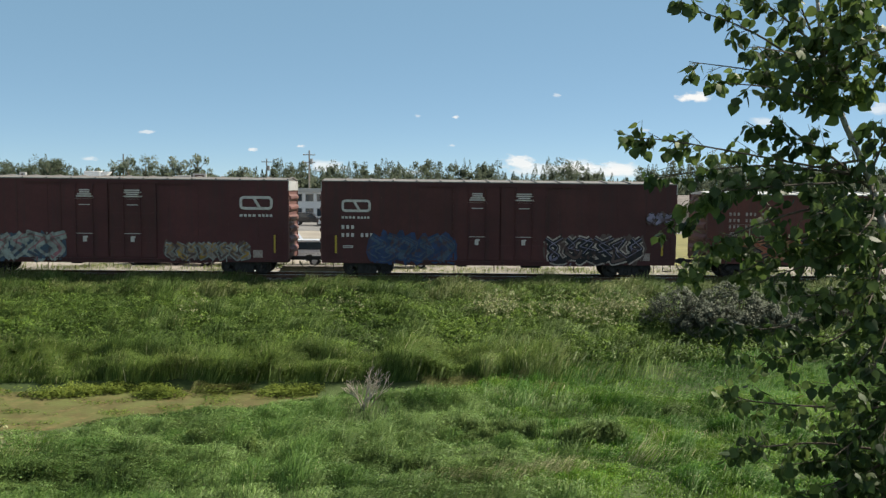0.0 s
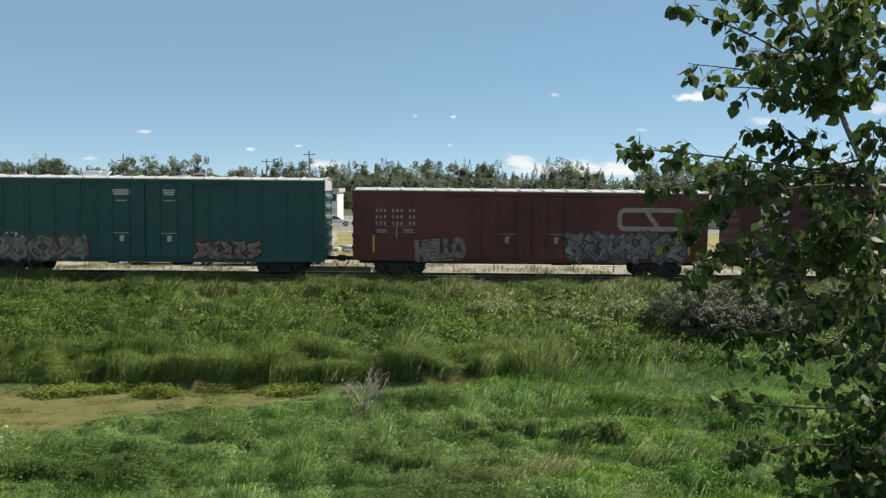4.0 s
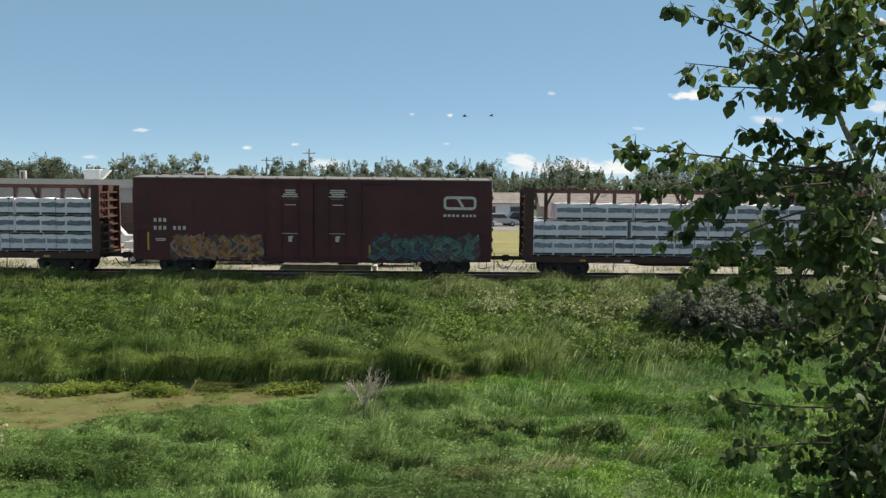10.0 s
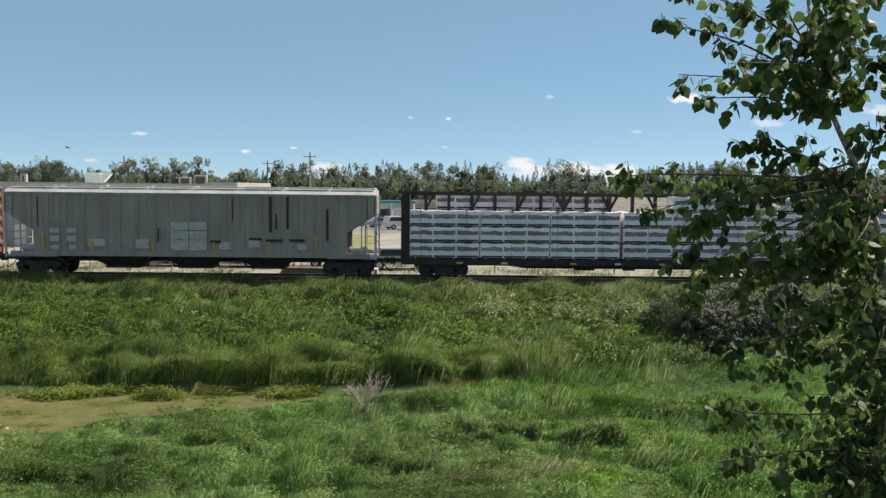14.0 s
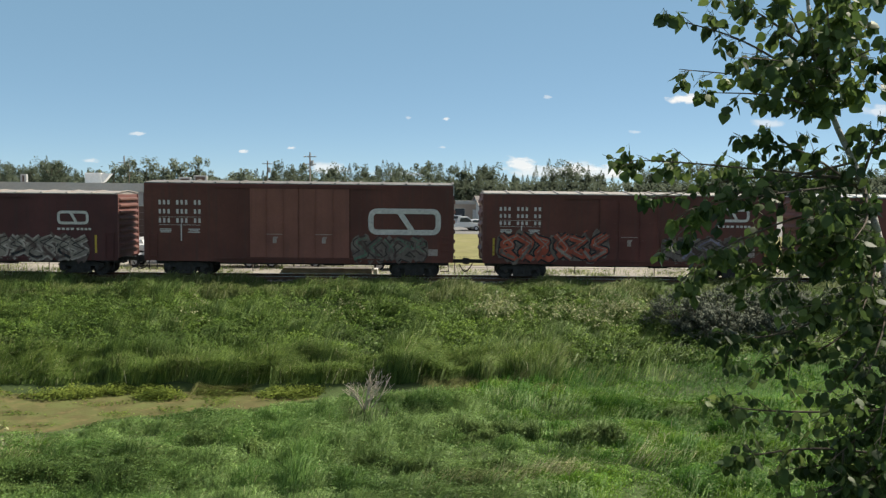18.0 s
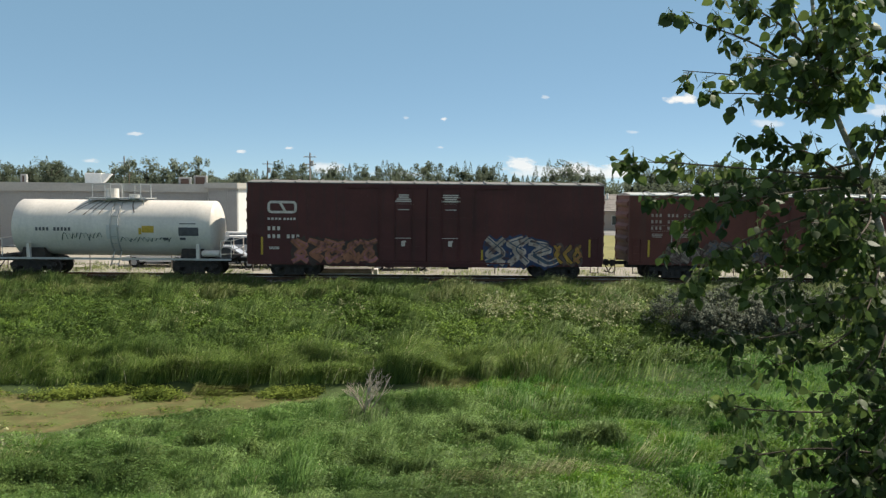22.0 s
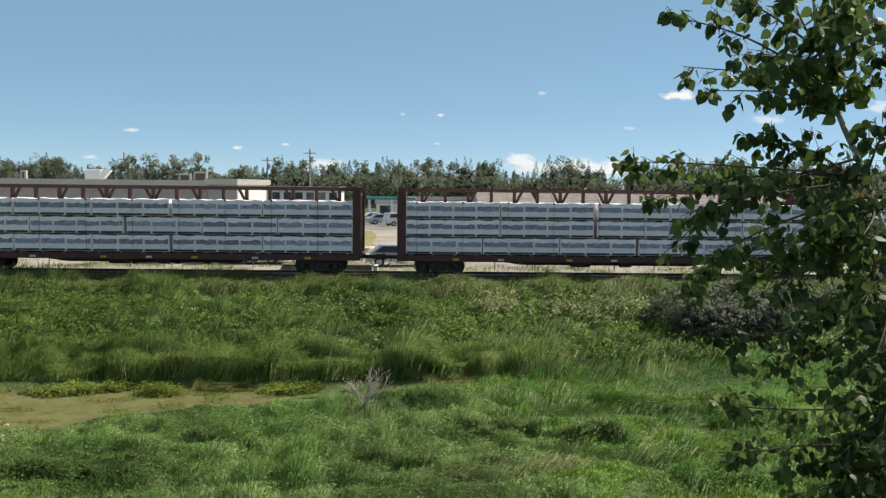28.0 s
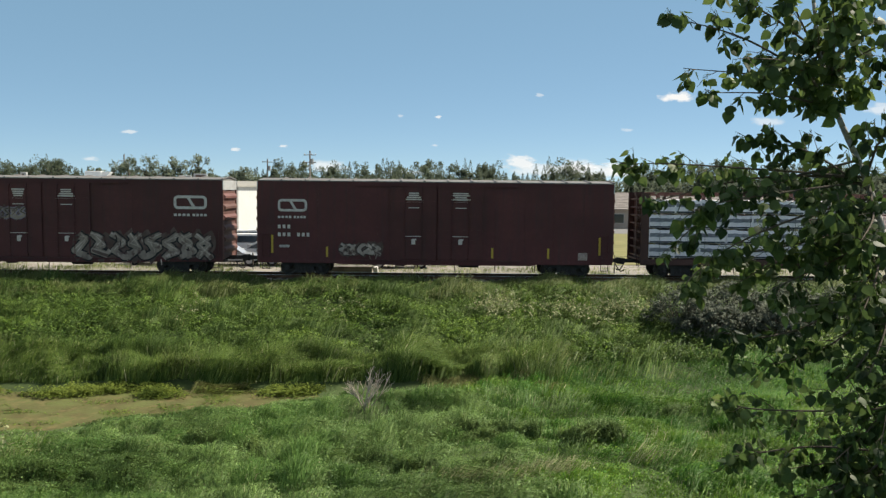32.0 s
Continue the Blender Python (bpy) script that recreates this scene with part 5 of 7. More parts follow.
def pond_flecks():
    """Loose floating leaves and tufts that break up the pond's surface."""
    pts = [p for p in scatter(3000, 22.8, 28.8, lambda x, y: max(0.0, 0.05 + 1.6 * wob(x, y * 2, 1.3, 71.0)) if in_pond(x, y, 0.05) else 0, x_right=-3.5)]
    c = np.array([(x, y, -2.595 + rng.uniform(0, 0.03)) for x, y in pts])
    ob = new("floating_leaves", leaves("floating_leaves", "", [MATS, SEDGE], c, rng.uniform(0.04, 0.11, len(c)), 0.12, (rng.random(len(c)) < 0.5).astype(np.int32), np.tile([0.0, 0.0, 1.0], (len(c), 1))))
    tagged(ob, "floating green leaves on the pond", "leaves", kind="stuff")


pond_flecks()


def bush(at, wide, deep, high, seed):
    """A silvery mounded shrub: stems and thousands of small leaves with gaps."""
    r = np.random.default_rng(seed)
    t = thing("shrub", "dense silver-grey leafy shrub on the railway bank", "shrub", at, "silver shrubs")
    b = Build()
    n_st = 22
    for k in range(n_st):
        a, d = r.uniform(0, 6.28), r.uniform(0.2, 0.8)
        p, q = (math.cos(a) * wide * 0.25 * d, math.sin(a) * deep * 0.25 * d, 0), (math.cos(a) * wide * 0.8 * d, math.sin(a) * deep * 0.8 * d, high * r.uniform(0.5, 0.8))
        b.tube(p, q, 0.03, 5, 0, 0.012)
    part("stem", b, BARK, t, "thin grey-brown stems")
    cl = []
    for k in range(int(120 * wide)):
        u, v = r.uniform(0, 2 * math.pi), math.acos(r.uniform(0.0, 1.0))
        rad = r.uniform(0.72, 1.04)
        cl.append((math.cos(u) * math.sin(v) * wide * rad, math.sin(u) * math.sin(v) * deep * rad, 0.12 + math.cos(v) * high * rad * r.uniform(0.8, 1.08)))
    c, q = [], []
    for x, y, z in cl:                 # small domed sprays of leaves
        m = 44
        o = r.normal(0, 1, (m, 3))
        o /= np.linalg.norm(o, axis=1)[:, None]
        o[:, 2] = np.abs(o[:, 2]) * 1.2
        s = r.uniform(0.13, 0.26)
        c.append(np.array([x, y, z]) + o * s * r.uniform(0.7, 1.1, (m, 1)))
        q.append(o + np.array([0, 0, 0.1]) + r.normal(0, 0.3, (m, 3)))
    c, q = np.concatenate(c), np.concatenate(q)
    q /= np.linalg.norm(q, axis=1)[:, None]
    c[:, 2] = np.maximum(c[:, 2], 0.02)
    part("foliage", leaves("foliage", "", [SILVER], c, r.uniform(0.06, 0.12, len(c)), 0.7, None, q), None, t, "small silver-grey leaves", kind="stuff")


BARK = mat("grey brown bark", (0.20, 0.16, 0.12), 0.9, var=0.3, scale=8, fine=60, bump=0.6)
SILVER = leafmat("silvery leaves", (0.082, 0.112, 0.085), (0.142, 0.178, 0.145), 0.12, 0.7, 0.35, 1.5)
for k, (x, y, w, d, h) in enumerate(((11.3, 34.8, 1.7, 1.4, 1.65), (13.5, 35.0, 2.1, 1.5, 1.85), (16.0, 35.2, 2.0, 1.4, 1.75), (12.3, 33.5, 1.7, 1.1, 1.30), (18.8, 35.5, 2.1, 1.4, 1.7), (14.8, 33.5, 1.7, 1.0, 1.25))):
    bush((x, y, ground_z(x, y) - 0.05), w, d, h, 50 + k)


def dead_shrub():
    t = thing("dead_shrub", "small leafless dead shrub with pale grey twigs", "shrub", (-1.95, 25.6, ground_z(-1.95, 25.6)))
    r = random.Random(8)
    grey = mat("weathered dead wood", (0.52, 0.44, 0.35), 0.9, var=0.2, scale=10, fine=60, bump=0.4)

    def grow(b, p, d, ln, rad, depth):
        q = p + d * ln
        b.tube(p, q, rad * 1.25, 5, 0, rad * 0.85)
        if depth:
            for _ in range(3 if depth > 1 else 2):
                e = (d + Vector((r.uniform(-0.75, 0.75), r.uniform(-0.5, 0.5), r.uniform(-0.25, 0.5)))).normalized()
                grow(b, q - d * ln * r.uniform(0, 0.4), e, ln * r.uniform(0.55, 0.85), rad * 0.62, depth - 1)
    for k in range(8):
        b = Build()
        d = Vector((r.uniform(-0.95, 1.0), r.uniform(-0.4, 0.4), 1)).normalized()
        grow(b, Vector((r.uniform(-0.12, 0.12), r.uniform(-0.1, 0.1), 0)), d, r.uniform(0.42, 0.62), 0.019, 3)
        part("stem", b, grey, t)


dead_shrub()

# ---------------------------------------------------------------- beyond the track
GRAVEL = mat("pale gravel yard", (0.31, 0.28, 0.235), 0.95, var=0.2, scale=0.3, fine=4, bump=0.4, dirt=(0.30, 0.27, 0.22), dirt_amt=0.5)
ASPHALT = mat("worn asphalt lot", (0.20, 0.195, 0.19), 0.9, var=0.15, scale=0.3, fine=4, bump=0.2, dirt=(0.30, 0.28, 0.25), dirt_amt=0.4)
MOWN = mat("mown yellow green grass", (0.215, 0.200, 0.072), 0.95, var=0.15, scale=0.25, fine=3, bump=0.5, dirt=(0.27, 0.235, 0.11), dirt_amt=0.6)


def patch(name, label, m, pts, z, category, seed=0):
    """A piece of yard with a ragged outline laid on the ground."""
    r = random.Random(seed)
    out = []
    for (ax, ay), (bx, by) in zip(pts, pts[1:] + pts[:1]):
        n = max(2, int(math.hypot(bx - ax, by - ay) / 3))
        out += [(ax + (bx - ax) * i / n + r.uniform(-0.3, 0.3), ay + (by - ay) * i / n + r.uniform(-0.3, 0.3), z) for i in range(n)]
    me = bpy.data.meshes.new(name)
    me.from_pydata(out, [], [tuple(range(len(out)))])
    me.materials.append(m)
    tagged(new(name, me), label, category, kind="structure")


patch("field", "mown yellow-green field behind the track", MOWN, [(0.5, 57), (75, 57), (95, 103), (1.5, 100)], -0.590, "field", 1)
patch("grass_strip", "narrow mown yellow-green strip in the gravel yard", MOWN, [(-6.6, 57.2), (-3.7, 57.2), (-6.2, 95), (-10.6, 95)], -0.588, "grass", 5)
patch("gravel_yard", "pale gravel service yard beyond the track", GRAVEL, [(-60, 46.8), (62, 46.8), (68, 56.5), (1.2, 56.5), (1.8, 100), (-95, 100)], -0.594, "yard", 2)
patch("parking_lot", "grey asphalt parking lot in front of low buildings", ASPHALT, [(-30, 98), (90, 98), (110, 150), (-50, 150)], -0.575, "parking lot", 3)

PANEL = mat("grey metal cladding", (0.36, 0.355, 0.34), 0.55, var=0.06, scale=0.4, fine=6, bump=0.05, streak=0.25, dirt=(0.33, 0.32, 0.31))
PALE = mat("white metal cladding", (0.80, 0.79, 0.77), 0.55, var=0.05, scale=0.4, fine=6, bump=0.05, streak=0.2, dirt=(0.55, 0.54, 0.5))
FASCIA = mat("pale roof edge", (0.48, 0.46, 0.42), 0.5, var=0.06, scale=0.5, fine=6, bump=0.03)
GLASS = mat("dark window glass", (0.03, 0.045, 0.06), 0.08, var=0.1, scale=1, fine=5, bump=0.0, spec=0.6)
TEAL = mat("teal roof sheet", (0.05, 0.26, 0.24), 0.5, var=0.1, scale=0.5, fine=6)
BEIGE = mat("beige siding", (0.46, 0.37, 0.30), 0.8, var=0.08, scale=0.5, fine=8)
SHINGLE = mat("grey brown shingles", (0.27, 0.24, 0.22), 0.9, var=0.15, scale=1.0, fine=8, bump=0.3)
DARKWALL = mat("dark brown wall", (0.12, 0.075, 0.06), 0.8, var=0.12, scale=0.6, fine=8)


def flat_building(name, label, at, turn, w, d, h, wall, openings=(), units=(), endwall=None, edge=0.5, rib=1.0):
    """A flat-roofed block. Its front lies along local x from 0 to w at y = 0; openings: x, z, w, h, kind, on the front."""
    t = thing(name, label, "building", pose(*at, 0, 0, turn))
    # front wall, cut round its openings
    b = Build()
    xs = sorted({0.0, w} | {o[0] for o in openings} | {o[0] + o[2] for o in openings})
    for x0, x1 in zip(xs, xs[1:]):
        holes = sorted((o[1], o[1] + o[3]) for o in openings if o[0] <= x0 + 1e-6 and o[0] + o[2] >= x1 - 1e-6)
        z = 0.0
        for h0, h1 in holes + [(h, h)]:
            if h0 > z:
                b.box(x0, x1, 0, 0.25, z, h0)
            z = max(z, h1)
    k = rib
    while k < w:
        if not any(o[0] - 0.1 < k < o[0] + o[2] + 0.1 for o in openings):
            b.box(k - 0.04, k + 0.04, -0.035, 0, 0.1, h - edge)
        k += rib
    part("front_wall", b, wall, t)
    part("back_wall", Build().box(0, w, d - 0.25, d, 0, h), wall, t)
    for x in (0, w - 0.25):
        part("end_wall", Build().box(x, x + 0.25, 0.25, d - 0.25, 0, h), endwall or wall, t)
    part("roof", Build().box(0, w, 0.25, d - 0.25, h - 0.35, h - 0.15), ROOF, t)
    b = Build()
    b.box(-0.25, w + 0.25, -0.3, -0.04, h - edge, h + 0.06)
    b.box(w + 0.01, w + 0.25, -0.04, d + 0.25, h - edge, h + 0.06)
    b.box(-0.25, -0.01, -0.04, d + 0.25, h - edge, h + 0.06)
    part("roof_edge", b, FASCIA, t, "pale metal roof edge")
    for x, z, ow, oh, kind in openings:
        fr = Build()
        for a, c, e, g in ((x, x + ow, z, z + 0.08), (x, x + ow, z + oh - 0.08, z + oh), (x, x + 0.08, z, z + oh), (x + ow - 0.08, x + ow, z, z + oh)):
            fr.box(a, c, -0.03, 0.2, e, g)
        if kind == "window":
            wi = part("window", fr, FASCIA, t)
            part("pane", Build().box(x + 0.08, x + ow - 0.08, 0.10, 0.12, z + 0.08, z + oh - 0.08), GLASS, wi)
        else:
            wi = part("door", fr, FASCIA, t)
            b = Build()
            n = max(2, int(oh / 0.55))
            for k in range(n):
                b.box(x + 0.08, x + ow - 0.08, 0.08, 0.13, z + 0.08 + (oh - 0.16) * k / n + 0.01, z + 0.08 + (oh - 0.16) * (k + 1) / n - 0.01)
            part("leaf", b, PALE if kind == "door" else DARKWALL, wi)
    for x, y, uw, ud, uh, hood in units:
        b = Build().box(x, x + uw, y, y + ud, h - 0.15, h + uh, bev=0.05)
        u = part("roof_unit", b, PALE if hood else PANEL, t, "rooftop air handling unit")
        if hood:
            part("hood", Build().slab([(x + uw, h + uh - 0.05), (x + uw, h + uh * 0.15), (x + uw + 0.15, h + uh * 0.15), (x + uw + uh * 0.8, h + uh - 0.05)], y + 0.1, y + ud - 0.1), PALE, u)
        else:
            part("grille", Build().box(x + 0.2, x + uw - 0.2, y - 0.03, y, h + 0.1, h + uh - 0.15), DARKWALL, u)
    return t


# long warehouse: front corner near the yard, running away to the left
# white end walls beside the grey front put the sunlight into the cladding colour
flat_building("warehouse", "long grey flat-roofed warehouse with pale roof edge", (-72, 64.0, -0.72), 12.5, 52.7, 13.5, 5.75, PANEL,
              [(8, 0.0, 3.6, 3.6, "dock"), (22, 0.0, 3.6, 3.6, "dock"), (36, 0.0, 1.1, 2.1, "door"), (45, 0.0, 3.6, 3.8, "dock")],
              [(41.0, 5.5, 1.5, 1.8, 1.05, True), (49.6, 6.0, 1.2, 1.6, 0.75, False), (51.0, 6.5, 1.3, 1.5, 0.95, False), (35.3, 5.5, 0.55, 0.6, 0.85, False)], PALE, 0.7)
# added block that stands for the warehouse's sunlit end, whitened with PALE
flat_building("warehouse_end", "added block with white-painted side for the warehouse's sunlit end wall", (-20.4, 75.0, -0.72), -18, 3.0, 5.6, 5.9, PANEL, [(0.9, 0.0, 1.0, 2.1, "door")], (), PALE, 0.45)
flat_building("office_building", "white two-storey flat-roofed office building", (-24.6, 124, -0.7), 0, 10.8, 9.0, 5.2, PALE,
              [(0.6 + 1.75 * k, 3.2, 1.3, 1.2, "window") for k in range(6)] + [(0.6 + 1.75 * k, 0.9, 1.3, 1.3, "window") for k in range(5)] + [(9.4, 0, 1.0, 2.1, "door")], edge=0.6)
flat_building("shed_building", "low pale building with a dark shopfront", (-8.4, 132, -0.7), 0, 4.2, 5.0, 3.2, PALE, [(0.5, 0.8, 2.0, 1.5, "window"), (3.0, 0, 0.95, 2.05, "door")], edge=0.7)
flat_building("store_building", "low wide building with dark windows", (-4.0, 142, -0.7), 0, 14.0, 7.0, 3.6, BEIGE, [(1 + 2.6 * k, 0.8, 1.9, 1.5, "window") for k in range(4)] + [(12.0, 0, 1.0, 2.1, "door")], edge=0.6)


def gabled(name, label, at, turn, w, d, h, rise, wall, openings):
    """A long low house with a pitched shingle roof, ridge along its length."""
    t = thing(name, label, "building", pose(*at, 0, 0, turn))
    part("front_wall", Build().box(0, w, 0, 0.2, 0, h), wall, t)
    part("back_wall", Build().box(0, w, d - 0.2, d, 0, h), wall, t)
    for x in (0, w - 0.2):
        b = Build()
        b.add([(x + e, y, z) for e in (0, 0.2) for y, z in ((0.2, 0), (d - 0.2, 0), (d - 0.2, h), (d / 2, h + rise - 0.06), (0.2, h))],
              [(0, 1, 2, 3, 4), (9, 8, 7, 6, 5), (0, 5, 6, 1), (1, 6, 7, 2), (2, 7, 8, 3), (3, 8, 9, 4), (4, 9, 5, 0)])
        part("gable_wall", b, wall, t)
    for s in (0, 1):
        y0, y1 = (-0.5, d / 2) if s == 0 else (d + 0.5, d / 2)
        n = 9
        deck = Build().add([(x, y, z + dz) for dz in (-0.06, 0.0) for x, y, z in ((-0.4, y0, h - 0.1), (w + 0.4, y0, h - 0.1), (w + 0.4, y1, h + rise), (-0.4, y1, h + rise))],
                           [(3, 2, 1, 0), (4, 5, 6, 7), (0, 1, 5, 4), (1, 2, 6, 5), (2, 3, 7, 6), (3, 0, 4, 7)])
        roof = part("roof", deck, SHINGLE, t)
        for k in range(n):             # courses of shingles, each lapping the next
            b = Build()
            u0, u1 = k / n, (k + 1) / n
            za, zb = h - 0.1 + (rise + 0.1) * u0, h - 0.1 + (rise + 0.1) * u1
            ya, yb = y0 + (y1 - y0) * u0, y0 + (y1 - y0) * u1
            b.add([(-0.4, ya, za + 0.05), (w + 0.4, ya, za + 0.05), (w + 0.4, yb, zb + 0.01), (-0.4, yb, zb + 0.01), (-0.4, ya, za), (w + 0.4, ya, za)], [(0, 1, 2, 3), (4, 5, 1, 0)])
            part("shingle_course", b, SHINGLE, roof)
    for x, z, ow, oh in openings:
        fr = Build()
        for a, c, e, g in ((x - 0.08, x + ow + 0.08, z - 0.08, z), (x - 0.08, x + ow + 0.08, z + oh, z + oh + 0.08), (x - 0.08, x, z, z + oh), (x + ow, x + ow + 0.08, z, z + oh)):
            fr.box(a, c, -0.06, 0, e, g)
        wi = part("window", fr, FASCIA, t)
        part("pane", Build().box(x, x + ow, -0.03, -0.005, z, z + oh), GLASS, wi)
    part("vent", Build().tube((w * 0.3, d * 0.4, h + rise * 0.6), (w * 0.3, d * 0.4, h + rise + 0.5), 0.15, 8), PALE, t)
    return t


gabled("long_house", "long low building with grey-brown shingle roof", (16.2, 112, -0.7), -3, 32, 9, 2.9, 1.9, BEIGE, [(1.5 + 4.1 * k, 0.9, 1.6, 1.2) for k in range(7)])
gabled("house", "small house with pale gable and grey roof", (9.2, 138, -0.7), 8, 9.5, 8, 2.8, 1.7, PALE, [(1.2, 0.9, 1.5, 1.2), (5.4, 0.9, 1.8, 1.2)])
gabled("house", "brown house with a shingle roof", (26, 150, -0.7), -5, 13, 8, 3.0, 2.0, DARKWALL, [(1.5, 0.9, 1.5, 1.2), (6.2, 0.9, 1.8, 1.2), (10, 0.9, 1.4, 1.2)])


def canopy():
    t = thing("canopy", "teal-roofed open canopy on thin white posts", "canopy", (-9.2, 121, -0.7))
    part("roof", Build().box(0, 7.4, 0, 4.0, 3.4, 3.8, bev=0.05), TEAL, t, "teal metal roof")
    for x in (0.3, 3.7, 7.1):
        for y in (0.4, 3.6):
            part("post", Build().tube((x, y, 0), (x, y, 3.4), 0.11, 8), PALE, t)


canopy()

TYRE = mat("black tyre rubber", (0.02, 0.02, 0.02), 0.9, var=0.2, scale=5, fine=30)
CARS = {n: mat(n + " car lacquer", c, 0.25, var=0.04, scale=1, fine=20, bump=0.0, spec=0.6) for n, c in
        (("white", (0.72, 0.72, 0.72)), ("silver", (0.42, 0.43, 0.45)), ("black", (0.02, 0.02, 0.025)), ("blue", (0.05, 0.10, 0.25)), ("red", (0.30, 0.03, 0.03)))}


def vehicle(kind, colour, at, turn):
    """A parked car, van or pickup: pressed body, glazed cabin, wheels, lamps."""
    key = {"car": "car", "suv": "car", "pickup": "pickup truck"}[kind]
    t = thing(key.replace(" ", "_"), f"{colour} parked {'pickup truck' if kind == 'pickup' else 'car'} beyond the track", key, pose(*at, 0, 0, turn), "parked vehicles")
    L, W = (4.5, 1.8) if kind == "car" else (4.7, 1.9) if kind == "suv" else (5.6, 1.95)
    h0, h1 = {"car": (0.88, 1.45), "suv": (1.0, 1.75), "pickup": (1.05, 1.85)}[kind]
    out = {"car": [(-L / 2, 0.35), (-L / 2 + 0.05, h0 - 0.1), (-L / 2 + 0.5, h0), (L / 2 - 0.9, h0 - 0.05), (L / 2 - 0.1, h0 - 0.2), (L / 2, 0.4)],
           "suv": [(-L / 2, 0.4), (-L / 2, h0), (L / 2 - 1.0, h0), (L / 2 - 0.1, h0 - 0.12), (L / 2, 0.45)],
           "pickup": [(-L / 2, 0.55), (-L / 2, h0), (L / 2 - 1.4, h0), (L / 2 - 0.08, h0 - 0.06), (L / 2, 0.5)]}[kind]
    cab = {"car": [(-L / 2 + 0.35, h0), (-L / 2 + 1.0, h1), (L / 2 - 2.1, h1), (L / 2 - 1.2, h0 - 0.03)], "suv": [(-L / 2 + 0.08, h0), (-L / 2 + 0.35, h1), (L / 2 - 1.9, h1), (L / 2 - 1.1, h0)],
           "pickup": [(-0.55, h0), (-0.4, h1), (L / 2 - 2.0, h1), (L / 2 - 1.35, h0)]}[kind]
    part("body", Build().slab(out, -W / 2, W / 2), CARS[colour], t)
    part("cabin", Build().slab(cab, -W / 2 + 0.12, W / 2 - 0.12), CARS[colour], t)
    cx, cz = sum(p[0] for p in cab) / 4, (h0 + h1) / 2
    part("side_window", Build().slab([(cx + (x - cx) * 0.84, cz + (z - cz) * 0.68) for x, z in cab], -W / 2 + 0.10, W / 2 - 0.10), GLASS, t)
    for x in (-L * 0.3, L * 0.32):
        for y in (-W / 2 + 0.1, W / 2 - 0.1):
            w = part("wheel", Build().lathe([(-0.11, 0.2), (-0.11, 0.34), (0.11, 0.34), (0.11, 0.2)], 16, 0, Matrix.Rotation(math.pi / 2, 4, "Z")), TYRE, t, at=(x, y, 0.34))
            part("rim", Build().lathe([(-0.125, 0.06), (-0.12, 0.2), (0.12, 0.2), (0.125, 0.06)], 12, 0, Matrix.Rotation(math.pi / 2, 4, "Z")), CARS["silver"], w)
    for y in (-W / 2 + 0.3, W / 2 - 0.3):
        part("headlight", Build().box(L / 2 - 0.06, L / 2 + 0.015, y - 0.18, y + 0.18, h0 - 0.36, h0 - 0.22), PALE, t)
        part("tail_light", Build().box(-L / 2 - 0.012, -L / 2 + 0.05, y - 0.12, y + 0.12, h0 - 0.3, h0 - 0.12), CARS["red"], t)


for kind, colour, x, y, turn in (("suv", "white", -3.6, 108, 25), ("car", "silver", -6.2, 112, 20), ("car", "white", -8.4, 117, 200), ("car", "white", 7.2, 108, 10), ("suv", "silver", 10.2, 110, 5), ("pickup", "black", 12.9, 113, 185),
                                 ("pickup", "white", -26.5, 67, 12), ("pickup", "white", -22.2, 69.5, 20), ("suv", "white", -16.0, 66, 200), ("car", "silver", 15.8, 105, 4), ("car", "silver", -1.0, 121, 90), ("suv", "white", -0.6, 106, 15), ("car", "white", 1.8, 109.5, 190), ("pickup", "white", 4.6, 106, 5), ("suv", "black", -16.4, 112, 0),
                                 ("car", "white", -12.6, 110, 8), ("car", "silver", 4.0, 124, 180),
                                 ("pickup", "white", -19.6, 60.5, 6), ("suv", "white", -14.6, 61.0, 186), ("pickup", "silver", -10.6, 60.6, 4), ("car", "white", -18.2, 54.6, 184), ("car", "silver", -13.4, 54.4, 3), ("suv", "white", -9.0, 54.8, 183),
                                 ("suv", "black", -17.0, 57.4, 5), ("car", "white", -12.0, 57.6, 182), ("car", "silver", -1.9, 53.6, 6)):
    vehicle(kind, colour, (x, y, -0.575 if y > 98 else -0.59), turn)

OLDWOOD = mat("grey weathered planks", (0.20, 0.175, 0.15), 0.9, var=0.25, scale=2, fine=20, bump=0.4, rnd=0.25)
CONCRETE = mat("pale concrete", (0.52, 0.50, 0.46), 0.85, var=0.12, scale=1.5, fine=14, bump=0.3, rnd=0.12)


def plank_stack():
    t = thing("plank_stack", "low stack of dark weathered planks beside the track", "planks", (-8.9, 47.6, -0.55))
    for k in range(4):
        for j in range(3):
            part("plank", Build().box(0.1 * k, 5.6 - 0.12 * j, j * 0.32, j * 0.32 + 0.29, 0.15 * k, 0.15 * k + 0.13), OLDWOOD, t)
    part("end_block", Build().box(5.7, 5.95, 0, 0.9, 0, 0.55, bev=0.02), CONCRETE, t, "pale concrete block")


plank_stack()


def blocks(x, y, n, seed):
    r = random.Random(seed)
    for k in range(n):
        b = Build().box(-r.uniform(0.3, 0.9), r.uniform(0.3, 0.9), -0.3, 0.3, 0, r.uniform(0.25, 0.6), bev=0.04)
        px, py = x + r.uniform(-2.6, 2.6), y + r.uniform(-1.5, 1.5)
        ob = new("concrete_block", b.mesh("concrete_block", [CONCRETE]))
        ob.matrix_basis = pose(px, py, -0.60, 0, 0, r.uniform(0, 180))
        tagged(ob, "pale concrete block lying in the gravel yard", "concrete block", "yard blocks")


blocks(-5.0, 66, 7, 1)


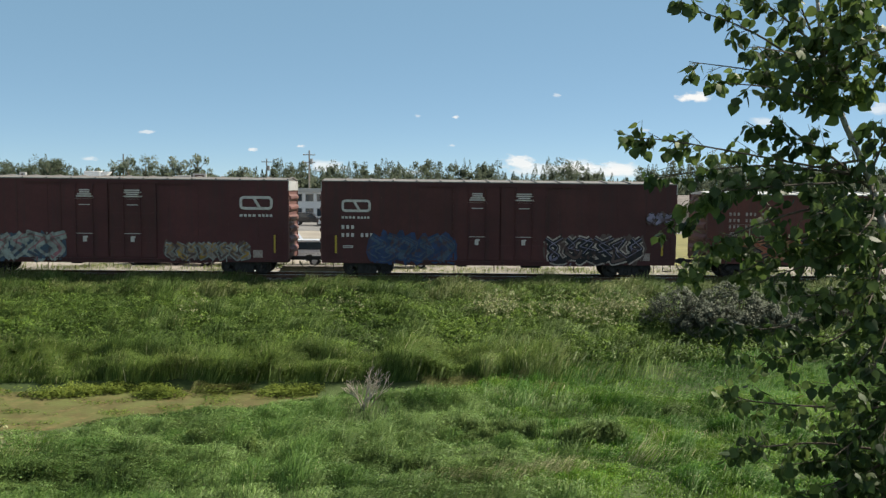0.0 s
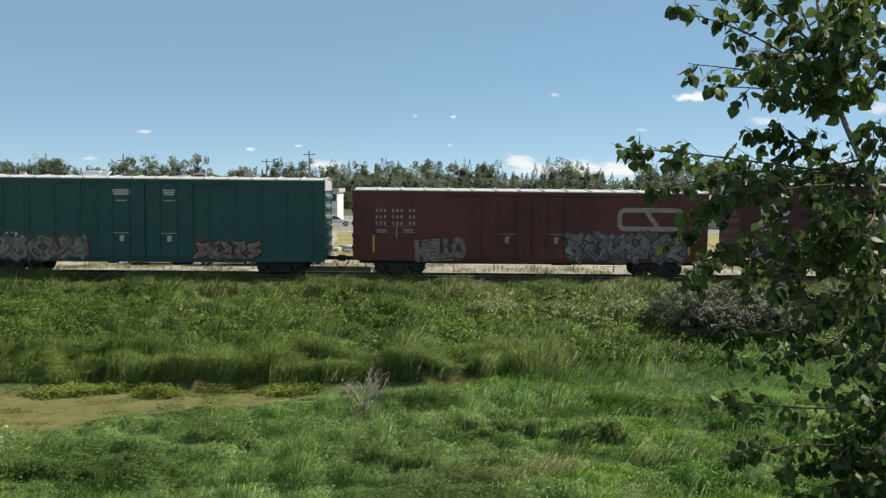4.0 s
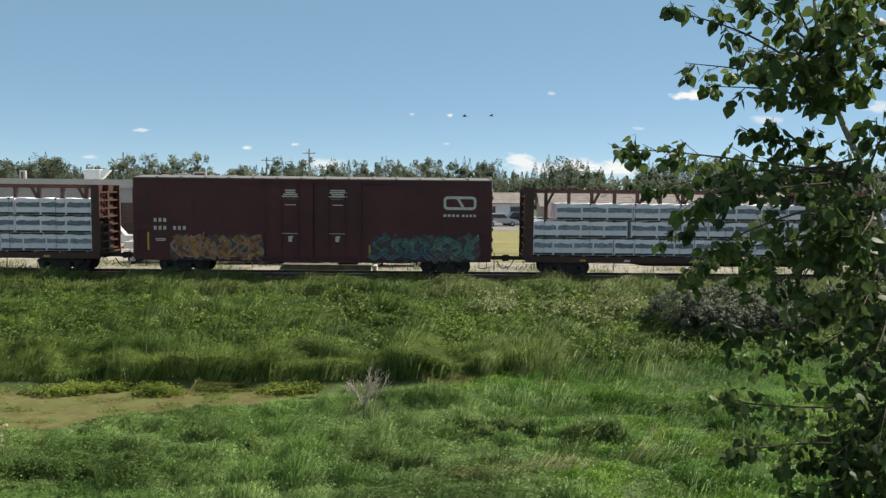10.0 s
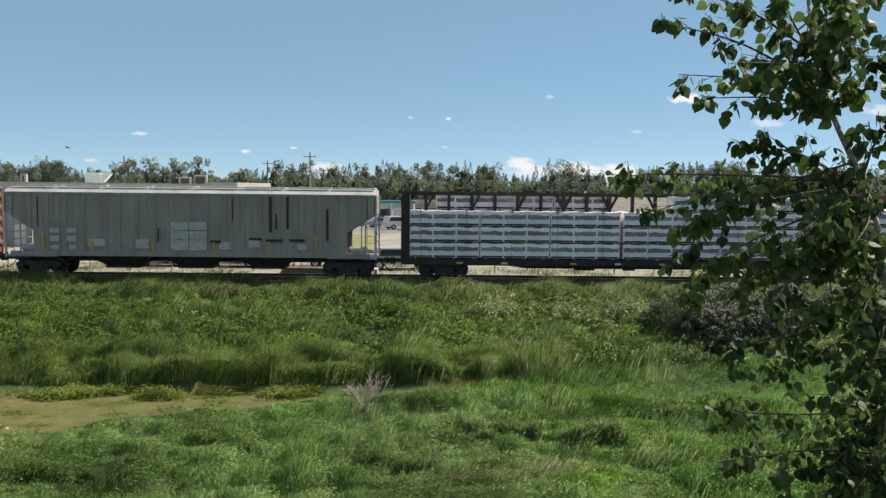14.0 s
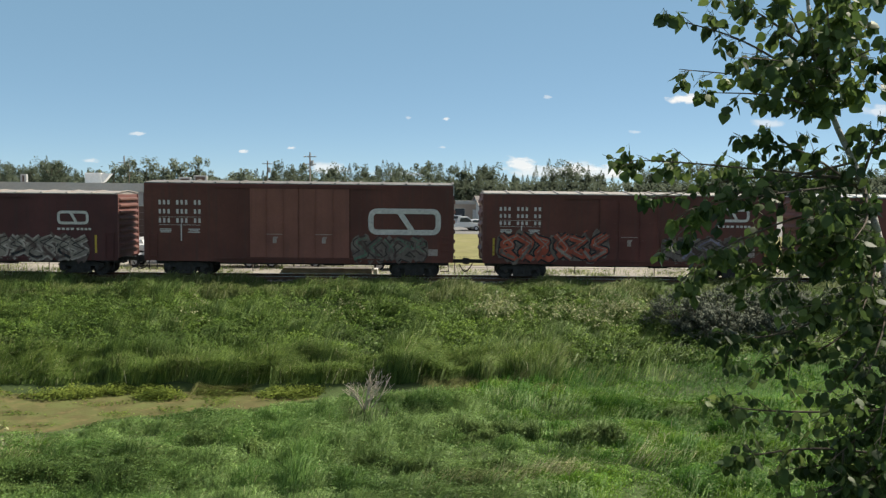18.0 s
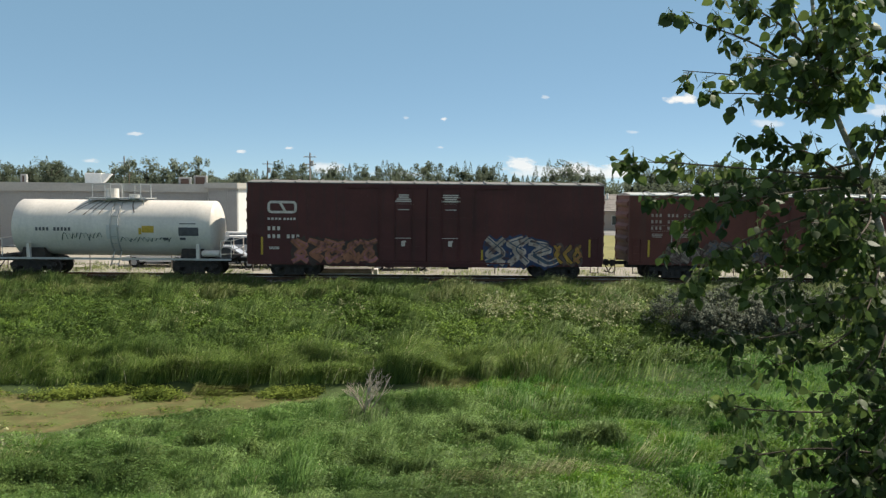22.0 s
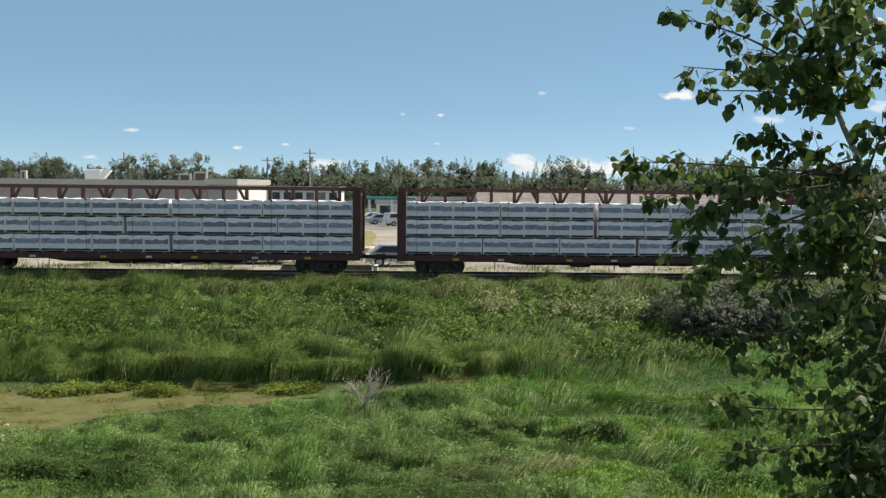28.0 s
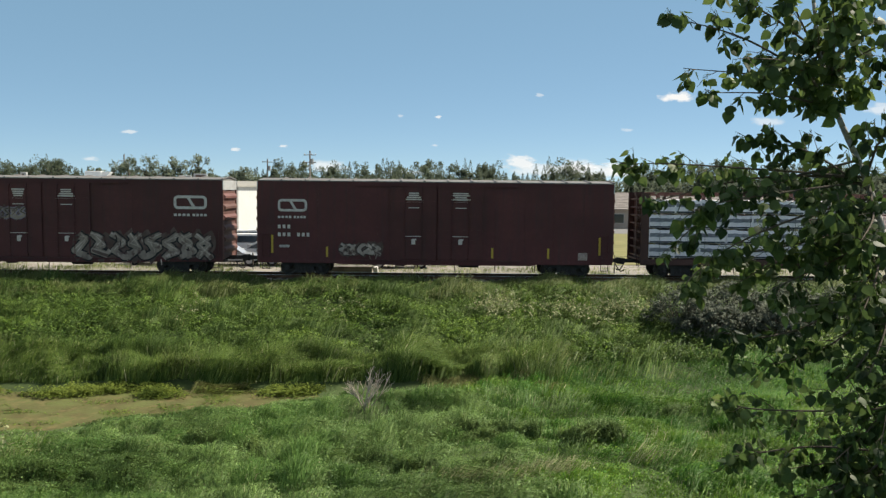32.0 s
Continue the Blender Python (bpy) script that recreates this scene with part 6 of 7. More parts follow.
def wire_fence():
    t = thing("wire_fence", "thin wire fence on slim posts beyond the track", "fence", (0, 51.5, -0.62))
    for k in range(26):
        part("post", Build().tube((0, 0, 0), (0, 0, 1.15), 0.035, 6), OLDWOOD, t, at=(-32 + 2.6 * k, 0, 0))
    for z in (0.4, 0.75, 1.08):
        part("wire", Build().tube((-32, 0, z), (33, 0, z), 0.006, 4), STEEL, t)


wire_fence()

POLEWOOD = mat("weathered pole wood", (0.30, 0.26, 0.22), 0.9, var=0.15, scale=3, fine=25, bump=0.3)


def utility_pole(x, y, h, arms):
    t = thing("utility_pole", "grey wooden utility pole with crossarm", "utility pole", (x, y, -0.7), "utility poles")
    part("pole", Build().tube((0, 0, 0), (0, 0, h), 0.16, 10, 0, 0.11), POLEWOOD, t)
    for z in arms:
        arm = part("crossarm", Build().box(-1.0, 1.0, -0.16, -0.06, z - 0.06, z + 0.06), POLEWOOD, t)
        for dx in (-0.85, -0.3, 0.3, 0.85):
            part("insulator", Build().tube((dx, -0.11, z + 0.06), (dx, -0.11, z + 0.24), 0.05, 6), PALE, arm)
    part("transformer", Build().tube((0.35, 0, h - 2.2), (0.35, 0, h - 1.3), 0.24, 12), PANEL, t)


utility_pole(-19.0, 130, 11.3, (10.6, 9.4))
utility_pole(-52.5, 140, 10.8, (9.6, 8.7))
utility_pole(-29.8, 150, 10.6, (10.0,))

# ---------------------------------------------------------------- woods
# distance haze is mixed into both leaf colours, greyer and bluer than near leaves
FARLEAF = leafmat("dark tree foliage with haze", (0.108, 0.150, 0.112), (0.138, 0.184, 0.140), 0.5, 0.9, 0.10, 0.05)
GREYLEAF = leafmat("poplar foliage greyed by haze", (0.172, 0.232, 0.184), (0.218, 0.282, 0.230), 0.5, 0.9, 0.2, 0.1)


def crown_points(r, kind, h, w):
    """Places of leaf clumps for a tree of height h: a spire for spruce, billows for poplar."""
    if kind == "spruce":
        n = 560
        u = r.random(n) ** 0.8
        a = r.uniform(0, 6.283, n)
        lay = 0.85 + 0.15 * np.sin(u * 26)
        rad = (1 - u) ** 0.8 * w * 0.5 * lay * np.sqrt(r.uniform(0.3, 1, n)) + 0.06
        return np.stack([np.cos(a) * rad, np.sin(a) * rad, h * (0.10 + 0.9 * u)], 1), 1.05 - 0.72 * u
    out = []
    for k in range(15):
        u = r.uniform(0.16, 0.92)
        c = np.array([r.normal(0, w * 0.2), r.normal(0, w * 0.2), h * u])
        s = w * 0.22 * (1.25 - 0.6 * u) * r.uniform(0.7, 1.2)
        d = r.normal(0, 1, (60, 3))
        d /= np.linalg.norm(d, axis=1)[:, None]
        out.append(c + d * s * r.uniform(0.5, 1.12, (60, 1)) * np.array([1, 1, 1.15]))
    return np.concatenate(out), np.full(len(out) * 60, 0.85)


SKYLINE = [(-60, 10.4), (0, 10.2), (45, 9.4), (98, 11.6), (140, 8.0), (200, 7.6), (260, 7.6), (330, 7.4), (378, 7.0), (402, 6.8), (415, 8.0), (432, 9.6), (462, 8.0), (474, 8.6), (490, 11.6), (530, 10.6), (560, 9.4), (600, 10.8), (640, 10.5), (685, 11.5),
           (725, 10.3), (765, 11.8), (800, 10.8), (835, 11.6), (868, 11.2), (895, 8.0), (935, 8.2), (955, 11.6), (1005, 12.2), (1045, 9.6), (1075, 8.8), (1090, 7.0), (1115, 7.2), (1140, 10.0), (1190, 11.6), (1250, 12.2), (1310, 12.0),
           (1360, 11.2), (1450, 11), (1600, 11)]


def woods():
    r = np.random.default_rng(3)
    px, hh = zip(*SKYLINE)
    C, S = [], []
    T = Build()
    k = -60.0
    while k < 1640:
        for row in range(3):
            y = 208 + 20 * row + r.uniform(-6, 6)
            p = k + r.uniform(-8, 8)
            x = ((p - 784) / 1414 + 0.021) * y
            h = (float(np.interp(p, px, hh)) + 1.6) * (y / 215) * (r.uniform(0.68, 1.04) if row < 2 else r.uniform(0.9, 1.02))
            kind = "spruce" if r.random() < 0.6 else "poplar"
            w = h * (0.42 if kind == "spruce" else 0.50)
            pts, size = crown_points(r, kind, h, w)
            C.append(pts + np.array([x, y, -0.7]))
            S.append(r.uniform(0.55, 1.0, len(pts)) * size)
            T.tube((x, y, -0.7), (x, y, h * 0.7), 0.16, 5, 0, 0.05)
        k += 12
    # low undergrowth closes the gaps near the ground
    n = 30000
    y = r.uniform(198, 214, n)
    C.append(np.stack([r.uniform(-0.62, 0.62, n) * y, y, r.uniform(-0.7, 7.2, n)], 1))
    S.append(r.uniform(0.6, 1.2, n))
    c, s = np.concatenate(C), np.concatenate(S)
    q = np.stack([r.normal(0.25, 0.2, len(c)), r.normal(-0.45, 0.2, len(c)), np.full(len(c), 0.85)], 1)
    q /= np.linalg.norm(q, axis=1)[:, None]
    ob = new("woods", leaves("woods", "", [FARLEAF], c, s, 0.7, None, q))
    tagged(ob, "dark mixed spruce and poplar woods on the horizon", "woods", kind="stuff")
    ob = new("wood_trunks", T.mesh("wood_trunks", [BARK]))
    tagged(ob, "thin trunks of the far woods", "trunks", kind="stuff")


woods()


def far_tree(x, y, h, w, seed, leafm):
    """A poplar by the buildings: trunk, limbs, billowing crown with gaps."""
    r = np.random.default_rng(seed)
    t = thing("poplar_tree", "grey-green poplar tree behind the warehouse", "tree", (x, y, -0.7), "poplars behind the warehouse")
    b = Build()
    b.tube((0, 0, 0), (0, 0, h * 0.85), 0.22, 7, 0, 0.05)
    for k in range(9):
        a, z = r.uniform(0, 6.28), h * r.uniform(0.25, 0.75)
        b.tube((0, 0, z), (math.cos(a) * w * 0.35, math.sin(a) * w * 0.35, z + h * 0.16), 0.07, 5, 0, 0.02)
    part("trunk", b, BARK, t)
    c = np.concatenate([crown_points(r, "poplar", h, w * 0.95)[0] for _ in range(2)])
    q = np.stack([r.normal(0.25, 0.35, len(c)), r.normal(-0.25, 0.35, len(c)), np.full(len(c), 0.8)], 1)
    part("crown", leaves("crown", "", [leafm], c, r.uniform(0.25, 0.55, len(c)), 0.7, None, q / np.linalg.norm(q, axis=1)[:, None]), None, t, kind="stuff")


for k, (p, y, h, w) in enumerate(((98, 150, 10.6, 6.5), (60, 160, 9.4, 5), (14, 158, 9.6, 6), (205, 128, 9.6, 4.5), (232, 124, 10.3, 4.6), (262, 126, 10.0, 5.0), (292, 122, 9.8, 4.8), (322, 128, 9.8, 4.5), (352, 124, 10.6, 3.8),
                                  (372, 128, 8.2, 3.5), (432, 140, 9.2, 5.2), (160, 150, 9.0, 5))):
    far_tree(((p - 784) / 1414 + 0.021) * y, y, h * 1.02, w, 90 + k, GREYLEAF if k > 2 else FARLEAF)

# ---------------------------------------------------------------- the poplar beside the camera
POPLAR = mat("poplar leaf", (0.080, 0.124, 0.040), 0.55, var=0.3, scale=3.0, fine=90.0, bump=0.05, rnd=0.45, island=0.5, trans=0.45, spec=0.36, hue=(0.110, 0.174, 0.046))
TWIG = mat("pale poplar bark", (0.36, 0.34, 0.30), 0.85, var=0.25, scale=18, fine=90, bump=0.4, dirt=(0.12, 0.10, 0.08), dirt_amt=0.5)
TWIGDARK = mat("brown poplar twig", (0.11, 0.085, 0.06), 0.85, var=0.25, scale=18, fine=90, bump=0.3)
SWAYING = []
leaf_rng = random.Random(12)


def leaf_shape():
    """A pointed oval leaf, folded along its rib, with its stalk; 1 long, tip at -z."""
    half = [(0.0, 0.0), (0.30, -0.10), (0.42, -0.28), (0.40, -0.46), (0.27, -0.68), (0.12, -0.86), (0.0, -1.0)]
    rib = [(0.0, 0.02, z) for _, z in half]
    vs = rib + [(x, -0.10 * x, z) for x, z in half] + [(-x, -0.10 * x, z) for x, z in half]
    n = len(half)
    fs = []
    for i in range(n - 1):
        fs += [(i, i + 1, n + i + 1, n + i), (i, 2 * n + i, 2 * n + i + 1, i + 1)]
    vs += [(-0.018, 0.02, 0.02), (0.018, 0.02, 0.02), (0.014, 0.05, 0.55), (-0.014, 0.05, 0.55)]
    fs.append((3 * n, 3 * n + 1, 3 * n + 2, 3 * n + 3))
    return vs, [f for f in fs]


LEAF_V, LEAF_F = leaf_shape()
tree_base = Vector((3.22, 5.0, ground_z(3.2, 5.0) - 0.05))
poplar = thing("poplar_tree", "young poplar tree with fluttering dark green leaves", "tree", tuple(tree_base))
TRUNK = [(3.2, 5.0, 1.34), (3.13, 5.0, 2.69), (3.02, 5.0, 3.81), (2.92, 5.0, 4.42), (2.77, 5.0, 4.85), (2.58, 5.0, 5.24), (2.45, 5.0, 5.62), (2.37, 5.0, 6.13), (2.29, 5.0, 6.67)]


def limb(b, pts, r0, r1, sides=8):
    n = len(pts)
    for i, (p, q) in enumerate(zip(pts, pts[1:])):
        a, c = r0 + (r1 - r0) * i / (n - 1), r0 + (r1 - r0) * (i + 1) / (n - 1)
        b.tube(p, q, a, sides, 0, c)


def smooth_line(pts, n=5):
    """More points along a bent line, rounded."""
    P = [Vector(p) for p in pts]
    P = [P[0] * 2 - P[1]] + P + [P[-1] * 2 - P[-2]]
    out = []
    for i in range(1, len(P) - 2):
        for k in range(n):
            t = k / n
            out.append(0.5 * ((2 * P[i]) + (P[i + 1] - P[i - 1]) * t + (2 * P[i - 1] - 5 * P[i] + 4 * P[i + 1] - P[i + 2]) * t * t + (3 * P[i] - P[i - 1] - 3 * P[i + 1] + P[i + 2]) * t ** 3))
    return out + [P[-2]]


b = Build()
limb(b, smooth_line([tuple(tree_base), (3.24, 5.0, 0.2)] + TRUNK), 0.042, 0.006, 10)
tr = part("trunk", b, TWIG, poplar, "slender pale trunk", smooth=True)
tr.matrix_basis = Matrix.Translation(-tree_base)


def branch(pts, count, own, sway):
    """A side branch with twigs and leaves; the first few leaves are pieces of their own."""
    r = leaf_rng
    line = smooth_line(pts, 6)
    root = line[0]
    b = Build()
    limb(b, [p - root for p in line], 0.009, 0.0025, 6)
    spots = []
    count = round(count * (0.88 if root.z > 5.2 else 0.85))
    n_tw = max(5, count // 8)
    for k in range(n_tw):
        u = 0.9 + 0.1 * r.random() if k >= n_tw - 2 else 0.06 + 0.94 * ((k + r.random()) / n_tw) ** (1.0 if 4.65 < root.z < 5.2 else 1.4)     # thicker towards the trunk
        f = u * (len(line) - 1)
        i = min(int(f), len(line) - 2)
        p = line[i].lerp(line[i + 1], f - i) - root
        way = (line[i + 1] - line[i]).normalized()
        d = (way * r.uniform(0.2, 0.9) + Vector((r.uniform(-0.6, 0.6), r.uniform(-0.9, 0.9), r.uniform(-0.6, 0.75)))).normalized()
        ln = r.uniform(0.08, 0.26) * (1.2 - 0.6 * u)
        q = p + d * ln
        b.tube(p, q, 0.0026, 5, 0, 0.0014)
        for j in range(count // n_tw):
            spots.append(p.lerp(q, 1.02 if j == 0 else r.uniform(0.15, 1.08)))
    arm = part("branch", b, TWIGDARK, poplar, "thin leafy side branch", at=root - tree_base)
    SWAYING.append((arm, root - tree_base, sway, r.uniform(-0.4, 0.4)))
    single = shared("leaf", lambda: leaf_mesh())
    V, T = [], []
    for k, s in enumerate(spots):
        size = r.uniform(0.046, 0.088)
        m = Matrix.Translation(s) @ Euler((r.gauss(0.35, 0.5), r.gauss(0.25, 0.45), r.uniform(0, 6.283))).to_matrix().to_4x4() @ Matrix.Scale(size, 4) @ Matrix.Translation((0, 0, -0.45))
        if k < own:
            part("leaf", single, None, arm, at=m)
            continue
        o = len(V)
        V += [tuple(m @ Vector(v)) for v in LEAF_V]
        T += [tuple(o + i for i in f) for f in LEAF_F]
    me = bpy.data.meshes.new("foliage")
    me.from_pydata(V, [], T)
    me.materials.append(POPLAR)
    me.polygons.foreach_set("use_smooth", [True] * len(T))
    part("foliage", me, None, arm, "dark green pointed oval leaves", kind="stuff")


def leaf_mesh():
    me = bpy.data.meshes.new("leaf")
    me.from_pydata(LEAF_V, [], LEAF_F)
    me.materials.append(POPLAR)
    me.polygons.foreach_set("use_smooth", [True] * len(LEAF_F))
    return me


branch([(2.51, 5.0, 5.41), (2.0, 5.0, 5.71), (1.52, 5.0, 5.86)], 150, 0, 0.45)
branch([(2.53, 5.0, 5.34), (2.15, 5.15, 5.5), (1.7, 5.3, 5.58)], 125, 40, 0.45)
branch([(2.56, 5.0, 5.27), (2.15, 4.9, 5.36), (1.7, 4.8, 5.37)], 104, 50, 0.45)
branch([(2.45, 5.0, 5.62), (2.11, 5.1, 5.91), (1.74, 5.2, 6.1)], 137, 0, 0.45)
branch([(2.45, 5.0, 5.62), (2.67, 5.0, 5.86), (2.87, 5.0, 6.0)], 87, 0, 0.45)
branch([(2.56, 5.0, 5.27), (2.68, 4.85, 5.46), (2.82, 4.7, 5.57)], 100, 0, 0.45)
branch([(2.47, 5.0, 5.55), (2.24, 4.85, 5.82), (2.06, 4.7, 6.05)], 100, 0, 0.45)
branch([(2.57, 5.0, 5.25), (2.21, 4.75, 5.51), (1.81, 4.5, 5.53)], 94, 0, 0.45)
branch([(2.51, 5.0, 5.45), (2.74, 5.25, 5.7), (3.09, 5.5, 5.9)], 100, 0, 0.45)
branch([(2.77, 5.0, 4.85), (2.13, 5.07, 4.93), (1.61, 5.13, 4.99), (1.28, 5.2, 5.01)], 200, 60, 0.9)
branch([(2.77, 5.0, 4.85), (2.2, 5.1, 4.88), (1.78, 5.15, 4.82), (1.45, 5.2, 4.74)], 110, 0, 0.9)
branch([(2.70, 5.0, 4.95), (2.1, 5.1, 4.8), (1.75, 5.1, 4.6), (1.6, 5.1, 4.48)], 80, 0, 0.8)
branch([(2.79, 5.0, 4.82), (2.32, 4.9, 4.78), (1.82, 4.8, 4.72), (1.57, 4.7, 4.67)], 228, 0, 0.55)
branch([(2.82, 5.0, 4.75), (2.42, 5.0, 5.02), (2.03, 5.0, 5.11)], 179, 0, 0.55)
branch([(2.84, 5.0, 4.6), (2.45, 5.07, 4.45), (2.04, 5.13, 4.37), (1.77, 5.2, 4.25)], 245, 0, 0.55)
branch([(2.79, 5.0, 4.89), (2.82, 4.9, 5.09), (2.94, 4.8, 5.22)], 98, 0, 0.55)
branch([(2.88, 5.0, 4.46), (2.36, 4.8, 4.3), (2.0, 4.6, 4.21)], 179, 0, 0.55)
branch([(2.82, 5.0, 4.71), (2.5, 4.7, 4.61), (2.15, 4.4, 4.62)], 179, 0, 0.55)
branch([(2.88, 5.0, 4.53), (2.81, 5.25, 4.33), (2.78, 5.5, 4.35)], 147, 0, 0.55)
branch([(2.93, 5.0, 4.32), (2.51, 5.0, 3.95), (2.08, 5.0, 3.84), (1.9, 5.0, 3.89)], 196, 40, 0.5)
branch([(2.96, 5.0, 4.1), (2.68, 5.1, 3.79), (2.43, 5.2, 3.65), (2.29, 5.3, 3.59)], 179, 0, 0.5)
branch([(2.99, 5.0, 3.95), (2.7, 4.85, 3.69), (2.45, 4.7, 3.55)], 147, 0, 0.5)
branch([(2.95, 5.0, 4.24), (2.62, 4.75, 4.13), (2.22, 4.5, 4.13)], 179, 0, 0.5)
branch([(3.06, 5.0, 3.37), (2.54, 5.0, 3.36), (2.13, 5.0, 3.38), (1.95, 5.0, 3.42)], 196, 50, 0.35)
branch([(3.09, 5.0, 3.07), (2.58, 5.07, 3.1), (2.2, 5.13, 3.04), (2.08, 5.2, 3.0)], 196, 50, 0.35)
branch([(3.12, 5.0, 2.88), (2.69, 4.9, 2.92), (2.36, 4.8, 2.88)], 147, 0, 0.35)
branch([(3.04, 5.0, 3.62), (2.92, 5.15, 3.32), (2.9, 5.3, 3.04)], 114, 0, 0.35)
branch([(2.80, 5.0, 4.80), (2.66, 4.7, 4.62), (2.42, 4.4, 4.50)], 150, 0, 0.4)
branch([(2.90, 5.0, 4.44), (2.70, 4.7, 4.25), (2.45, 4.4, 4.05)], 150, 0, 0.4)
branch([(2.96, 5.0, 4.10), (2.78, 4.7, 3.95), (2.55, 4.45, 3.72)], 130, 0, 0.4)
branch([(3.02, 5.0, 3.80), (2.85, 4.75, 3.55), (2.66, 4.5, 3.30)], 120, 0, 0.35)
branch([(3.10, 5.0, 3.00), (2.88, 4.75, 2.95), (2.62, 4.5, 2.80)], 120, 0, 0.3)
branch([(2.46, 5.0, 5.60), (2.50, 4.8, 5.78), (2.42, 4.6, 5.95)], 130, 0, 0.4)
branch([(2.82, 5.0, 4.72), (2.3, 4.95, 4.6), (1.85, 4.9, 4.42), (1.62, 4.9, 4.24)], 150, 0, 0.6)
branch([(2.86, 5.0, 4.55), (2.4, 5.1, 4.38), (2.0, 5.1, 4.18)], 170, 0, 0.5)
branch([(3.10, 5.0, 3.12), (2.82, 4.85, 3.02), (2.5, 4.7, 2.92)], 170, 0, 0.3)
branch([(3.16, 5.0, 2.55), (2.86, 4.85, 2.75), (2.56, 4.7, 2.82)], 170, 0, 0.3)
branch([(3.08, 5.0, 3.28), (2.95, 4.8, 3.12), (2.8, 4.6, 2.95)], 130, 0, 0.3)
branch([(3.12, 5.0, 2.95), (2.75, 5.1, 2.98), (2.4, 5.2, 2.9)], 190, 0, 0.3)
branch([(3.05, 5.0, 3.45), (2.8, 4.9, 3.25), (2.55, 4.8, 3.1)], 170, 0, 0.3)
branch([(2.52, 5.0, 5.40), (2.42, 4.75, 5.62), (2.33, 4.6, 5.9)], 110, 0, 0.4)
branch([(2.50, 5.0, 5.44), (2.55, 4.75, 5.55), (2.62, 4.55, 5.60)], 70, 0, 0.4)


# ---------------------------------------------------------------- clouds
def cloud_material(seed, thick, wide):
    m = bpy.data.materials.new("thin cloud")
    m.use_nodes = True
    n, l = m.node_tree.nodes, m.node_tree.links
    co = n.new("ShaderNodeTexCoord")
    mp = n.new("ShaderNodeMapping")
    mp.inputs["Location"].default_value = (-0.5, -0.5, 0)
    l.new(co.outputs["UV"], mp.inputs[0])
    ln = n.new("ShaderNodeVectorMath")
    ln.operation = "LENGTH"
    l.new(mp.outputs[0], ln.inputs[0])
    nz = n.new("ShaderNodeTexNoise")
    nz.inputs["Scale"].default_value, nz.inputs["Detail"].default_value = 5.5 / wide, 10.0
    mp2 = n.new("ShaderNodeMapping")
    mp2.inputs["Location"].default_value, mp2.inputs["Scale"].default_value = (seed * 97.0, 0, seed * 31.0), (1.0, 1.0, 2.2)
    l.new(co.outputs["Object"], mp2.inputs[0])
    l.new(mp2.outputs[0], nz.inputs["Vector"])
    edge = n.new("ShaderNodeMapRange")
    edge.inputs[1].default_value, edge.inputs[2].default_value, edge.inputs[3].default_value, edge.inputs[4].default_value = 0.5, 0.05, -0.50, 0.28
    l.new(ln.outputs["Value"], edge.inputs[0])
    add = n.new("ShaderNodeMath")
    add.operation = "ADD"
    l.new(nz.outputs[0], add.inputs[0])
    l.new(edge.outputs[0], add.inputs[1])
    al = n.new("ShaderNodeMapRange")
    al.inputs[1].default_value, al.inputs[2].default_value, al.inputs[4].default_value = 0.34, 0.62, thick
    l.new(add.outputs[0], al.inputs[0])
    # the sheet glows: emission replaces sunlight on the cloud
    em, tp, mx = n.new("ShaderNodeEmission"), n.new("ShaderNodeBsdfTransparent"), n.new("ShaderNodeMixShader")
    em.inputs["Color"].default_value, em.inputs["Strength"].default_value = (0.93, 0.95, 1.0, 1), 0.78
    l.new(al.outputs[0], mx.inputs[0])
    l.new(tp.outputs[0], mx.inputs[1])
    l.new(em.outputs[0], mx.inputs[2])
    l.new(mx.outputs[0], n["Material Output"].inputs["Surface"])
    return m


CLOUDS = []
for k, (x, z, w, h, thick, drift) in enumerate((
    (861, 308, 205, 56, 0.95, 1), (416, 308, 48, 22, 0.4, 1), (-895, 175, 90, 22, 0.55, 1), (-562, 123, 60, 20, 0.7, 1), (-406, 135, 50, 16, 0.65, 1), (-30, 236, 34, 22, 0.35, 1), (90, 234, 36, 24, 0.75, 1), (80, 143, 40, 14, 0.4, 1),
    (296, 90, 190, 80, 1.0, 0), (481, 80, 220, 80, 0.95, 0), (623, 76, 220, 76, 0.9, 0), (-330, 72, 250, 64, 0.8, 0), (390, 66, 420, 70, 0.75, 0), (703, 199, 80, 20, 0.35, 1), (560, 62, 480, 74, 0.8, 0), (-1080, 88, 90, 30, 0.6, 0),
    (1100, 230, 200, 54, 0.6, 0), (1459, 277, 200, 66, 0.7, 0), (-102, 55, 420, 34, 0.55, 0))):
    b = Build()
    vs, n = [], 8
    for j in range(n + 1):
        for i in range(n + 1):
            u, v = i / n - 0.5, j / n - 0.5
            vs.append((w * u, -0.2 * h * math.cos(math.pi * v), h * v))
    b.add(vs, [(j * (n + 1) + i, j * (n + 1) + i + 1, (j + 1) * (n + 1) + i + 1, (j + 1) * (n + 1) + i) for j in range(n) for i in range(n)])
    me = b.mesh("cloud", [cloud_material(k + 1, thick if drift else thick * 0.8, w)])
    uv = me.uv_layers.new()
    for lp in me.loops:
        c = me.vertices[lp.vertex_index].co
        uv.data[lp.index].uv = (c.x / w + 0.5, c.z / h + 0.5)
    ob = new("cloud", me)
    ob.matrix_basis = Matrix.Translation((x, 2600, z))
    ob.visible_shadow = False
    tagged(ob, "small white fair-weather cloud in the blue sky", "cloud", "clouds")
    CLOUDS.append((ob, x, z, drift))

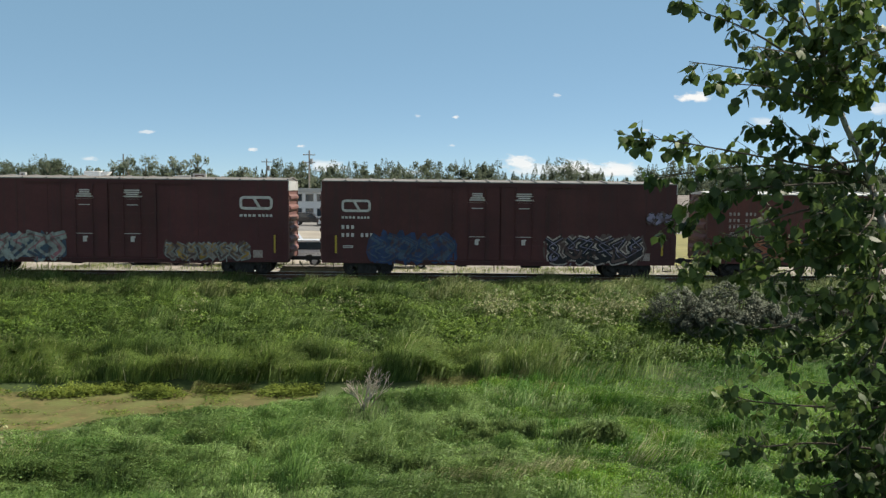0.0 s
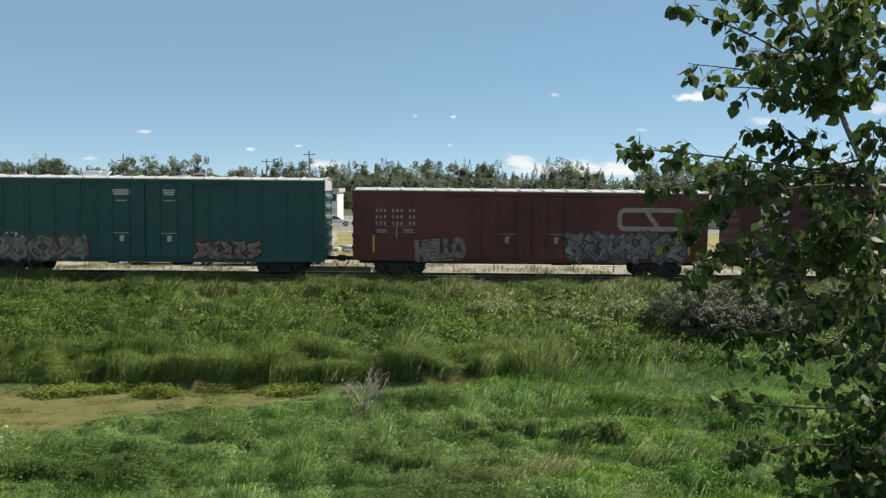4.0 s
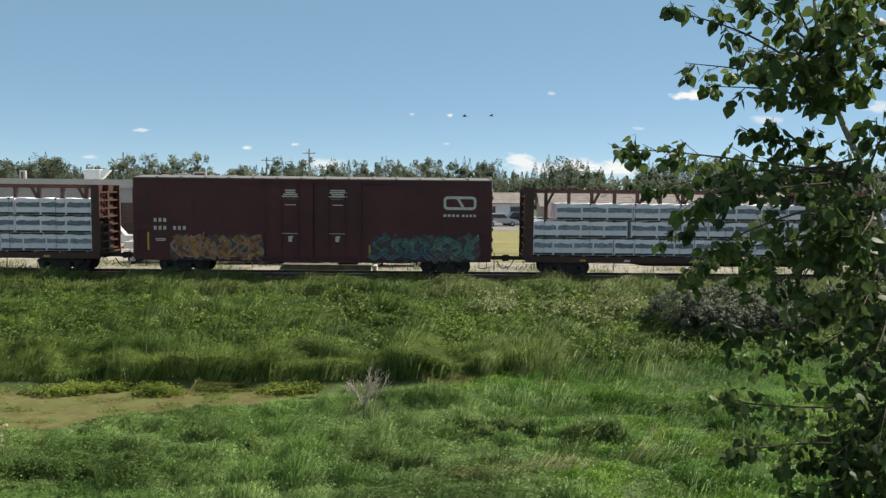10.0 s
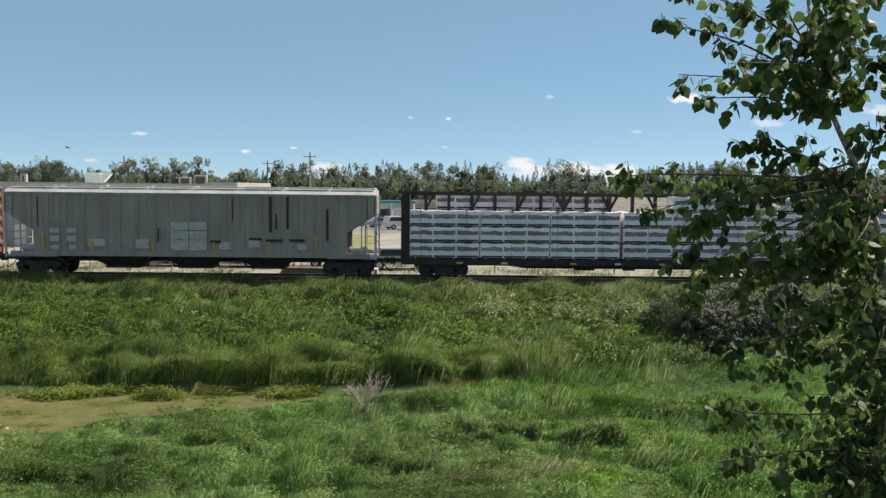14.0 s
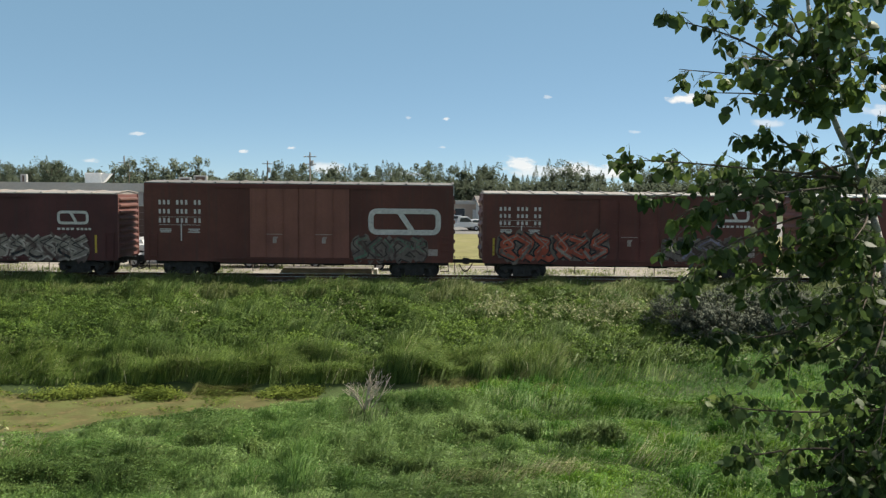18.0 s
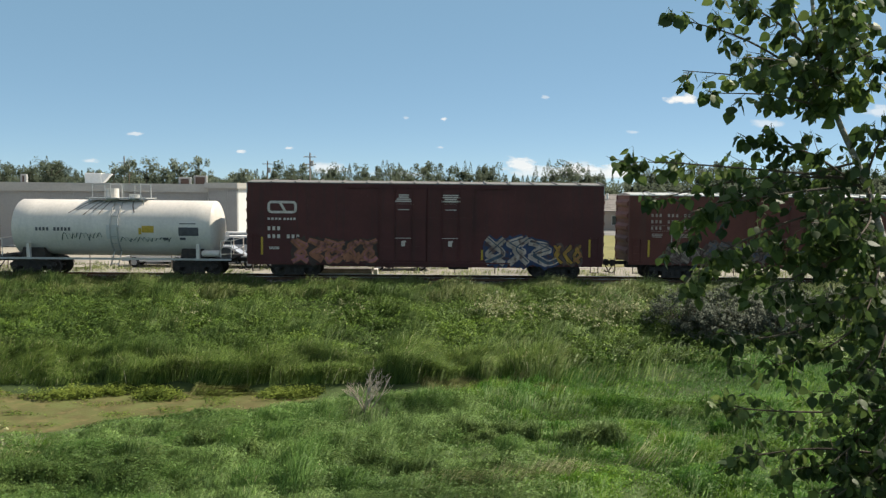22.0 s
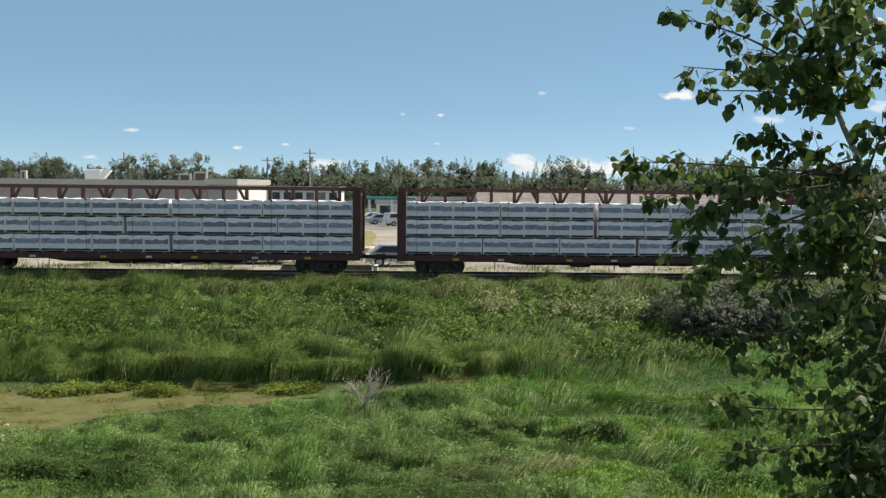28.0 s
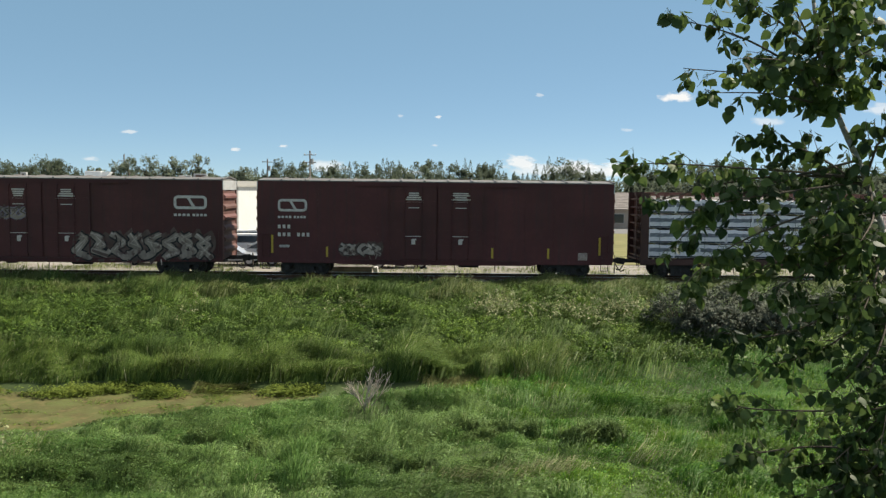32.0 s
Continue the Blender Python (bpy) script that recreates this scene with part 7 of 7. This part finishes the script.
# ---------------------------------------------------------------- birds and a passing insect
FEATHER = mat("dark feathers", (0.035, 0.032, 0.030), 0.7, var=0.2, scale=20, fine=90)


def bird():
    t = thing("bird", "small dark bird flying over the train", "bird", (0, 0, 0), "birds")
    part("body", Build().lathe([(-0.22, 0.005), (-0.12, 0.035), (0.0, 0.055), (0.10, 0.045), (0.16, 0.03), (0.21, 0.004)], 10), FEATHER, t, smooth=True)
    wings = []
    for s in (-1, 1):
        w = part("wing", Build().add([(0.08, 0, 0), (-0.08, 0, 0), (-0.10, s * 0.20, 0.01), (0.05, s * 0.22, 0.015), (-0.12, s * 0.36, 0.0), (0.08, 0, 0.012), (-0.08, 0, 0.010), (-0.10, s * 0.20, 0.018), (0.05, s * 0.22, 0.027)],
                                     [(0, 1, 2, 3), (3, 2, 4), (5, 8, 7, 6), (8, 4, 7), (0, 3, 8, 5), (1, 6, 7, 2)]), FEATHER, t)
        wings.append((w, s))
    part("tail", Build().slab([(-0.18, -0.005), (-0.34, -0.004), (-0.34, 0.004), (-0.18, 0.008)], -0.05, 0.05), FEATHER, t)
    return t, wings


def insect():
    t = thing("insect", "dark flying insect close to the camera", "insect", (0, 0, 0))
    part("body", Build().lathe([(-0.011, 0.0008), (-0.006, 0.0035), (0.002, 0.004), (0.007, 0.003), (0.0095, 0.001)], 10), FEATHER, t, smooth=True)
    for s in (-1, 1):
        part("wing", Build().add([(0.003, 0, 0.003), (-0.012, s * 0.004, 0.004), (-0.010, s * 0.009, 0.005), (0.001, s * 0.005, 0.004)], [(0, 1, 2, 3)]), GLASS, t)
    return t


BIRD_A, BIRD_B, BUG = bird(), bird(), insect()
TRAIN = {}
full = [(-11.0, 11.0, 5)]
low60 = dict(length=18.9, eave=4.62, sill=0.80, pitch=20.65, centres=14.1, roofm=ROOF, endribs=5)
RUSTY = "red-brown older boxcar with a large pale mark and graffiti"


def lowcar(c, sprayed, big=True, em=("faded_emblem", 4.6, 2.55, 3.6, 1.25), title=True):
    marks = [em] + ([("title", -8.3, 3.45, 2.1, 0.17)] if title else [])
    return boxcar("boxcar", RUSTY, car_at(c), paint=RUST, doors=[(-2.6, 0.0), (0.05, 2.6)], marks=marks, sprayed=sprayed,
                  reflect=[(-8.4, 1.3, 0.9), (-5.5, 1.1, 0.5), (3.2, 1.1, 0.5), (6.2, 1.1, 0.5), (8.5, 1.3, 0.9)], **low60)


def tag_line(car, word, x, z, h, fill, edge):
    """A sprayed word in fat plain capitals with an outline behind it."""
    for grow, back, m, tag in ((0.20, 0.066, G_WHITE, "white sprayed outline"), (0.13, 0.070, edge, "dark sprayed outline"), (0.07, 0.074, fill, "pale sprayed word")):
        cu = bpy.data.curves.new("graffiti", "FONT")
        cu.body, cu.size, cu.offset, cu.extrude = word, h * 1.38, grow * 0.6, 0.001
        cu.space_character = 1.12
        cu.materials.append(m)
        tmp = bpy.data.objects.new("word", cu)
        scene.collection.objects.link(tmp)
        me = bpy.data.meshes.new_from_object(tmp.evaluated_get(bpy.context.evaluated_depsgraph_get()))
        bpy.data.objects.remove(tmp)
        me.transform(Matrix.Diagonal((0.60, 1, 1, 1)))
        part("graffiti", me, None, car, tag, at=pose(x, -SIDE - back, z, 90, -4, 0), kind="stuff")


TRAIN[0] = lowcar(0, [(-8.5, -3.0, 1.0, 2.3, "tkr", 1)], True)
TRAIN[1] = hicube(1, -1, [(-6.9, -2.4, 0.75, 2.35, "bnnn", 11), (2.5, 7.7, 0.72, 2.3, "kwl", 12), (7.9, 9.2, 2.9, 3.6, "lkl", 13)])
TRAIN[2] = hicube(2, 1, [(-8.0, -2.3, 0.72, 2.3, "ccpb", 21), (3.0, 7.4, 0.8, 1.8, "gcy", 22)])
TRAIN[3] = hicube(3, -1, [(-8.6, -0.7, 0.72, 2.4, "kwe", 31), (2.4, 8.9, 0.72, 2.5, "ekgg", 32)])
TRAIN[4] = lowcar(4, [(1.9, 8.2, 0.85, 2.5, "gnff", 42)])
tag_line(TRAIN[4], "HELLO", -6.15, 0.92, 0.98, G_GREY, G_BLACK)
TRAIN[5] = boxcar("boxcar", "tall green steel boxcar with ribbed sides", car_at(5), 18.9, 5.10, 0.68, GREEN, ROOF, [(-2.45, 0.02), (0.06, 2.5)],
                  [("number", -8.3, 2.45, 1.7, 0.22), ("plate", -1.2, 4.48, 1.05, 0.4), ("plate", 1.3, 4.48, 1.05, 0.4), ("label", -8.9, 3.6, 0.9, 0.3)],
                  [(-8.4, -3.0, 0.75, 2.1, "gge", 51), (2.6, 6.0, 0.8, 1.9, "gkp", 52)], 20.65, 14.1, ribs=14, endribs=6)
TRAIN[6] = hicube(6, -1, [(-6.4, -2.7, 0.85, 2.2, "gky", 61), (2.8, 7.6, 0.75, 2.35, "ykw", 62)])
TRAIN[7] = hicube(7, -1, [(-8.9, -6.6, 0.75, 1.6, "bbnb", 73), (-6.6, 2.3, 0.72, 2.5, "kcbb", 71), (2.6, 8.9, 0.72, 2.5, "lkgn", 72)])
TRAIN[8] = centrebeam("red-brown centre-beam flatcar loaded with white wrapped lumber", car_at(8), CBRED, 3, 0.95, [[(-11.0, 2.1, 3), (2.2, 11.0, 2)], [(-11.0, -5.9, 1), (-5.75, 11.0, 4)], [(-9.8, 11.0, 5)]],
                      [full, full, [(-9.8, 11.0, 5)]])
TRAIN[9] = hicube(9, 1, [(-7.4, -2.7, 0.8, 2.1, "tgy", 91), (3.2, 8.7, 0.75, 2.2, "enb", 92)])
TRAIN[10] = centrebeam("red-brown centre-beam flatcar loaded with white wrapped lumber", car_at(10), CBRED, 3, 0.95, [[(-11.0, 1.2, 3), (1.3, 11.0, 2)], [(-11.0, -1.2, 2), (-1.1, 11.0, 3)], [(-11.0, -1.2, 2), (-1.1, 11.0, 3)]],
                       [full, full, full])
TRAIN[11] = centrebeam("black centre-beam flatcar loaded with four tiers of lumber", car_at(11), CBBLACK, 4, 0.86, [[(-11.0, 0.3, 3), (0.45, 11.0, 2)], [(-11.0, 0.3, 3), (0.45, 11.0, 2)], [(-11.0, 0.3, 3), (0.45, 11.0, 2)], [(3.1, 11.0, 2)]],
                       [full, full, full, [(-9.6, 0.2, 3)]])
TRAIN[12] = hopper_car(car_at(12))
TRAIN[13] = lowcar(13, [(2.0, 8.0, 0.85, 2.2, "fdc", 131), (-1.8, 0.9, 2.0, 2.9, "wkg", 132)])
TRAIN[14] = boxcar("boxcar", "shorter red-brown boxcar with red and white graffiti", car_at(14), 15.7, 4.62, 0.80, RUST, ROOFTAN, [(-1.6, 1.5)],
                   [("emblem", 4.7, 3.2, 1.7, 0.72), ("address", 4.7, 2.9, 1.8, 0.12), ("title", -7.0, 3.7, 2.2, 0.19), ("label", 6.4, 1.3, 0.35, 0.5)],
                   [(-7.0, -1.3, 0.95, 2.6, "rkgf", 141), (1.8, 6.0, 1.0, 2.4, "fdlf", 142)], 17.5, 11.4, reflect=[(-7.3, 1.3, 0.95), (7.3, 1.3, 0.95)], endribs=5)
TRAIN[15] = boxcar("boxcar", "tall red boxcar with paler double doors and a large white mark", car_at(15), 16.3, 5.02, 0.80, RUST, ROOFBROWN, [(-2.55, -0.05), (0.0, 2.6)],
                   [("emblem", 3.65, 2.35, 3.85, 1.4), ("title", -7.4, 3.85, 2.2, 0.24), ("label", 6.85, 1.25, 0.5, 0.35)],
                   [(2.9, 6.7, 0.9, 2.3, "fdef", 151)], 18.0, 12.2, doorpaint=DOORRED, endribs=6)
TRAIN[16] = boxcar("boxcar", "low dark red boxcar with a band of pale graffiti", car_at(16), 15.8, 4.40, 0.78, BROWN, ROOFTAN, [(-1.5, 1.5)],
                   [("emblem", 4.75, 2.75, 1.65, 0.72), ("address", 4.75, 2.45, 1.8, 0.12), ("label", -6.9, 2.5, 0.5, 0.18), ("label", -6.1, 2.5, 0.5, 0.18), ("label", -5.3, 2.5, 0.5, 0.18), ("label", -2.7, 2.2, 0.06, 1.3), ("label", -1.6, 2.2, 0.06, 1.3)],
                   [(-5.9, -0.2, 0.85, 2.2, "gwc", 161), (0.5, 6.3, 0.85, 2.2, "gwk", 162)], 17.5, 11.6, reflect=[(-6.9, 1.25, 0.95), (6.75, 1.25, 0.95)], endribs=9)
TRAIN[17] = lowcar(17, [(-7.4, -5.5, 0.9, 2.0, "fdg", 171), (-5.4, -1.6, 0.9, 2.2, "fdb", 172), (2.4, 5.0, 0.9, 2.0, "gdf", 173), (5.3, 8.3, 0.9, 2.0, "fdg", 174)])
TRAIN[18] = hicube(18, -1, [(-7.0, -2.7, 0.75, 2.2, "tdpd", 181), (3.2, 6.6, 0.70, 2.4, "wnbn", 182), (6.8, 8.3, 0.8, 2.0, "ykt", 183)])
TRAIN[19] = tank_car(car_at(19))
TRAIN[20] = centrebeam("dark red centre-beam flatcar with two stacks of wrapped lumber", car_at(20), CBRED, 4, 0.80, [[(-11.0, 1.9, 3), (2.2, 11.0, 3)]] * 3 + [[(-11.0, -1.6, 3), (2.2, 11.0, 3)]],
                       [[(-11.0, 1.9, 3), (2.2, 11.0, 3)]] * 3 + [[(-11.0, -5, 2), (2.2, 11.0, 3)]])
TRAIN[21] = centrebeam("red flatcar with mustard yellow ends loaded with lumber", car_at(21), CBOLIVE, 4, 0.80, [[(-11.0, 0.0, 3), (0.15, 11.0, 3)], [(-11.0, -7.8, 1), (-7.2, 11.0, 5)], [(-11.0, -7.8, 1), (-7.2, -3.9, 1), (-3.8, 11.0, 4)], [(-10.8, 11.0, 6)]],
                       [full, full, full, full], PRINTM, CBYELLOW)
TRAIN[22] = centrebeam("red-brown centre-beam flatcar loaded with white wrapped lumber", car_at(22), CBRED, 3, 0.95, [[(-11.0, 1.4, 3), (1.5, 11.0, 2)], [(-11.0, -0.9, 2), (-0.75, 11.0, 3)], [(-11.0, -0.9, 2), (-0.75, 11.0, 3)]],
                       [full, full, full], PRINTB)
TRAIN[23] = centrebeam("red-brown centre-beam flatcar loaded with white wrapped lumber", car_at(23), CBRED, 3, 0.95, [[(-11.0, 1.3, 3), (1.4, 11.0, 2)], [(-11.0, -1.1, 2), (-1.0, 11.0, 3)], [(-11.0, 1.3, 3), (1.4, 11.0, 2)]],
                       [full, full, full], PRINTB)
TRAIN[24] = centrebeam("dark red centre-beam flatcar with two stacks of wrapped lumber", car_at(24), CBRED, 4, 0.80, [[(-11.0, 1.6, 3), (2.3, 11.0, 3)]] * 4, [[(-11.0, 1.6, 3), (2.3, 11.0, 3)]] * 4)
TRAIN[25] = hicube(25, -1, [(-5.1, -2.9, 1.1, 1.85, "wkw", 251)])
TRAIN[26] = hicube(26, 1, [(1.7, 8.9, 0.75, 2.35, "gkw", 261), (-2.4, -0.8, 2.9, 3.6, "glk", 262)], num=False)

# ---------------------------------------------------------------- what moves
STEPS = [0.5 * i for i in range(65)]
# how far the long middle branch hangs, in hundredths of a radian, and how far the trunk leans
DROOP = [(0, -6.6), (0.5, 0.5), (1, -2.9), (1.5, -3.4), (2, 0.7), (2.5, 0.0), (3, -5.8), (3.5, 0.5), (4.5, -1.0), (5.5, -2.0), (6, 0.2), (7, -1.6), (8, -1.4), (9, 0), (9.5, -1.6), (10, 0), (10.5, 0.4), (11, 0.9), (11.5, 2.6), (12, 4.3),
         (13, 6.0), (13.5, 8.6), (14, 10.9), (15.5, 10.0), (16.5, 10.4), (17, 8.4), (17.5, 9.3), (18, 2.9), (18.5, 6.4), (19, 10.0)]
DROOP += [(19.5, 4.1), (20, 3.2), (20.5, 5.4), (21, 5.8), (22, 4.2), (22.5, 1.3), (23, 2.7), (24, 3.0), (25, 2.4), (25.5, 4.2), (26.5, 6.5), (27.5, 9.3), (28, 6.6), (28.5, 5.2), (29, 7.8), (29.5, 3.0), (30, 4.3), (31, 4.3), (32, 5.9)]
LEAN = [(0, 0.1), (3, 0.1), (7, 0.1), (9, 0), (10, -0.15), (11, -0.45), (12, -0.7), (13, -0.7), (14, -0.6), (16.5, -0.45), (19, -0.75), (21, -0.4), (23, -0.3), (25.5, -0.25), (28, -0.25), (32, -0.25)]
FLIGHT_A = [(8.8, 16.3, 13.6), (9.3, 11.2, 12.4), (9.6, 7.67, 11.8), (10, 3.21, 10.87), (10.4, -1.2, 10.9), (10.8, -5.9, 10.4), (11.2, -8.8, 10.5), (11.6, -9.95, 9.5), (12.4, -13.5, 8.8), (12.8, -16.6, 8.7), (13.1, -19.0, 8.1), (14.0, -31.1, 8.1), (14.5, -38.5, 8.0)]
FLIGHT_B = [(8.8, 21.2, 14.5), (9, 19.1, 13.9), (9.3, 15.3, 12.9), (9.6, 11.2, 12.0), (10, 5.7, 11.1), (10.4, 0.3, 11.0), (10.8, -5.6, 10.6)]


def fly(birdwings, path, depth, end):
    ob, wings = birdwings
    t0, x0, z0 = path[0]
    t1, x1, z1 = path[-1]
    rows = [(0, pose(x0 + 120, depth + 30, z0 + 45, 0, 0, 180)), (t0 - 2.5, pose(x0 + 32, depth + 6, z0 + 11, 0, 0, 180))]
    rows += [(t, pose(x, depth, z, 0, -4, 180)) for t, x, z in path]
    rows += [(t1 + 2, pose(*end[0], 0, 0, 180)), (32, pose(*end[1], 0, 0, 180))]
    walk(ob, rows)
    flap = [0.0, 8.0] + [8.1 + 0.1 * k for k in range(80)] + [32.0]
    for w, s in wings:
        walk(w, [(t, pose(0, 0, 0, s * (28 * math.sin(t * 21.0) + 8))) for t in flap])


def motions():
    for c, car in TRAIN.items():
        walk(car, [(t, pose(CENTRES[c] + travelled(t), TRACK, 0)) for t in STEPS])
    first = WHEELSETS[0]
    walk(first, [(k / 30, pose(0, 0, 0, math.degrees(travelled(k / 30) / 0.46) % 360)) for k in range(961)])
    act, slot = first.animation_data.action, first.animation_data.action_slot
    for w in WHEELSETS[1:]:
        w.animation_data_create()
        w.animation_data.action = act
        w.animation_data.action_slot = slot
    for arm, at, sway, phase in SWAYING:
        walk(arm, [(t, Matrix.Translation(at) @ pose(0, 0, 0, 0.9 * math.sin(2.3 * t + 9 * phase), -math.degrees(d / 100) * sway * (1 + 0.3 * phase), 1.1 * math.sin(1.7 * t + 5 * phase))) for t, d in DROOP])
    walk(poplar, [(t, Matrix.Translation(tree_base) @ pose(0, 0, 0, 0, a * 0.62, 0)) for t, a in LEAN])
    for ob, x, z, drift in CLOUDS:
        if drift:
            walk(ob, [(0, pose(x, 2600, z)), (32, pose(x - 58, 2600, z))])
    fly(BIRD_A, FLIGHT_A, 70, ((-72, 80, 9.5), (-260, 160, 22)))
    fly(BIRD_B, FLIGHT_B, 72, ((-30, 110, 9.5), (-190, 260, 12)))
    walk(BUG, [(0, pose(4.0, -2.0, 9.0, 0, -40, 30)), (8.8, pose(1.7, 0.9, 6.6, 0, -50, 10)), (8.9, pose(0.75, 1.0, 5.65, 0, -55, 10)), (9.0, pose(0.01, 1.0, 4.93, 0, -52, 10)), (9.1, pose(-0.75, 1.0, 4.05, 0, -50, 10)), (9.2, pose(-1.6, 0.9, 3.0, 0, -50, 10)),
               (32, pose(-5, -3, 1.5, 0, -20, 10))])


motions()
